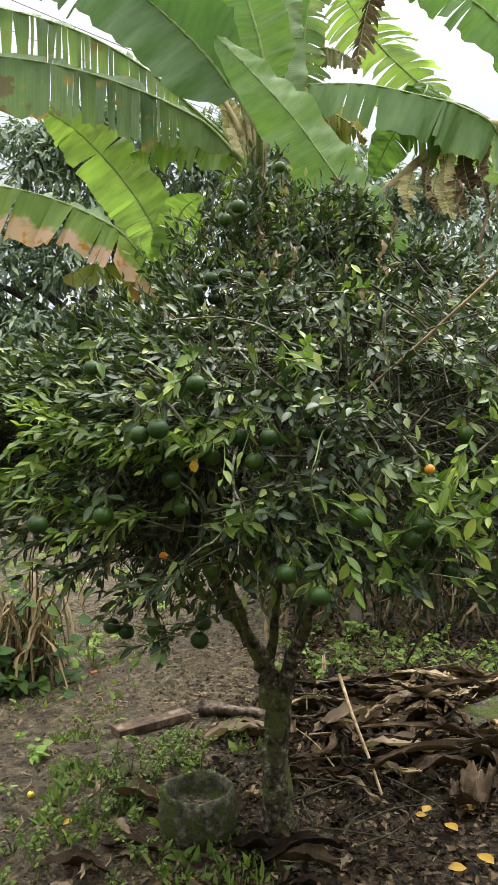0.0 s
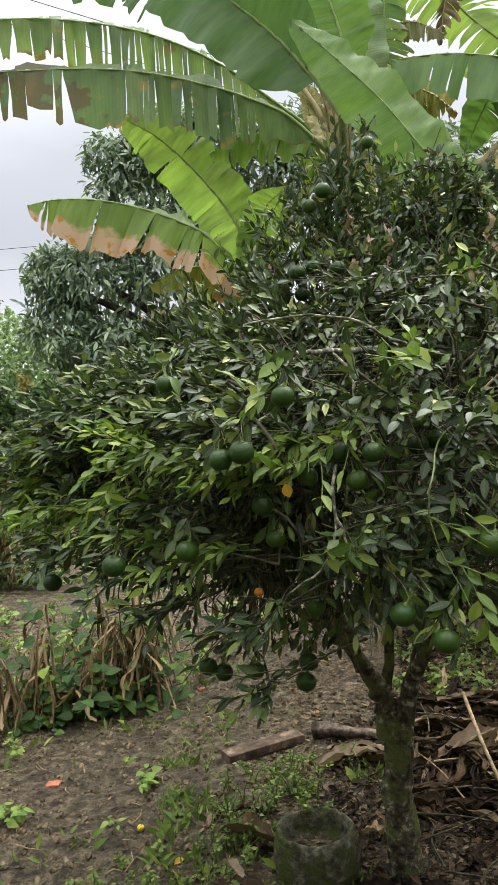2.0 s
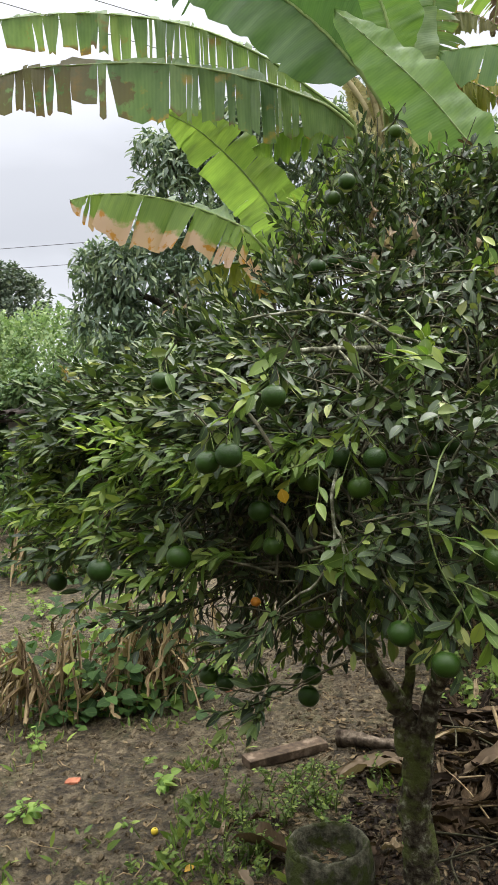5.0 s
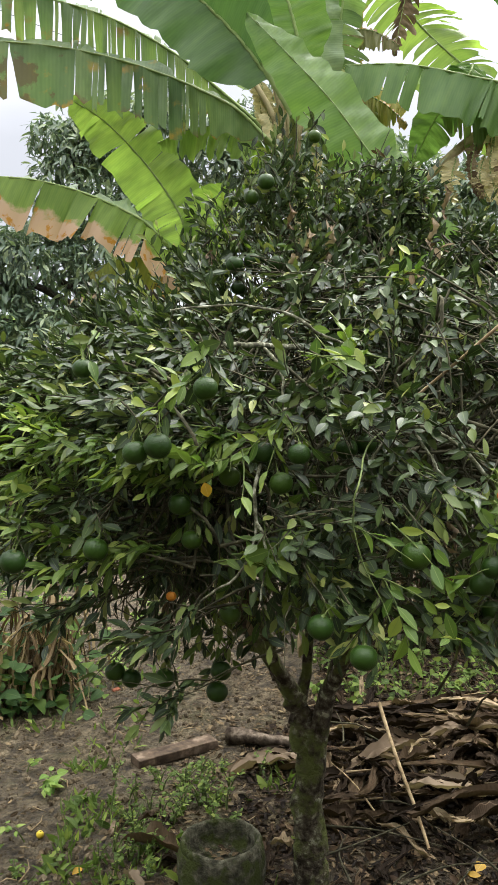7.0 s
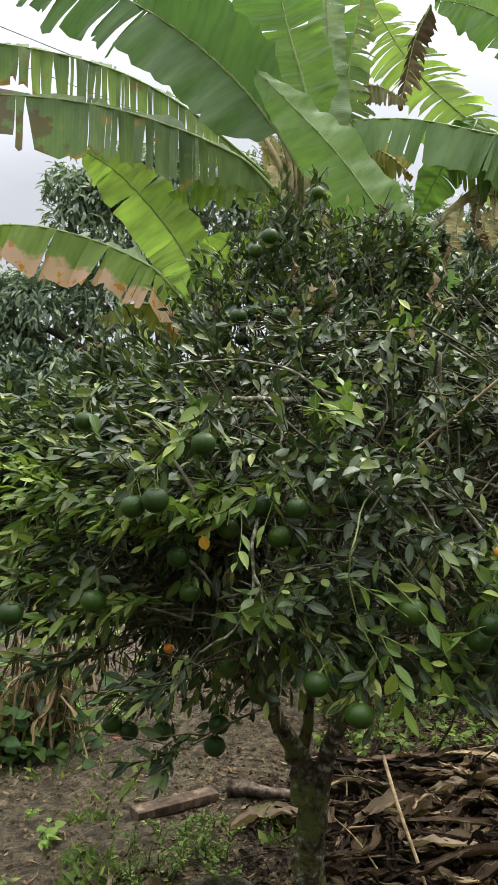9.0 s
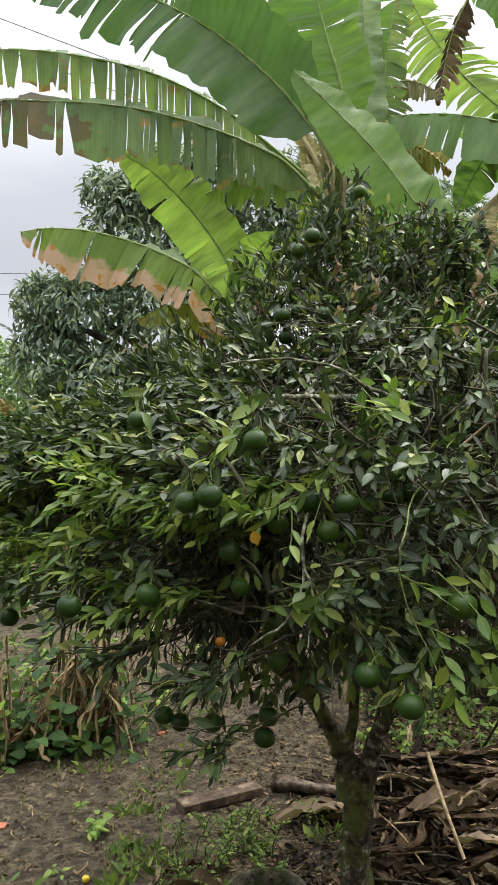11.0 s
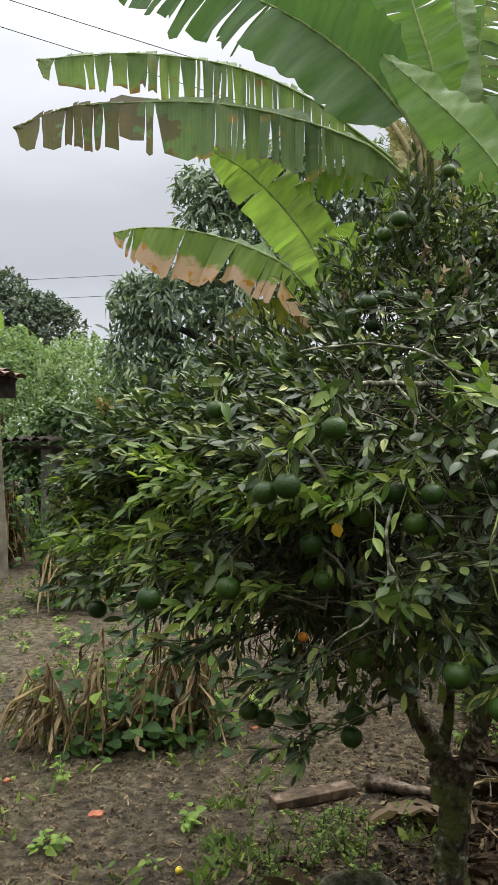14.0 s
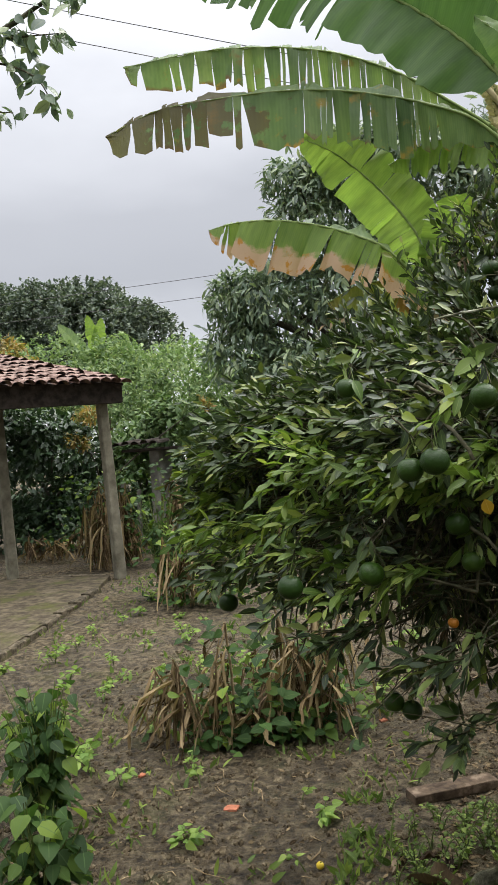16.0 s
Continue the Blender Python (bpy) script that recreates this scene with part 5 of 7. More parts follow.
def leafy_tree(name, label, category, base, trunk_h, trunk_r, lobes, n, leaf_len, ratio, material, seed, droop=0.3, group="", clump=8, bark=None):
    """Trunk, limbs to each lobe, and a crown of leaf clumps filling uneven lobes."""
    r = rng(seed)
    t = thing(name, label, category, base, group)
    base = np.array(base)
    top = base + np.array((0, 0, trunk_h))
    b = Buf()
    b.tube(spline([base - (0, 0, 0.1), (base + top) / 2 + r.normal(0, 0.04 * trunk_h, 3) * (1, 1, 0), top], 14), np.linspace(trunk_r * 1.25, trunk_r * 0.8, 14), 10)
    part("trunk", b.mesh("trunk", bark or M_FARBARK), t)
    vol = np.array([l[3] * l[4] * l[5] for l in lobes]) ** 0.7
    vol /= vol.sum()
    fb = Buf()
    for l, share in zip(lobes, vol):
        c, rad = np.array(l[:3]), np.array(l[3:6])
        lb = Buf()
        lb.tube(spline([top - (0, 0, 0.2 * trunk_h), (top + c) / 2 + r.normal(0, 0.1, 3), c], 10), np.linspace(trunk_r * 0.55, trunk_r * 0.12, 10), 6)
        part("limb", lb.mesh("limb", bark or M_FARBARK), t)
        k = max(4, int(n * share / clump))
        d = norm(r.normal(0, 1, (k, 3)))
        d[:, 2] = np.where(d[:, 2] < -0.5, -d[:, 2], d[:, 2])
        bumpy = np.array([1 + 0.25 * noise.noise(Vector(q * 2.2 + c)) + 0.12 * noise.noise(Vector(q * 5.0 + c)) for q in d])
        cp = c + d * rad * bumpy[:, None] * (r.uniform(0.25, 1.0, (k, 1)) ** 0.35)
        o = np.repeat(cp, clump, 0) + r.normal(0, leaf_len * 0.35, (k * clump, 3))
        ld = norm(np.repeat(d, clump, 0) * 0.6 + r.normal(0, 0.75, (k * clump, 3)) + np.array((0, 0, -droop)))
        nn = norm(np.repeat(d, clump, 0) * 0.5 + np.array((0, 0, 0.7)) + r.normal(0, 0.3, (k * clump, 3)))
        L = leaf_len * r.uniform(0.65, 1.2, k * clump)
        leaves(fb, o, ld, nn, L, L * ratio, LANCE if leaf_len > 0.18 and droop > 0.5 else BLADE, 0.2, 0.2)
    tagged(part("crown", fb.mesh("crown", material), t), kind="stuff")
    return t


leafy_tree("mango_tree", "tall dark mango tree with drooping leaves", "tree", (-3.0, 15.5, 0.1), 3.0, 0.25,
           [(-5.3, 15.2, 4.6, 1.2, 1.2, 0.85), (-6.1, 15.0, 4.6, 0.65, 0.8, 0.7), (-5.9, 15.0, 3.6, 0.8, 1.0, 0.8), (-4.4, 15.2, 5.9, 0.9, 1.1, 1.2), (-4.7, 15.0, 6.9, 0.55, 0.7, 0.45), (-3.6, 15.2, 7.2, 0.9, 0.9, 0.5),
            (-2.6, 15.5, 6.6, 1.4, 1.2, 1.1), (-3.2, 15.0, 4.6, 1.6, 1.3, 1.3), (-0.8, 15.6, 6.0, 1.6, 1.4, 1.8), (1.2, 15.8, 5.0, 1.6, 1.4, 2.0), (-4.6, 15.0, 3.0, 1.5, 1.2, 0.9), (3.0, 15.8, 4.5, 1.8, 1.4, 2.4)],
           36000, 0.21, 0.15, M_MANGO, 61, 0.8)
leafy_tree("broad_tree", "large dark green tree far beyond the yard", "tree", (-30, 44, 0), 5.0, 0.5,
           [(-35, 44, 10.2, 4.5, 5, 3.6), (-31.5, 43.5, 10.4, 3.0, 4, 3.2), (-28, 43, 10.0, 2.8, 4, 3.2), (-24.5, 43, 8.6, 2.3, 3, 3.0), (-40, 45, 11, 5, 5, 4.5), (-30, 42, 6.5, 7, 4, 3.6)],
           100000, 0.23, 0.36, M_FAR, 62, 0.0, "trees beyond the yard")
for i, (x, y, m, lob) in enumerate((
        (-12.6, 20.0, M_BUSH, [(-12.4, 20, 4.0, 1.4, 1.4, 1.4), (-11.4, 19.6, 3.4, 1.3, 1.3, 1.5), (-12.0, 19.4, 2.0, 1.6, 1.2, 1.6)]),
        (-15.0, 21.0, M_BUSH, [(-14.6, 21, 4.3, 1.6, 1.5, 1.5), (-16.4, 21, 4.2, 1.5, 1.5, 1.6), (-15.2, 20.6, 2.4, 2.0, 1.4, 1.8)]),
        (-10.0, 21.0, M_BUSH, [(-10.3, 21, 3.8, 1.2, 1.3, 1.2), (-9.2, 21.3, 3.2, 1.3, 1.3, 1.4), (-9.6, 20.6, 1.8, 1.6, 1.3, 1.5)]),
        (-7.0, 20.5, M_BUSH, [(-7.6, 20.5, 2.9, 1.4, 1.4, 1.5), (-5.8, 20.5, 2.6, 1.5, 1.4, 1.6)]),
        (-4.0, 20.0, M_BUSH, [(-4.2, 20, 2.3, 1.6, 1.4, 1.8), (-2.6, 20, 2.2, 1.5, 1.4, 1.8)]),
        (0.0, 19.5, M_BUSH, [(-0.6, 19.5, 2.2, 1.9, 1.4, 1.9), (1.6, 19.5, 2.3, 1.7, 1.4, 2.0)]),
        (5.0, 19.0, M_BUSH, [(4.0, 19, 2.6, 2.0, 1.6, 2.3), (6.5, 19, 2.6, 2.0, 1.6, 2.4)]),
        (-9.0, 27.0, M_BUSH, [(-9.5, 27, 4.2, 2.0, 1.6, 1.4), (-6.8, 27, 3.6, 2.0, 1.6, 1.8), (-8.0, 26.5, 1.8, 3.0, 1.5, 1.6)]),
        (-14.0, 27.0, M_BUSH, [(-13.4, 27, 4.8, 2.0, 1.6, 1.4), (-16.5, 27, 5.0, 2.2, 1.6, 1.6), (-14.5, 26.5, 2.4, 3.0, 1.5, 2.0)]),
        (-11.5, 24.0, M_BUSH, [(-11.0, 24, 3.1, 1.6, 1.4, 1.8), (-12.8, 24, 3.8, 1.6, 1.4, 1.8), (-9.4, 24, 2.4, 1.6, 1.4, 1.6)]),
        (-19.0, 22.0, M_BUSH, [(-18.4, 22, 4.2, 1.8, 1.6, 2.0), (-20.5, 22, 4.2, 2.0, 1.6, 2.2), (-19.5, 21, 2.0, 2.4, 1.4, 1.8)]))):
    leafy_tree("bush", "tall feathery green bush behind the shed, paled for haze", "bush", (x, y, 0.1), 1.6, 0.08, lob, 5200, 0.15, 0.3, m, 70 + i, 0.1, "bushes behind the shed", 9)
leafy_tree("rusty_bush", "bush with orange and yellow young leaves", "bush", (-16.6, 19.0, 0.1), 2.0, 0.08,
           [(-14.75, 18.6, 5.0, 0.45, 0.5, 0.4), (-14.2, 18.6, 4.6, 0.4, 0.5, 0.3), (-15.4, 18.8, 4.5, 0.8, 0.7, 0.6), (-14.6, 18.6, 4.2, 0.6, 0.6, 0.3)], 1500, 0.17, 0.26, M_RUSTY, 90, 0.3)
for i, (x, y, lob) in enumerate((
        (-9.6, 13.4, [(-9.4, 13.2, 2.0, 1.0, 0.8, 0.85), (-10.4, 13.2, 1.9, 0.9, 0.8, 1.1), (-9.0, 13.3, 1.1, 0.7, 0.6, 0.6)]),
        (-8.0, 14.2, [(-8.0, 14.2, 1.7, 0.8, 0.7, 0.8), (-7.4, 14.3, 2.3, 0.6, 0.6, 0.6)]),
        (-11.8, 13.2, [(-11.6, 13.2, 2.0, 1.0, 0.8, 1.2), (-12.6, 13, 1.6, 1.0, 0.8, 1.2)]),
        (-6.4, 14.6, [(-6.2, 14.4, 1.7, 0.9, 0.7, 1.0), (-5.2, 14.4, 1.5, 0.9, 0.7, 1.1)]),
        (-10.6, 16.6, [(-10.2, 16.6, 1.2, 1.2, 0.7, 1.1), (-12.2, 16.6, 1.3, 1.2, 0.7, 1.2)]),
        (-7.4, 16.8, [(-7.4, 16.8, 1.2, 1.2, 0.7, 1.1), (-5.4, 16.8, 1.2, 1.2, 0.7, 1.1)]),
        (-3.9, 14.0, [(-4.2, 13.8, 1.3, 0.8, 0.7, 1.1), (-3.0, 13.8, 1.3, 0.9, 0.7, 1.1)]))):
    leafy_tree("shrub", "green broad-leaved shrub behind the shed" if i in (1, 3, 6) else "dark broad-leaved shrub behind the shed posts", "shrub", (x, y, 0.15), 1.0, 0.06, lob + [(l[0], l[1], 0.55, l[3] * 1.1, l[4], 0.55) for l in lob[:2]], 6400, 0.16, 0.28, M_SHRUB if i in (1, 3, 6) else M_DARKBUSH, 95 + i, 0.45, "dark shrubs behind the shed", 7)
leafy_tree("yellowing_bush", "small bush with yellow and orange leaves", "bush", (-8.6, 13.6, 0.15), 1.4, 0.04,
           [(-8.35, 13.0, 2.6, 0.35, 0.3, 0.15), (-8.7, 13.0, 2.1, 0.25, 0.3, 0.2), (-6.03, 13.0, 2.64, 0.13, 0.2, 0.13)], 500, 0.1, 0.26, M_RUSTY, 89, 0.4)
sprout = thing("banana_sprout", "young banana plant rising above far bushes", "banana plant", (-12.9, 20.5, 0.1))
pseudostem(sprout, (-12.9, 20.5, 0.1), (-12.9, 20.5, 4.4), 0.12, 0.07, 24)
banana_leaf(sprout, [(-12.9, 20.5, 4.4), (-12.9, 20.4, 5.2), (-12.75, 20.4, 6.0)], [((-1, 0, 0), 0.28, 0, 1, M_BANANA_YOUNG), ((1, 0, 0), 0.28, 0, 1, M_BANANA_YOUNG)], 58, 1, 0.1, 0.1, "upright light green leaf", 0.02)
banana_leaf(sprout, [(-12.9, 20.5, 4.4), (-13.0, 20.4, 5.2), (-13.25, 20.4, 6.15)], [((-1, 0, -0.2), 0.26, 0, 1, M_BANANA_YOUNG), ((1, 0, 0.2), 0.26, 0, 1, M_BANANA_YOUNG)], 59, 1, 0.1, 0.1, "upright light green leaf", 0.02)
banana_leaf(sprout, [(-12.9, 20.5, 4.4), (-13.6, 20.4, 5.3), (-14.3, 20.4, 6.0)], [((-0.6, 0, -0.8), 0.24, 0, 1, M_BANANA_PALE), ((0.6, 0, 0.8), 0.24, 0, 1, M_BANANA_PALE)], 60, 1, 0.1, 0.1, "pale leaf leaning aside", 0.02)

# ---- shed ----


def build_shed():
    sx, sy = -6.02, 10.02
    e = np.array((-0.56, -0.83, 0))
    nrm = np.array((-0.83, 0.56, 0))
    z0 = 0.15
    rise = 0.20
    shed = thing("open_shed", "open shed with clay tile roof on grey posts", "shed", (sx, sy, z0))

    def post(q, top, w0, w1):
        b = Buf()
        v = []
        for s, w in ((0, w0), (1, w1)):
            c = np.array(q) * (1 - s) + np.array(top) * s
            k = 0.22 * w
            for u, t in ((-w + k, -w), (w - k, -w), (w, -w + k), (w, w - k), (w - k, w), (-w + k, w), (-w, w - k), (-w, -w + k)):
                v.append(c + e * u + nrm * t)
        f = [(i, (i + 1) % 8, 8 + (i + 1) % 8, 8 + i) for i in range(8)] + [tuple(range(7, -1, -1)), tuple(range(8, 16))]
        b.add(v, f)
        part("post", b.mesh("post", M_POST, False), shed)
    post((sx, sy, z0 - 0.1), (sx - 0.11, sy - 0.02, z0 + 2.42), 0.074, 0.066)
    post((-7.62, 9.69, z0 - 0.1), (-7.72, 9.69, z0 + 2.75), 0.074, 0.066)
    for a, c in ((2.9, 2.6), (2.9, 5.6)):
        q = np.array((sx, sy, z0 - 0.1)) + e * a + nrm * c
        post(q, q + (-0.05, 0, 2.45 + rise * c), 0.095, 0.08)
    o = np.array((-5.74, 10.03, z0 + 2.40)) - e * 0.0

    def beam(a, c, w, h, name="beam"):
        b = Buf()
        ax = norm(c - a)
        sd = norm(np.cross(ax, (0, 0, 1)))
        v = []
        for q in (a, c):
            for s, t in ((-1, 0), (1, 0), (1, 1), (-1, 1)):
                v.append(q + sd * s * w / 2 + np.array((0, 0, t * h)))
        b.add(v, [(0, 1, 2, 3), (7, 6, 5, 4), (0, 4, 5, 1), (1, 5, 6, 2), (2, 6, 7, 3), (3, 7, 4, 0)])
        part(name, b.mesh(name, M_DARKWOOD, False), shed)
    # left end hangs lower: the beam's shape includes the dark shade under the roof
    beam(o + nrm * 0.14 + e * 0.02 + (0, 0, 0.02), o + nrm * 0.14 + e * 3.2 - (0, 0, 0.06), 0.14, 0.29)
    beam(o + nrm * 3.2 + e * 0.02 + (0, 0, rise * 3.0), o + nrm * 3.2 + e * 3.2 + (0, 0, rise * 3.0), 0.12, 0.18)
    depth = 6.2
    for k in range(6):
        a = o + e * (0.1 + 0.6 * k) + np.array((0, 0, 0.21))
        beam(a, a + nrm * depth + (0, 0, depth * rise), 0.06, 0.05, "rafter")
    tile_v = []
    m = 7
    for j, w in ((0, 0.082), (1, 0.070)):
        for i in range(m):
            t = math.pi * i / (m - 1)
            tile_v.append((math.cos(t) * w, j * 0.50, math.sin(t) * w * 0.8))
    me = mesh_of("roof_tile", tile_v, [(i, i + 1, m + i + 1, m + i) for i in range(m - 1)], M_TILE)
    r = rng(9)
    slope = math.atan(rise)
    turn = math.atan2(-nrm[0], nrm[1])
    for c in range(21):
        for k in range(14):
            d = -0.14 + 0.44 * k
            sagging = 0.02 * math.sin(c * 0.5 + 0.4) + 0.012 * r.normal()
            q = o + e * (0.04 + 0.15 * c) + nrm * d + np.array((0, 0, 0.30 + d * rise + sagging))
            ob = new("roof_tile", me)
            ob.parent = shed
            ob.matrix_basis = Matrix.Translation(Vector(q) - Vector(shed.location)) @ Matrix.Rotation(turn + r.normal(0, 0.03), 4, "Z") @ Matrix.Rotation(slope - 0.03 + r.normal(0, 0.015), 4, "X")
    b = Buf()
    n0 = o + np.array((0, 0, 0.255)) + nrm * 0.06
    v = [n0, n0 + e * 3.15, n0 + e * 3.15 + nrm * depth + (0, 0, rise * depth), n0 + nrm * depth + (0, 0, rise * depth)]
    v = v + [q + np.array((0, 0, 0.03)) for q in v]
    b.add(v, [(3, 2, 1, 0), (4, 5, 6, 7), (0, 1, 5, 4), (1, 2, 6, 5), (2, 3, 7, 6), (3, 0, 4, 7)])
    part("roof_bed", b.mesh("roof_bed", M_DARKWOOD, False), shed)
    # mossy floor slab edged with stones
    c = [(-5.05, 6.3), (-5.72, 9.0), (-6.15, 9.95), (-7.75, 9.62), (-9.6, 8.2), (-8.2, 5.2)]
    b = Buf()
    n = len(c)
    b.add([(x, y, -0.05) for x, y in c] + [(x, y, 0.05 + 0.12 * step01((y - 6.5) / 2.5)) for x, y in c], [tuple(range(n, 2 * n))] + [(i, (i + 1) % n, n + (i + 1) % n, n + i) for i in range(n)])
    tagged(whole("shed_floor", b.mesh("shed_floor", M_SLAB, False), "mossy concrete floor slab of the shed", "floor", kind="structure"))
    for (x0, y0), (x1, y1) in (((-5.0, 6.1), (-5.72, 9.0)), ((-7.7, 9.7), (-6.3, 10.0))):
        L = math.hypot(x1 - x0, y1 - y0)
        k = int(L / 0.42)
        for i in range(k):
            s = (i + 0.5) / k
            q = (x0 + (x1 - x0) * s + r.normal(0, 0.006), y0 + (y1 - y0) * s, 0.12 * step01((y0 + (y1 - y0) * s - 6.5) / 2.5) - 0.04)
            ob = new("kerb_stone", block("kerb_stone", (L / k * 1.0, 0.12, 0.1), M_KERB, 0.018, 40 + i))
            ob.matrix_world = pose(*q, r.normal(0, 1), r.normal(0, 1), math.degrees(math.atan2(y1 - y0, x1 - x0)) + r.normal(0, 0.8))
            tagged(ob, "weathered kerb stone edging the slab", "kerb", "kerb stones of the slab")
    # low hut with tiled top behind the posts
    hut = thing("low_hut", "low plastered hut with dark tile top", "hut", (-7.2, 13.1, 0.15))
    ob = new("wall", block("wall", (0.2, 0.5, 1.75), M_WALL, 0.02, 5))
    ob.parent, ob.location = hut, (0.05, 0.3, 0)
    dark = me.copy()
    dark.materials.clear()
    dark.materials.append(M_DARKWOOD)
    for k in range(5):
        ob = new("roof_tile", dark)
        ob.parent = hut
        ob.matrix_basis = Matrix.Translation((-0.42 + 0.19 * k, -0.45, 1.86 + 0.02 * (k % 2))) @ Matrix.Rotation(0.1, 4, "X")
    ob = new("roof_board", block("roof_board", (1.0, 0.9, 0.05), M_DARKWOOD, 0.01, 6))
    ob.parent, ob.location = hut, (0, 0.3, 1.75)
    for k in range(4):
        ob = new("fence_board", block("fence_board", (0.09, 0.03, 1.1 + 0.1 * (k % 3)), M_WALL, 0.006, 7 + k))
        ob.matrix_world = pose(-8.6 + 0.3 * k, 13.4, 0.1, 0, 2 * (k % 2), 8)
        tagged(ob, "grey weathered fence board", "board", "fence boards behind the posts")


build_shed()
# ---- yard things ----


def turned(prof, x, y, z, seg=44, amp=0.035):
    """A worn round body from a profile of radii and heights."""
    v, f = [], []
    for i, (rr, h) in enumerate(prof):
        for k in range(seg):
            a = 2 * math.pi * k / seg
            c = Vector((math.cos(a), math.sin(a), 0))
            n = 1 + amp * noise.noise(c * 2 + Vector((0, 0, h * 9))) + 0.4 * amp * noise.noise(c * 7 + Vector((0, 0, h * 30)))
            v.append((x + rr * n * c.x, y + rr * n * c.y, z + h + 0.4 * amp * noise.noise(c * 1.7 + Vector((0, 0, 4))) + 0.2 * amp * noise.noise(c * 6 + Vector((0, 0, h * 12)))))
    for i in range(len(prof) - 1):
        for k in range(seg):
            k2 = (k + 1) % seg
            f.append((i * seg + k, i * seg + k2, (i + 1) * seg + k2, (i + 1) * seg + k))
    return v, f


BASIN = (-0.225, 3.16)


def build_pot():
    x, y = BASIN
    z = ground_h(x, y)
    basin = thing("concrete_basin", "round mossy concrete basin lying on the soil", "basin", (x, y, z))
    body = [(0.0, -0.03), (0.118, -0.03), (0.135, 0.0), (0.150, 0.045), (0.156, 0.09), (0.154, 0.13), (0.147, 0.165), (0.141, 0.178), (0.122, 0.172), (0.117, 0.14), (0.1, 0.118), (0.05, 0.112), (0.0, 0.111)]
    v, f = turned(body, x, y, z, 48, 0.025)
    part("bowl", mesh_of("bowl", v, f, M_CONCRETE), basin)
    ring = [(0.144, 0.172), (0.143, 0.182), (0.139, 0.190), (0.133, 0.193), (0.127, 0.190), (0.122, 0.180), (0.119, 0.16)]
    v, f = turned(ring, x, y, z, 48, 0.025)
    part("rim", mesh_of("rim", v, f, M_RIM), basin, "paler worn concrete rim")
    r = rng(3)
    b = Buf()
    for k in range(26):
        a, q = r.uniform(0, 6.28), r.uniform(0, 0.10)
        leaves(b, [(x + q * math.cos(a), y + q * math.sin(a), z + 0.119 + r.uniform(0, 0.008))], [(math.cos(a * 3), math.sin(a * 3), 0.1)], [(r.normal(0, .2), r.normal(0, .2), 1)], r.uniform(0.012, 0.045), 0.008, OVAL, 0.3, 0.2)
    tagged(whole("leaf_litter", b.mesh("leaf_litter", M_DRY), "dry leaves lying in the concrete basin", "leaf litter", kind="stuff"))


build_pot()


def lay(name, me, label, category, p0, p1, lift, roll=0.0, group=""):
    """Lays an x-long mesh from p0 to p1."""
    d = Vector(p1) - Vector(p0)
    ob = new(name, me)
    m = d.to_track_quat("X", "Z").to_matrix().to_4x4() @ Matrix.Rotation(roll, 4, "X")
    m.translation = (Vector(p0) + Vector(p1)) / 2 + Vector((0, 0, lift))
    ob.matrix_world = m
    return tagged(ob, label, category, group)


lay("plank", block("plank", (0.43, 0.1, 0.042), M_WOOD, 0.004, 4), "short weathered brown plank lying on the soil", "plank", (-0.79, 4.16, 0.084), (-0.42, 4.44, 0.09), 0.0)


M_OLDWOOD = rough_mat("rotten_wood", [(0.3, (0.03, 0.022, 0.015)), (0.55, (0.1, 0.078, 0.055)), (0.8, (0.26, 0.215, 0.16))], 22.0, 0.95, 8.0, 0.9, 0.012)


def build_log():
    r = rng(8)
    b = Buf()
    p = spline([(-0.36, 4.45, 0.135), (-0.2, 4.40, 0.145), (0.02, 4.33, 0.145)], 14)
    b.tube(p, np.linspace(0.044, 0.022, 14) * (1 + 0.06 * r.normal(0, 1, 14)), 14)
    v = b.v[0]
    ax = np.repeat(p, 14, 0)
    v[:] = ax + (v - ax) * np.array([1 + 0.45 * noise.noise(Vector((q[0] * 2, q[1] * 20, q[2] * 26))) + 0.25 * noise.noise(Vector((q[0] * 3, q[1] * 40, q[2] * 60))) for q in v])[:, None]
    whole("log", b.mesh("log", M_OLDWOOD), "short rotting log lying beside the plank", "log")


build_log()


def crumpled(pts, width, seed, material, rag=0.3, segs=16, across=7, curl=0.5):
    """A dry, curled strip of banana leaf along a line."""
    r = rng(seed)
    P = spline(pts, segs)
    T = norm(np.gradient(P, axis=0))
    b = Buf()
    m = across
    v, uv = [], []
    ph, ph2 = r.uniform(0, 6.3, 2)
    ends = r.normal(0, rag * width, (2, m))
    rough = r.uniform(0.2, 1.4, m)
    for i in range(segs):
        s = i / (segs - 1)
        sd = norm((T[i][1], -T[i][0], 0.0))
        w = width * (0.45 + 0.55 * math.sin(math.pi * min(1, 0.12 + s * 0.86))) * (1 + rag * r.normal(0, 0.35))
        for k in range(m):
            c = 2 * k / (m - 1) - 1
            up = curl * w * abs(c) ** 1.5 * (0.5 + 0.5 * math.sin(3 * s + ph)) + 0.22 * w * math.sin(7 * s + 5 * c + ph2) + 0.2 * w * (-1) ** k * rough[k] + 0.16 * w * rough[k - 1] * math.sin(17 * s + ph + k)
            e = (ends[0, k] * (1 - s) ** 4 + ends[1, k] * s ** 4)
            v.append(P[i] + sd * c * w * 0.8 + T[i] * e + np.array((0, 0, 1.0)) * up + r.normal(0, 0.003, 3))
            uv.append((s * 1.5, 0.5 + 0.5 * c))
    f = np.array([(i * m + k, i * m + k + 1, (i + 1) * m + k + 1, (i + 1) * m + k) for i in range(segs - 1) for k in range(m - 1)])
    b.add(v, f, uv)
    return b


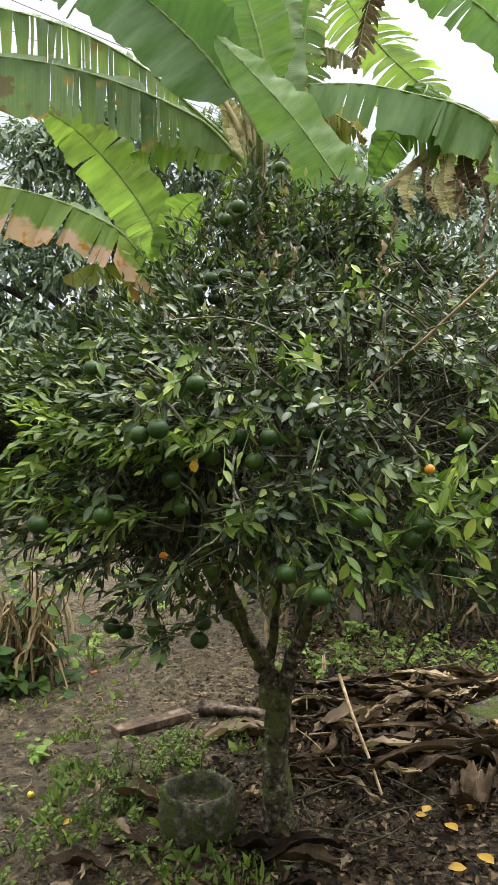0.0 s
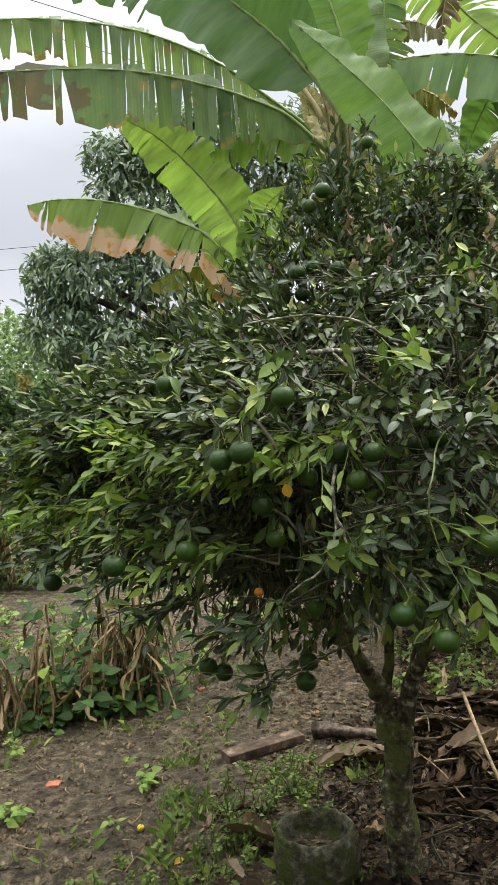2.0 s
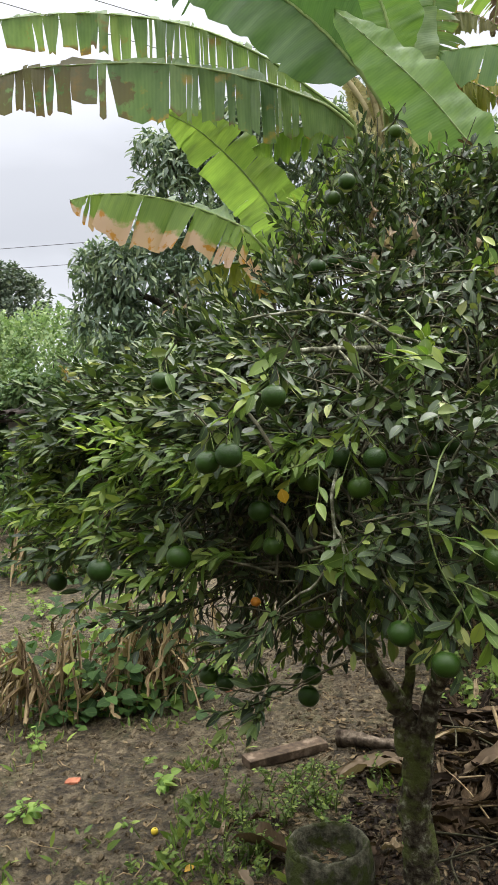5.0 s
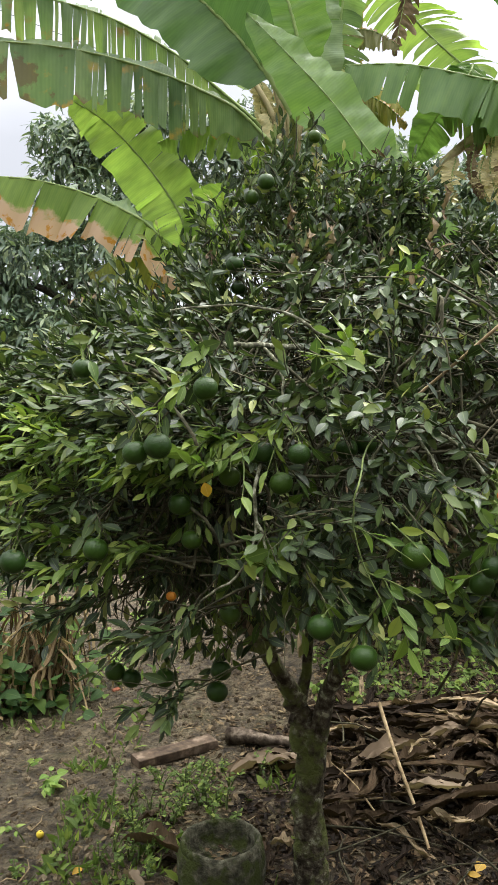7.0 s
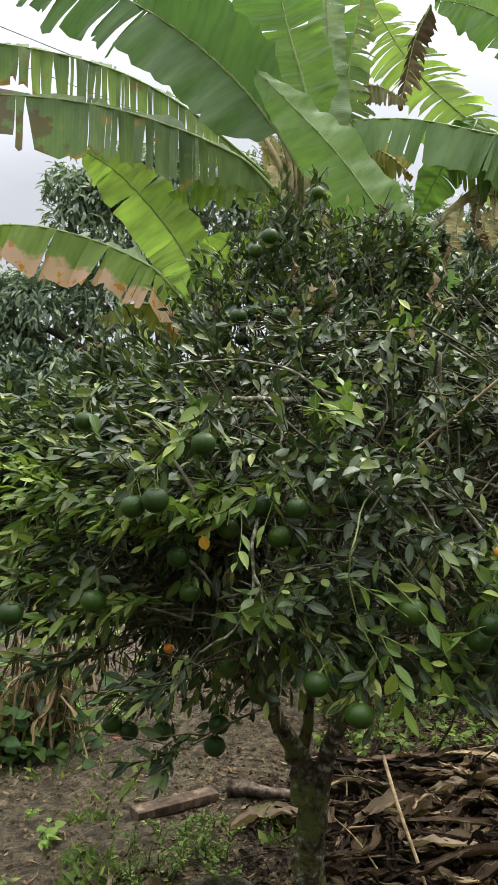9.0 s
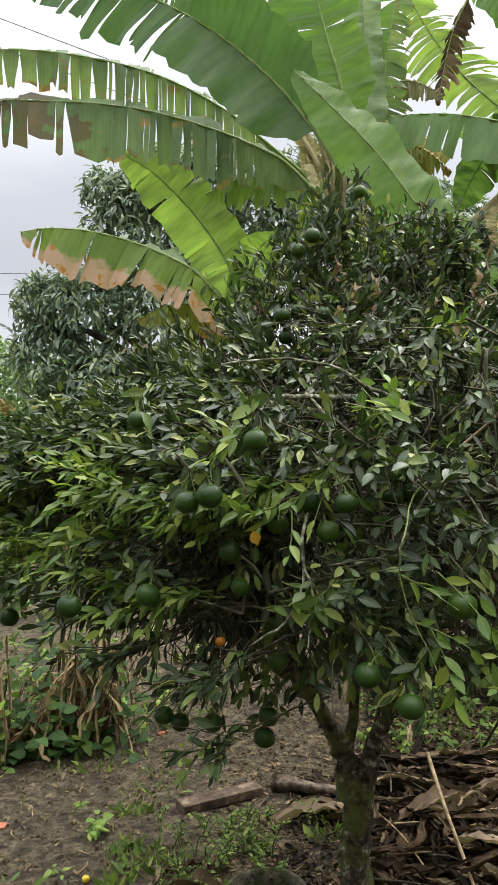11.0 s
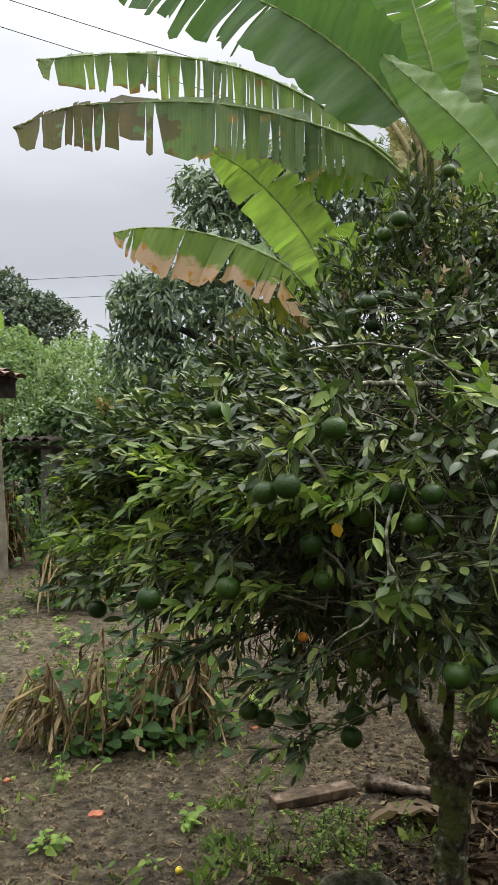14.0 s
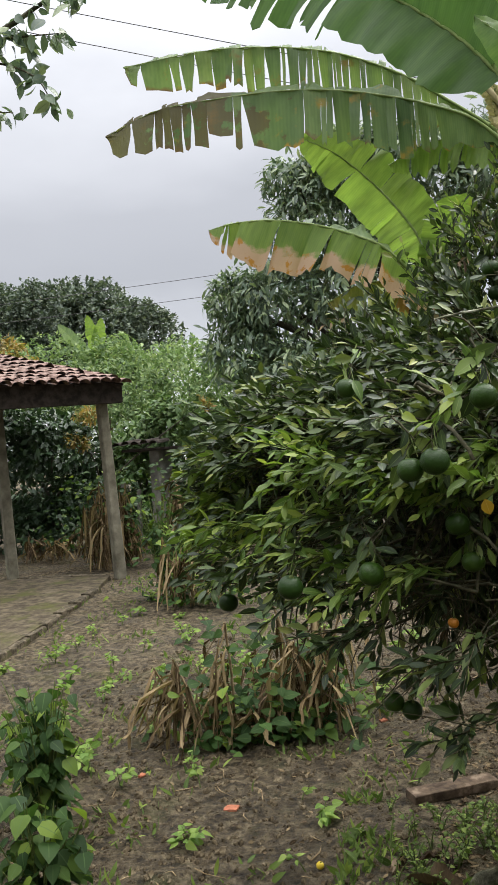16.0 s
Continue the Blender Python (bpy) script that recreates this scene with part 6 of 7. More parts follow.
def build_litter():
    r = rng(15)
    g = "dead banana leaves on the ground"
    # long dry leaves lying across the heap, then smaller scraps on top and around
    for k in range(225):
        big = k < 110
        x, y = (r.uniform(0.2, 1.3), r.uniform(3.62, 4.8)) if big else (r.uniform(0.1, 1.5), r.uniform(3.1, 4.9))
        if (x - 0.08) ** 2 + (y - 3.2) ** 2 < 0.02:
            continue
        a = r.normal(0.0, 0.75) if big else r.uniform(0, 6.3)
        L = r.uniform(0.3, 0.85) if big else r.uniform(0.08, 0.3)
        heap = step01((x - 0.15) / 0.3) * step01((y - 3.2) / 0.5) * step01((5.0 - y) / 0.5)
        z = ground_h(x, y) + 0.015 + 0.10 * r.random() * heap + (0.03 * heap if not big else 0)
        d = np.array((math.cos(a), math.sin(a), r.normal(0, 0.08 if big else 0.3)))
        side = np.array((-d[1], d[0], 0))
        c = np.array((x, y, z))
        b = crumpled([c - d * L / 2, c - d * L * 0.2 + side * r.normal(0, 0.03) + (0, 0, r.uniform(0, 0.04)), c + d * L * 0.2 + side * r.normal(0, 0.03) + (0, 0, r.uniform(0, 0.03)), c + d * L / 2 + (0, 0, r.uniform(-0.03, 0.05))],
                     r.uniform(0.010, 0.034) if big else r.uniform(0.007, 0.034), 100 + k, M_BANANA_DEAD, 0.55, 24 if big else 12, 9, 0.9)
        whole("dead_banana_leaf", b.mesh("dead_banana_leaf", M_HEAP), "long crumpled dry banana leaf on the heap" if big else "torn scrap of dry brown banana leaf", "dead leaf", g, at=tuple(c))
    for k, (x, y) in enumerate(((-0.12, 4.2), (0.05, 4.1), (0.0, 3.0), (0.22, 2.95), (-0.45, 3.0), (0.15, 4.0), (-0.5, 3.35), (-0.62, 2.85))):
        z = ground_h(x, y) + 0.02
        b = crumpled([(x - 0.12, y + 0.03, z), (x, y, z + 0.03), (x + 0.11, y - 0.02, z)], 0.045, 300 + k, M_BANANA_DEAD, 0.4, 12, 7, 0.8)
        whole("dead_banana_leaf", b.mesh("dead_banana_leaf", M_HEAP), "crumpled dry banana leaf on bare soil", "dead leaf", g, at=(x, y, z))
    for k in range(46):
        x, y = r.uniform(-0.75, 0.35), r.uniform(2.55, 3.6)
        if (x - BASIN[0]) ** 2 + (y - BASIN[1]) ** 2 < 0.04 or (x - 0.08) ** 2 + (y - 3.2) ** 2 < 0.015:
            continue
        a, L = r.uniform(0, 6.3), r.uniform(0.05, 0.16)
        q = np.array((x, y, ground_h(x, y) + 0.012))
        d = np.array((math.cos(a), math.sin(a), r.normal(0, 0.1))) * L / 2
        b = crumpled([q - d, q - d * 0.3 + (0, 0, 0.015), q + d * 0.4 + (0, 0, 0.012), q + d], r.uniform(0.008, 0.03), 1400 + k, M_BANANA_DEAD, 0.4, 10, 6, 0.8)
        whole("dead_banana_leaf", b.mesh("dead_banana_leaf", M_HEAP if k % 4 else M_PAPER), "small scrap of dry leaf on the soil", "dead leaf", g, at=tuple(q))
    c = (-0.14, 4.12, 0.15)
    b = crumpled([(-0.31, 4.03, 0.115), (-0.2, 4.1, 0.15), (-0.08, 4.16, 0.165), (0.03, 4.2, 0.14)], 0.05, 331, M_BANANA_DEAD, 0.35, 20, 9, 0.9)
    whole("dead_banana_leaf", b.mesh("dead_banana_leaf", M_PAPER), "crumpled beige banana leaf lying before the log", "dead leaf", g, at=c)
    for k, (x, y, a) in enumerate(((0.42, 4.05, 0.5), (0.62, 3.75, -0.2), (0.8, 4.25, 0.15))):
        z = ground_h(x, y) + 0.12
        d = np.array((math.cos(a), math.sin(a), 0.05)) * 0.17
        q = np.array((x, y, z))
        b = crumpled([q - d, q - d * 0.3 + (0, 0, 0.03), q + d * 0.4 + (0, 0, 0.02), q + d], 0.05, 340 + k, M_BANANA_DEAD, 0.4, 18, 9, 0.8)
        whole("dead_banana_leaf", b.mesh("dead_banana_leaf", M_PAPER), "broad beige dry banana leaf on the heap", "dead leaf", g, at=tuple(q))
    for k, (x, y, a, w) in enumerate(((0.92, 3.42, 1.2, 0.09), (0.78, 3.55, 0.3, 0.05), (1.02, 3.6, 2.0, 0.08), (0.2, 2.95, 0.2, 0.03))):
        d = np.array((math.cos(a), math.sin(a), 0.1)) * 0.17
        q = np.array((x, y, ground_h(x, y) + 0.06))
        b = crumpled([q - d, q - d * 0.3 + (0, 0, 0.05), q + d * 0.4 + (0, 0, 0.03), q + d - (0, 0, 0.03)], w, 380 + k, M_BANANA_DEAD, 0.14, 20, 9, 0.35)
        whole("dead_banana_leaf", b.mesh("dead_banana_leaf", M_HEAP), "broad folded brown banana leaf beside the heap", "dead leaf", g, at=tuple(q))
    # long dry stalk leaning over the heap
    b = Buf()
    b.tube(spline([(0.51, 3.36, 0.19), (0.48, 3.55, 0.25), (0.43, 3.85, 0.33), (0.39, 4.24, 0.40)], 14), np.linspace(0.006, 0.009, 14), 6)
    whole("dry_stick", b.mesh("dry_stick", M_STALK), "long pale dry stalk lying over dead leaves", "stick")
    # fine litter
    b = Buf()
    n = 6900
    x = np.concatenate([r.uniform(-0.6, 1.7, 6000), r.uniform(-3.2, -0.4, 900)])
    y = np.concatenate([r.uniform(2.5, 5.6, 6000), r.uniform(2.5, 7.0, 900)])
    o = np.array([(a, c, ground_h(a, c) + 0.006 + 0.02 * r.random() * (a > 0)) for a, c in zip(x, y)])
    ang = r.uniform(0, 6.3, n)
    d = np.stack([np.cos(ang), np.sin(ang), r.normal(0, 0.15, n)], 1)
    L = r.uniform(0.010, 0.042, n)
    leaves(b, o, d, np.array((0, 0, 1.0)) + r.normal(0, 0.35, (n, 3)), L, L * r.uniform(0.12, 0.32, n), OVAL, r.uniform(-0.2, 0.6, n), r.uniform(-0.2, 0.3, n))
    whole("leaf_litter", b.mesh("leaf_litter", M_DRY), "fine brown leaf litter scattered over the soil", "leaf litter", kind="stuff")
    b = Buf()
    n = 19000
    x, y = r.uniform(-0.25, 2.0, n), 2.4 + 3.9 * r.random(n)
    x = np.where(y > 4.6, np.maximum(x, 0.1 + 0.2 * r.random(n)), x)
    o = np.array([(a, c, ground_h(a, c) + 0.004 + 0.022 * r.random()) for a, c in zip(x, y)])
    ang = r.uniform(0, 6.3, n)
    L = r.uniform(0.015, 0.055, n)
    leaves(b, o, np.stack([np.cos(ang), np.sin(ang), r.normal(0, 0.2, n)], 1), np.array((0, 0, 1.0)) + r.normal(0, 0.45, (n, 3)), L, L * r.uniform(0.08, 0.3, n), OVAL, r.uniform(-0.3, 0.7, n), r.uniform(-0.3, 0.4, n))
    whole("rotting_litter", b.mesh("rotting_litter", M_DARK_LITTER), "dark brown leaf litter round the trunk", "leaf litter", kind="stuff")
    for k in range(26):
        x, y = r.uniform(0.2, 1.4), r.uniform(2.8, 4.8)
        a, L = r.normal(0.3, 0.8), r.uniform(0.2, 0.5)
        z = ground_h(x, y) + 0.06 + 0.06 * r.random()
        b = Buf()
        d = np.array((math.cos(a), math.sin(a), r.normal(0, 0.1))) * L / 2
        c = np.array((x, y, z))
        b.tube(spline([c - d, c + r.normal(0, 0.02, 3), c + d], 8), np.linspace(0.005, 0.002, 8), 5)
        whole("dry_stick", b.mesh("dry_stick", M_STALK if y > 3.6 and k % 2 else M_TWIG), "thin dry leaf rib on the heap", "stick", "dry sticks on the heap")
    ob = new("stone_slab", block("stone_slab", (0.34, 0.40, 0.05), M_CONCRETE, 0.01, 77))
    ob.matrix_world = pose(1.16, 4.0, 0.2, 14, -12, 20)
    tagged(ob, "mossy broken concrete slab leaning on the heap", "slab")
    # twigs on the ground
    b = Buf()
    for k in range(140):
        x, y = r.uniform(-2.8, 1.4), r.uniform(2.6, 6.0)
        a, L = r.uniform(0, 6.3), r.uniform(0.05, 0.2)
        z = ground_h(x, y) + 0.006
        b.tube([(x, y, z), (x + math.cos(a) * L / 2, y + math.sin(a) * L / 2, z + 0.008), (x + math.cos(a + 0.3) * L, y + math.sin(a + 0.3) * L, z)], [0.003, 0.003, 0.001], 4, False)
    whole("fallen_twigs", b.mesh("fallen_twigs", M_STALK), "short dry twigs strewn over the soil", "twigs", kind="stuff")
    for k, (x, y, s) in enumerate(((0.80, 3.28, 0.05), (0.76, 3.09, 0.045), (0.69, 3.3, 0.04), (0.68, 2.86, 0.04), (0.84, 2.88, 0.05), (0.88, 2.8, 0.04), (0.62, 3.22, 0.03), (-0.2, 2.8, 0.03), (-0.75, 3.25, 0.03))):
        b = Buf()
        z = ground_h(x, y) + 0.05 if x > 0 else ground_h(x, y) + 0.012
        leaves(b, [(x, y, z)], [(math.cos(k * 2.1), math.sin(k * 2.1), 0.1)], [(0.1, -0.3, 1)], s * 1.6, s * 0.5, OVAL, 0.25, 0.15)
        whole("yellow_leaf", b.mesh("yellow_leaf", M_YELLOW), "fallen bright yellow leaf on the litter", "leaf", "fallen yellow leaves", at=(x, y, z))



build_litter()


def build_clods():
    """Crumbs and lumps of soil, small stones."""
    r = rng(23)
    n = 26000
    x = r.uniform(-3.6, 0.6, n)
    y = 2.4 + 5.0 * r.random(n) ** 1.5
    size = 0.003 + 0.021 * r.random(n) ** 5
    g = (1 + 5 ** 0.5) / 2
    ball = norm(np.array([(-1, g, 0), (1, g, 0), (-1, -g, 0), (1, -g, 0), (0, -1, g), (0, 1, g), (0, -1, -g), (0, 1, -g), (g, 0, -1), (g, 0, 1), (-g, 0, -1), (-g, 0, 1)]))
    quads = np.array([(0, 11, 5, 1), (0, 7, 10, 11), (0, 1, 8, 7), (3, 4, 2, 6), (3, 9, 5, 4), (3, 6, 8, 9), (1, 5, 9, 8), (4, 5, 11, 2), (2, 11, 10, 6), (6, 10, 7, 8)])
    where = np.array([(a, c, ground_h(a, c)) for a, c in zip(x, y)])
    v = ball[None] * r.uniform(0.55, 1.25, (n, 12, 1)) * (size[:, None] * r.uniform(0.7, 1.3, (n, 3)))[:, None, :] * np.array((1, 1, 0.75)) + where[:, None, :]
    b = Buf()
    b.add(v.reshape(-1, 3), (quads[None] + (np.arange(n) * 12)[:, None, None]).reshape(-1, 4))
    whole("soil_clods", b.mesh("soil_clods", M_CLOD, False), "crumbs and clods of brown soil", "soil clods", kind="stuff")


build_clods()
for k, (x, y, s) in enumerate(((-1.65, 4.07, 0.045), (-1.2, 5.4, 0.03), (-2.3, 4.3, 0.025), (-0.35, 3.3, 0.03))):
    ob = new("clay_shard", block("clay_shard", (s * 1.6, s, 0.014), M_RED, 0.004, 60 + k))
    ob.matrix_world = pose(x, y, ground_h(x, y), 8, -6, 40 * k)
    tagged(ob, "broken red clay shard lying on soil", "shard", "clay shards")


def leaf_plant(name, label, category, x, y, h, n, size, material, seed, group="", tmpl=HEART, ratio=0.4, spread=0.5, stem=M_TWIG_GREEN):
    r = rng(seed)
    z = ground_h(x, y)
    t = thing(name, label, category, (x, y, z), group)
    b, lb = Buf(), Buf()
    stems = max(1, n // 7)
    for s in range(stems):
        a = r.uniform(0, 6.3)
        tip = np.array((x + math.cos(a) * h * spread * r.uniform(0.2, 1), y + math.sin(a) * h * spread * r.uniform(0.2, 1), z + h * r.uniform(0.6, 1.0)))
        p = spline([(x, y, z - 0.01), ((x + tip[0]) / 2 - 0.1 * (tip[0] - x), (y + tip[1]) / 2, z + (tip[2] - z) * 0.6), tip], 8)
        b.tube(p, np.linspace(0.0035, 0.0015, 8) * (1 + h), 4, False)
        k = max(3, n // stems)
        f = r.uniform(0.15 if h > 0.4 else 0.35, 1.0, k)
        o = np.stack([np.interp(f, np.linspace(0, 1, 8), p[:, c]) for c in range(3)], 1) + r.normal(0, 0.35 * size, (k, 3)) * (h > 0.4)
        an = r.uniform(0, 6.3, k)
        d = np.stack([np.cos(an), np.sin(an), r.normal(0.05, 0.25, k)], 1)
        o = o + d * size * 0.35
        L = size * r.uniform(0.6, 1.2, k)
        face = np.array((0, -0.3, 1.0)) + r.normal(0, 0.45, (k, 3))
        if h > 0.4:
            face = np.stack([np.cos(an), np.sin(an), np.full(k, 0.8)], 1) + r.normal(0, 0.25, (k, 3))
            d[:, 2] -= 0.65
        leaves(lb, o, d, face, L, L * ratio, tmpl, 0.12, r.uniform(0.1, 0.35, k))
    tagged(part("stem_growth", b.mesh("stem_growth", stem), t), kind="stuff")
    tagged(part("leaves", lb.mesh("leaves", material), t), kind="stuff")
    return t


sr = rng(44)
for k in range(110):
    row = k % 8
    x = -1.3 - 0.48 * row + sr.normal(0, 0.16)
    y = 3.5 + 0.42 * (k // 8) + 0.25 * row + sr.normal(0, 0.18)
    if (x > -2.2 and 4.5 < y < 5.4) or y > 9.5 or x < -5.0:
        continue
    leaf_plant("bean_seedling", "small bean seedling growing in bare soil", "seedling", x, y, sr.uniform(0.05, 0.19), int(sr.integers(7, 34)), sr.uniform(0.03, 0.062), M_SEEDLING, 500 + k, "bean seedlings in the soil", HEART, 0.34, 0.9)
gb = Buf()
for n_, x0, x1, y0, y1 in ((2600, -1.1, 0.1, 2.6, 4.2), (900, 0.1, 1.6, 4.6, 6.0), (2400, -3.6, -0.8, 3.0, 6.5), (2400, -6.0, -2.0, 6.0, 10.5)):
    gx, gy = sr.uniform(x0, x1, n_), sr.uniform(y0, y1, n_)
    keep = np.array([noise.noise(Vector((a * 2.6, c * 2.6, 0))) > 0.08 for a, c in zip(gx, gy)])
    gx, gy = gx[keep], gy[keep]
    o = np.array([(a, c, ground_h(a, c) - 0.004) for a, c in zip(gx, gy)])
    m_ = len(o)
    an = sr.uniform(0, 6.3, m_)
    L = sr.uniform(0.025, 0.085, m_)
    leaves(gb, o, np.stack([0.6 * np.cos(an), 0.6 * np.sin(an), sr.uniform(0.3, 1.0, m_)], 1), sr.normal(0, 1, (m_, 3)), L, L * sr.uniform(0.06, 0.22, m_), SLIM, 0.2, sr.uniform(0.1, 0.5, m_))
whole("grass", gb.mesh("grass", M_WEED), "short grass and tiny weeds on the soil", "grass", kind="stuff")
for k in range(100):
    x, y = (sr.normal(-0.48, 0.15), sr.uniform(3.25, 4.1)) if k < 52 else (sr.uniform(-1.15, 0.0), sr.uniform(2.6, 3.3))
    if (x - BASIN[0]) ** 2 + (y - BASIN[1]) ** 2 < 0.045:
        continue
    leaf_plant("weed", "low green weed growing between plank and basin", "weed", x, y, sr.uniform(0.05, 0.13), int(sr.integers(12, 34)), sr.uniform(0.012, 0.026), M_WEED, 600 + k, "weeds by the plank", HEART, 0.33, 0.8)
for k in range(54):
    x, y = sr.uniform(0.1, 1.7), sr.uniform(4.8, 6.1)
    leaf_plant("weed", "low green weed growing before the thicket", "weed", x, y, sr.uniform(0.06, 0.2), int(sr.integers(8, 20)), sr.uniform(0.03, 0.05), M_WEED, 700 + k, "weeds before the thicket", HEART, 0.36, 0.8)
# tall bean vines
for k, (x, y, h) in enumerate(((-2.35, 3.55, 0.75), (-1.78, 2.78, 0.62), (-2.55, 3.75, 0.6), (-4.62, 8.75, 1.25), (-4.38, 8.75, 0.8))):
    leaf_plant("bean_vine", "tall bean vine with broad green leaves", "bean plant", x, y, h, 230, 0.085, M_BEAN, 800 + k, "tall bean vines", HEART, 0.42, 0.3)


def corn_clump(x, y, h, n, seed, vines=30, lean=(0.0, 0.0), broad=1.0, wide=1.0):
    r = rng(seed)
    z = ground_h(x, y)
    t = thing("corn_stubble", "dry corn stalks overgrown with green vine", "dry stalks", (x, y, z), "dry corn clumps in the yard")
    for k in range(n):
        b = Buf()
        a, q = r.uniform(0, 6.3), 0.13 * wide * r.random() ** 0.5
        p0 = np.array((x + q * math.cos(a), y + q * math.sin(a), z - 0.02))
        hh = h * r.uniform(0.45, 1.0)
        p1 = p0 + np.array((math.cos(a) * 0.08 + lean[0] * hh + r.normal(0, 0.09), math.sin(a) * 0.08 + lean[1] * hh, hh))
        b.tube(spline([p0, (p0 + p1) / 2 + r.normal(0, 0.015, 3), p1], 8), np.linspace(0.010, 0.007, 8), 6)
        part("stalk", b.mesh("stalk", M_STALK), t)
        for j in range(10):
            s = p0 + (p1 - p0) * r.uniform(0.6, 1.0)
            a2 = r.uniform(0, 6.3)
            out = np.array((math.cos(a2) + 4 * lean[0], math.sin(a2) + 4 * lean[1], 0))
            drop = s[2] - z
            reach = r.uniform(0.03, 0.25) * wide ** 0.5
            e = s + out * reach + np.array((0, 0, -drop * r.uniform(0.6, 1.05)))
            e[2] = max(e[2], z + 0.012)
            mid = s + out * reach * r.uniform(0.35, 0.7) + np.array((0, 0, -drop * r.uniform(0.05, 0.4)))
            c = crumpled([s, mid, (mid + e) / 2 + r.normal(0, 0.02, 3), e], r.uniform(0.005, 0.021) * broad, int(seed * 1000 + k * 10 + j), M_DRY, 0.3, 10, 4, 0.9)
            ob = part("dry_leaf", c.mesh("dry_leaf", M_STRAW), t)
    b = Buf()
    o = np.stack([x + r.normal(0, 0.19 * wide, vines), y + r.normal(0, 0.15, vines), z + h * (0.85 * r.random(vines) ** 2.4 if wide < 1.9 else 1.05 * r.random(vines) ** 0.8) + 0.05], 1)
    an = r.uniform(0, 6.3, vines)
    L = r.uniform(0.05, 0.105, vines)
    leaves(b, o, np.stack([np.cos(an), np.sin(an), r.normal(-0.1, 0.3, vines)], 1), np.array((0, -0.5, 1.0)) + r.normal(0, 0.3, (vines, 3)), L, L * 0.42, HEART, 0.15, 0.25)
    tagged(part("vine_leaves", b.mesh("vine_leaves", M_BEAN), t), kind="stuff")


corn_clump(-2.1, 4.9, 0.9, 9, 1, 130, (-0.16, -0.1))
corn_clump(-1.62, 5.15, 0.85, 12, 2, 230)
corn_clump(-1.9, 5.05, 0.4, 5, 3, 170)
corn_clump(-1.95, 5.5, 0.5, 4, 8, 120)
corn_clump(-4.0, 8.4, 0.95, 8, 4, 320, (0, 0), 1.0, 1.6)
corn_clump(-6.75, 10.95, 1.4, 20, 5, 480, (0, 0), 1.5, 2.2)
corn_clump(-5.6, 11.4, 1.5, 18, 6, 380, (0, 0), 1.7, 2.0)
corn_clump(-7.4, 12.0, 0.7, 10, 7, 50, (0, 0), 2.0, 3.0)
corn_clump(-8.4, 11.6, 0.5, 6, 9, 60, (0, 0), 2.0, 3.0)



def build_thicket():
    r = rng(77)
    t = thing("thicket", "dark thicket of brush and dry stalks", "thicket", (1.5, 6.6, ground_h(1.5, 6.6)))
    b = Buf()
    for k in range(150):
        x, y = r.uniform(-0.1, 3.6), r.uniform(5.9, 7.4)
        z = ground_h(x, y)
        h = r.uniform(0.6, 2.4)
        p1 = np.array((x + r.normal(0, 0.4), y + r.normal(0, 0.2), z + h))
        b.tube(spline([(x, y, z - 0.02), (np.array((x, y, z)) + p1) / 2 + r.normal(0, 0.05, 3), p1], 6), np.linspace(0.011, 0.004, 6), 4, False)
    tagged(part("brushwood", b.mesh("brushwood", M_TWIG), t), kind="stuff")
    b = Buf()
    n = 15000
    o = np.stack([r.uniform(-0.1, 3.8, n), r.uniform(5.9, 7.5, n), 0.15 + 2.7 * r.random(n)], 1)
    d = norm(r.normal(0, 1, (n, 3)) + (0, -0.2, -0.5))
    L = r.uniform(0.03, 0.085, n)
    leaves(b, o, d, np.array((0, -0.5, 1.0)) + r.normal(0, 0.4, (n, 3)), L, L * 0.25, OVAL, 0.2, 0.2)
    tagged(part("brush_leaves", b.mesh("brush_leaves", M_BRUSH), t), kind="stuff")
    b = Buf()
    n = 5000
    o = np.stack([r.uniform(-0.1, 3.8, n), r.uniform(5.6, 7.2, n), 0.1 + 2.3 * r.random(n)], 1)
    d = norm(r.normal(0, 0.5, (n, 3)) + (0, 0, -1))
    L = r.uniform(0.06, 0.22, n)
    leaves(b, o, d, np.array((0, -1, 0.2)) + r.normal(0, 0.5, (n, 3)), L, L * 0.08, LANCE, 0.4, 0.3)
    tagged(part("dry_leaves", b.mesh("dry_leaves", M_DRY), t), kind="stuff")
    b = Buf()
    b.tube(spline([(0.63, 6.1, 0.1), (0.62, 6.08, 0.7), (0.66, 6.1, 1.6)], 10), np.linspace(0.05, 0.035, 10), 9)
    whole("young_tree_trunk", b.mesh("young_tree_trunk", M_POST), "slender pale grey trunk before the thicket", "trunk")


build_thicket()


for k, (x, y, z, L, W) in enumerate(((0.15, 2.74, 2.30, 0.11, 0.022), (0.04, 2.78, 2.36, 0.06, 0.014), (0.09, 2.6, 2.25, 0.05, 0.014), (0.45, 2.88, 2.34, 0.09, 0.016), (0.05, 2.58, 2.19, 0.05, 0.012), (0.32, 2.86, 2.26, 0.07, 0.015), (0.5, 2.95, 2.46, 0.1, 0.014), (0.74, 3.0, 2.58, 0.13, 0.015), (0.36, 1.95, 1.57, 0.05, 0.009), (0.6, 2.5, 2.1, 0.08, 0.012))):
    b = crumpled([(x, y, z), (x + 0.01, y - 0.01, z - L * 0.35), (x - 0.008, y, z - L * 0.7), (x + 0.006 * (k % 3), y - 0.005, z - L)], W, 920 + k, M_PAPER, 0.35, 12, 5, 0.8)
    whole("dead_leaf", b.mesh("dead_leaf", M_PAPER), "pale withered leaf caught in the crown", "leaf", "dead leaves caught in the tree", at=(x, y, z))


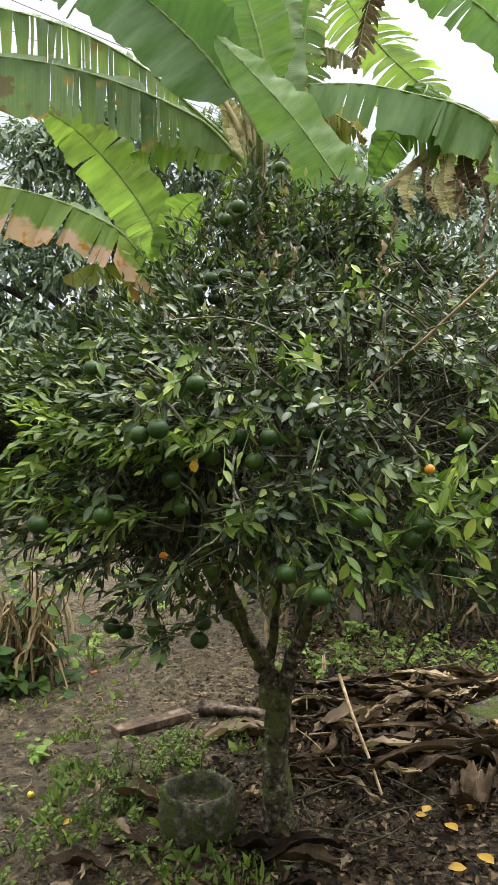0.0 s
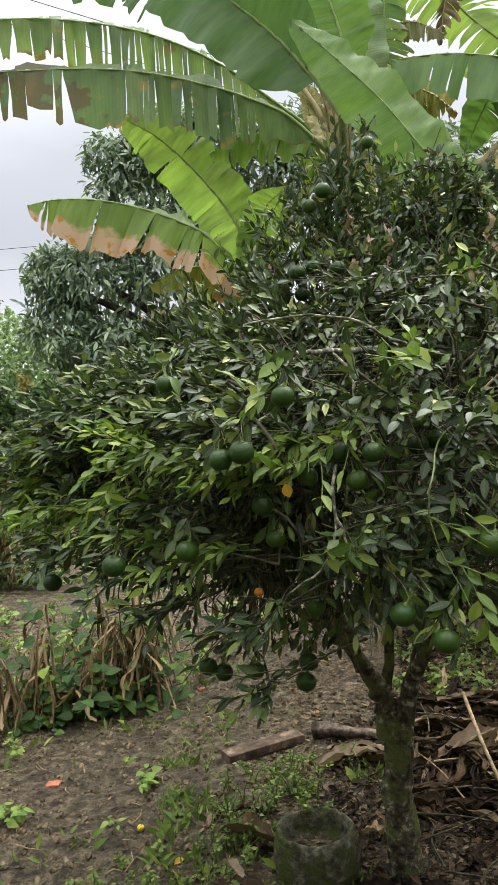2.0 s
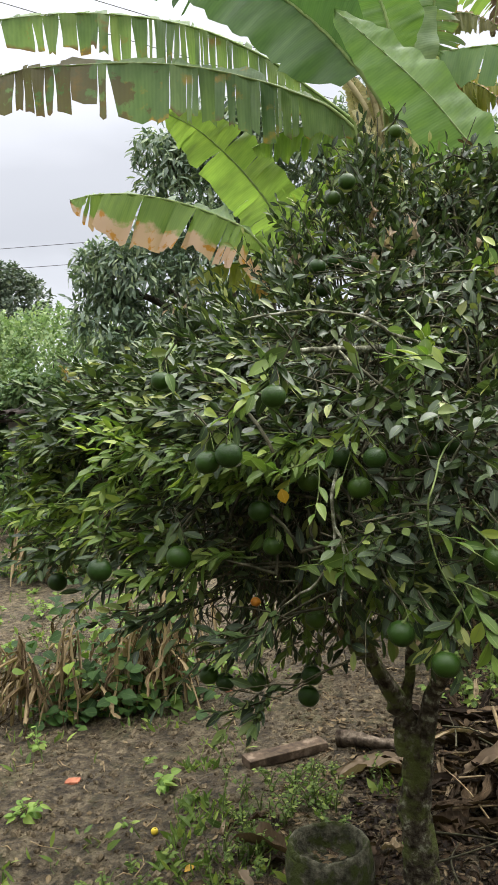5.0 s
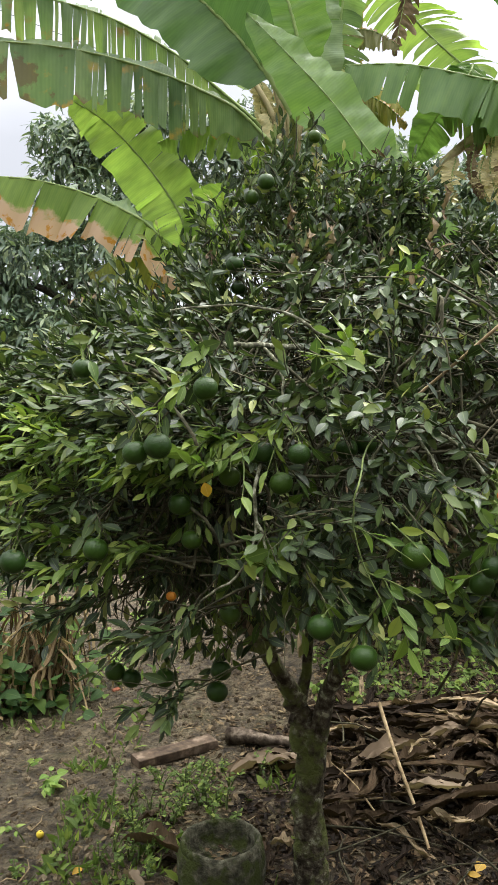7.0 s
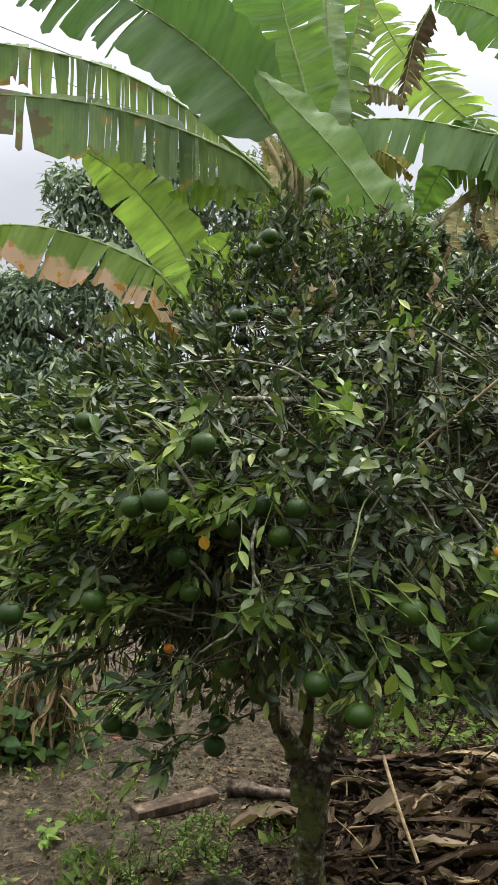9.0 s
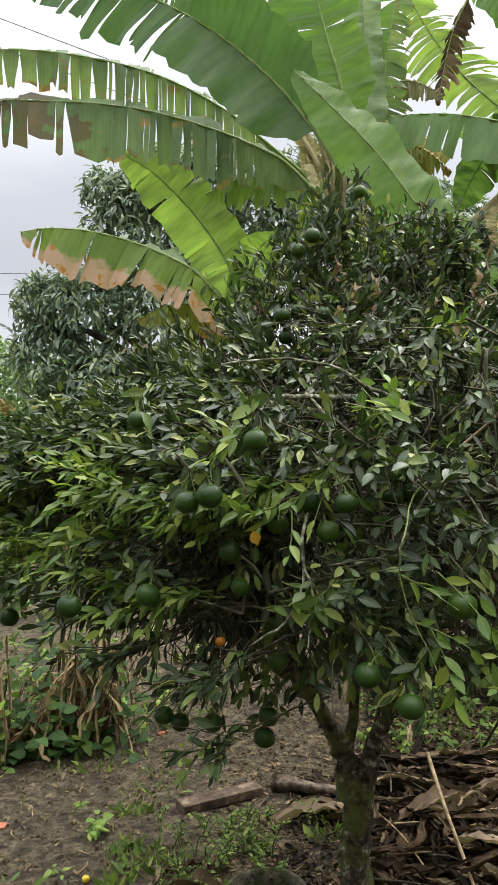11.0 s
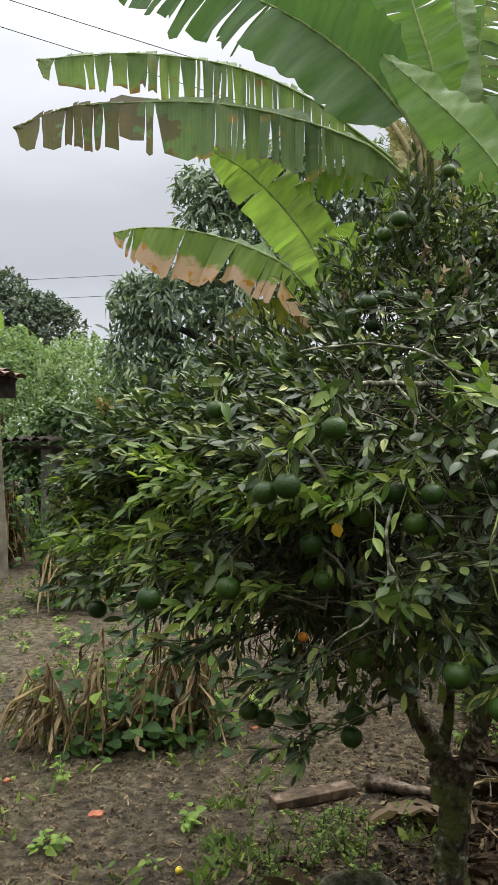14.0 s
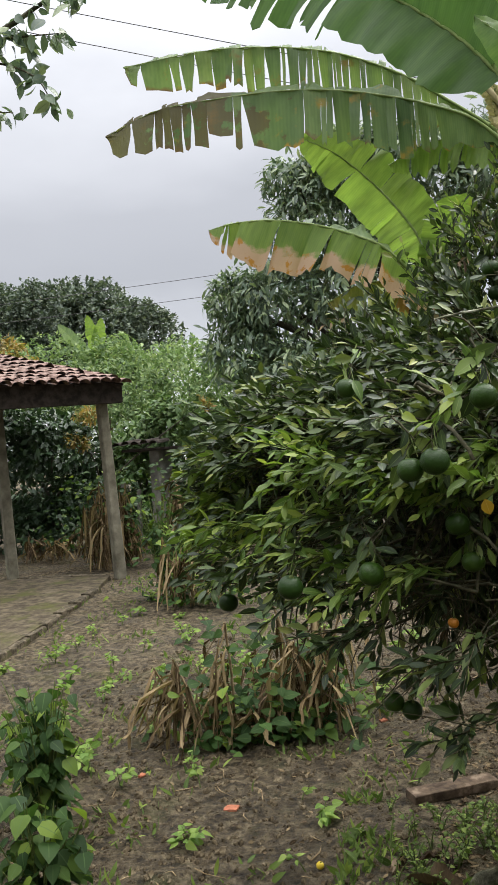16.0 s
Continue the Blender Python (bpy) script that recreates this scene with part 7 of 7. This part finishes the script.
def build_overhang():
    """Neighbouring tree beside the path, one branch of which hangs into the sky."""
    r = rng(91)
    # unseen trunk and crown, added to carry the branch and block side sky light
    t = leafy_tree("neighbour_tree", "tree with a leafy branch reaching over the yard", "tree", (-5.4, 1.0, 0.0), 2.6, 0.14,
                   [(-5.4, 1.0, 4.6, 1.5, 1.5, 1.3), (-4.4, 0.2, 4.2, 1.2, 1.2, 1.0)], 5000, 0.09, 0.25, M_MANGO, 92, 0.5)
    lb = Buf()
    for pts in ([(-5.3, 1.2, 2.6), (-3.6, 2.4, 3.5), (-2.6, 2.9, 3.52), (-2.0, 3.0, 3.44), (-1.65, 3.02, 3.52), (-1.52, 3.0, 3.46)],
                [(-2.6, 2.9, 3.5), (-2.0, 3.0, 3.36), (-1.75, 3.0, 3.24), (-1.66, 3.0, 3.1)],
                [(-2.6, 2.9, 3.5), (-2.1, 3.0, 3.2), (-1.85, 3.0, 3.12)],
                [(-2.0, 3.0, 3.44), (-1.8, 3.0, 3.40), (-1.6, 3.0, 3.36)]):
        b = Buf()
        p = spline(pts, 20)
        b.tube(p, np.linspace(0.028 if pts[0][0] < -5 else 0.006, 0.0018, 20), 6)
        part("branch", b.mesh("branch", M_TWIG), t)
        k = 40
        f = r.uniform(0.45 if pts[0][0] < -5 else 0.3, 1, k)
        o = np.stack([np.interp(f, np.linspace(0, 1, 20), p[:, c]) for c in range(3)], 1) + r.normal(0, 0.02, (k, 3))
        d = norm(r.normal(0, 0.55, (k, 3)) + (0.25, 0, -0.7))
        L = r.uniform(0.045, 0.09, k)
        leaves(lb, o, d, r.normal(0, 1, (k, 3)), L, L * 0.24, OVAL, 0.25, 0.25)
    tagged(part("branch_leaves", lb.mesh("branch_leaves", M_MANGO), t), kind="stuff")


build_overhang()
for a, c in (((-28.2, 6.0, 16.65), (18.6, 42.0, 9.5)), ((-28.3, 2.0, 14.9), (8.0, 42.0, 12.75)), ((-45, 30.0, 10.05), (18, 30.0, 8.6)), ((-45, 30.0, 9.1), (18, 30.0, 7.9))):
    b = Buf()
    a, c = np.array(a, dtype=float), np.array(c, dtype=float)
    b.tube(spline([a, (a + c) / 2 - (0, 0, 0.25), c], 24), 0.012, 5)
    whole("power_line", b.mesh("power_line", M_CABLE), "thin dark overhead cable against the sky", "cable", "overhead cables")
for x, y, h in ((-28.2, 6.0, 17.0), (18.6, 42.0, 10.0), (-28.3, 2.0, 15.2), (8.0, 42.0, 13.0), (-45, 30, 10.4), (18, 30, 9.0)):
    b = Buf()
    b.tube([(x, y, -0.3), (x, y, h * 0.5), (x, y, h)], [0.15, 0.13, 0.1], 8)
    whole("utility_pole", b.mesh("utility_pole", M_POST), "tall grey pole carrying overhead cable", "pole", "utility poles", at=(x, y, 0))
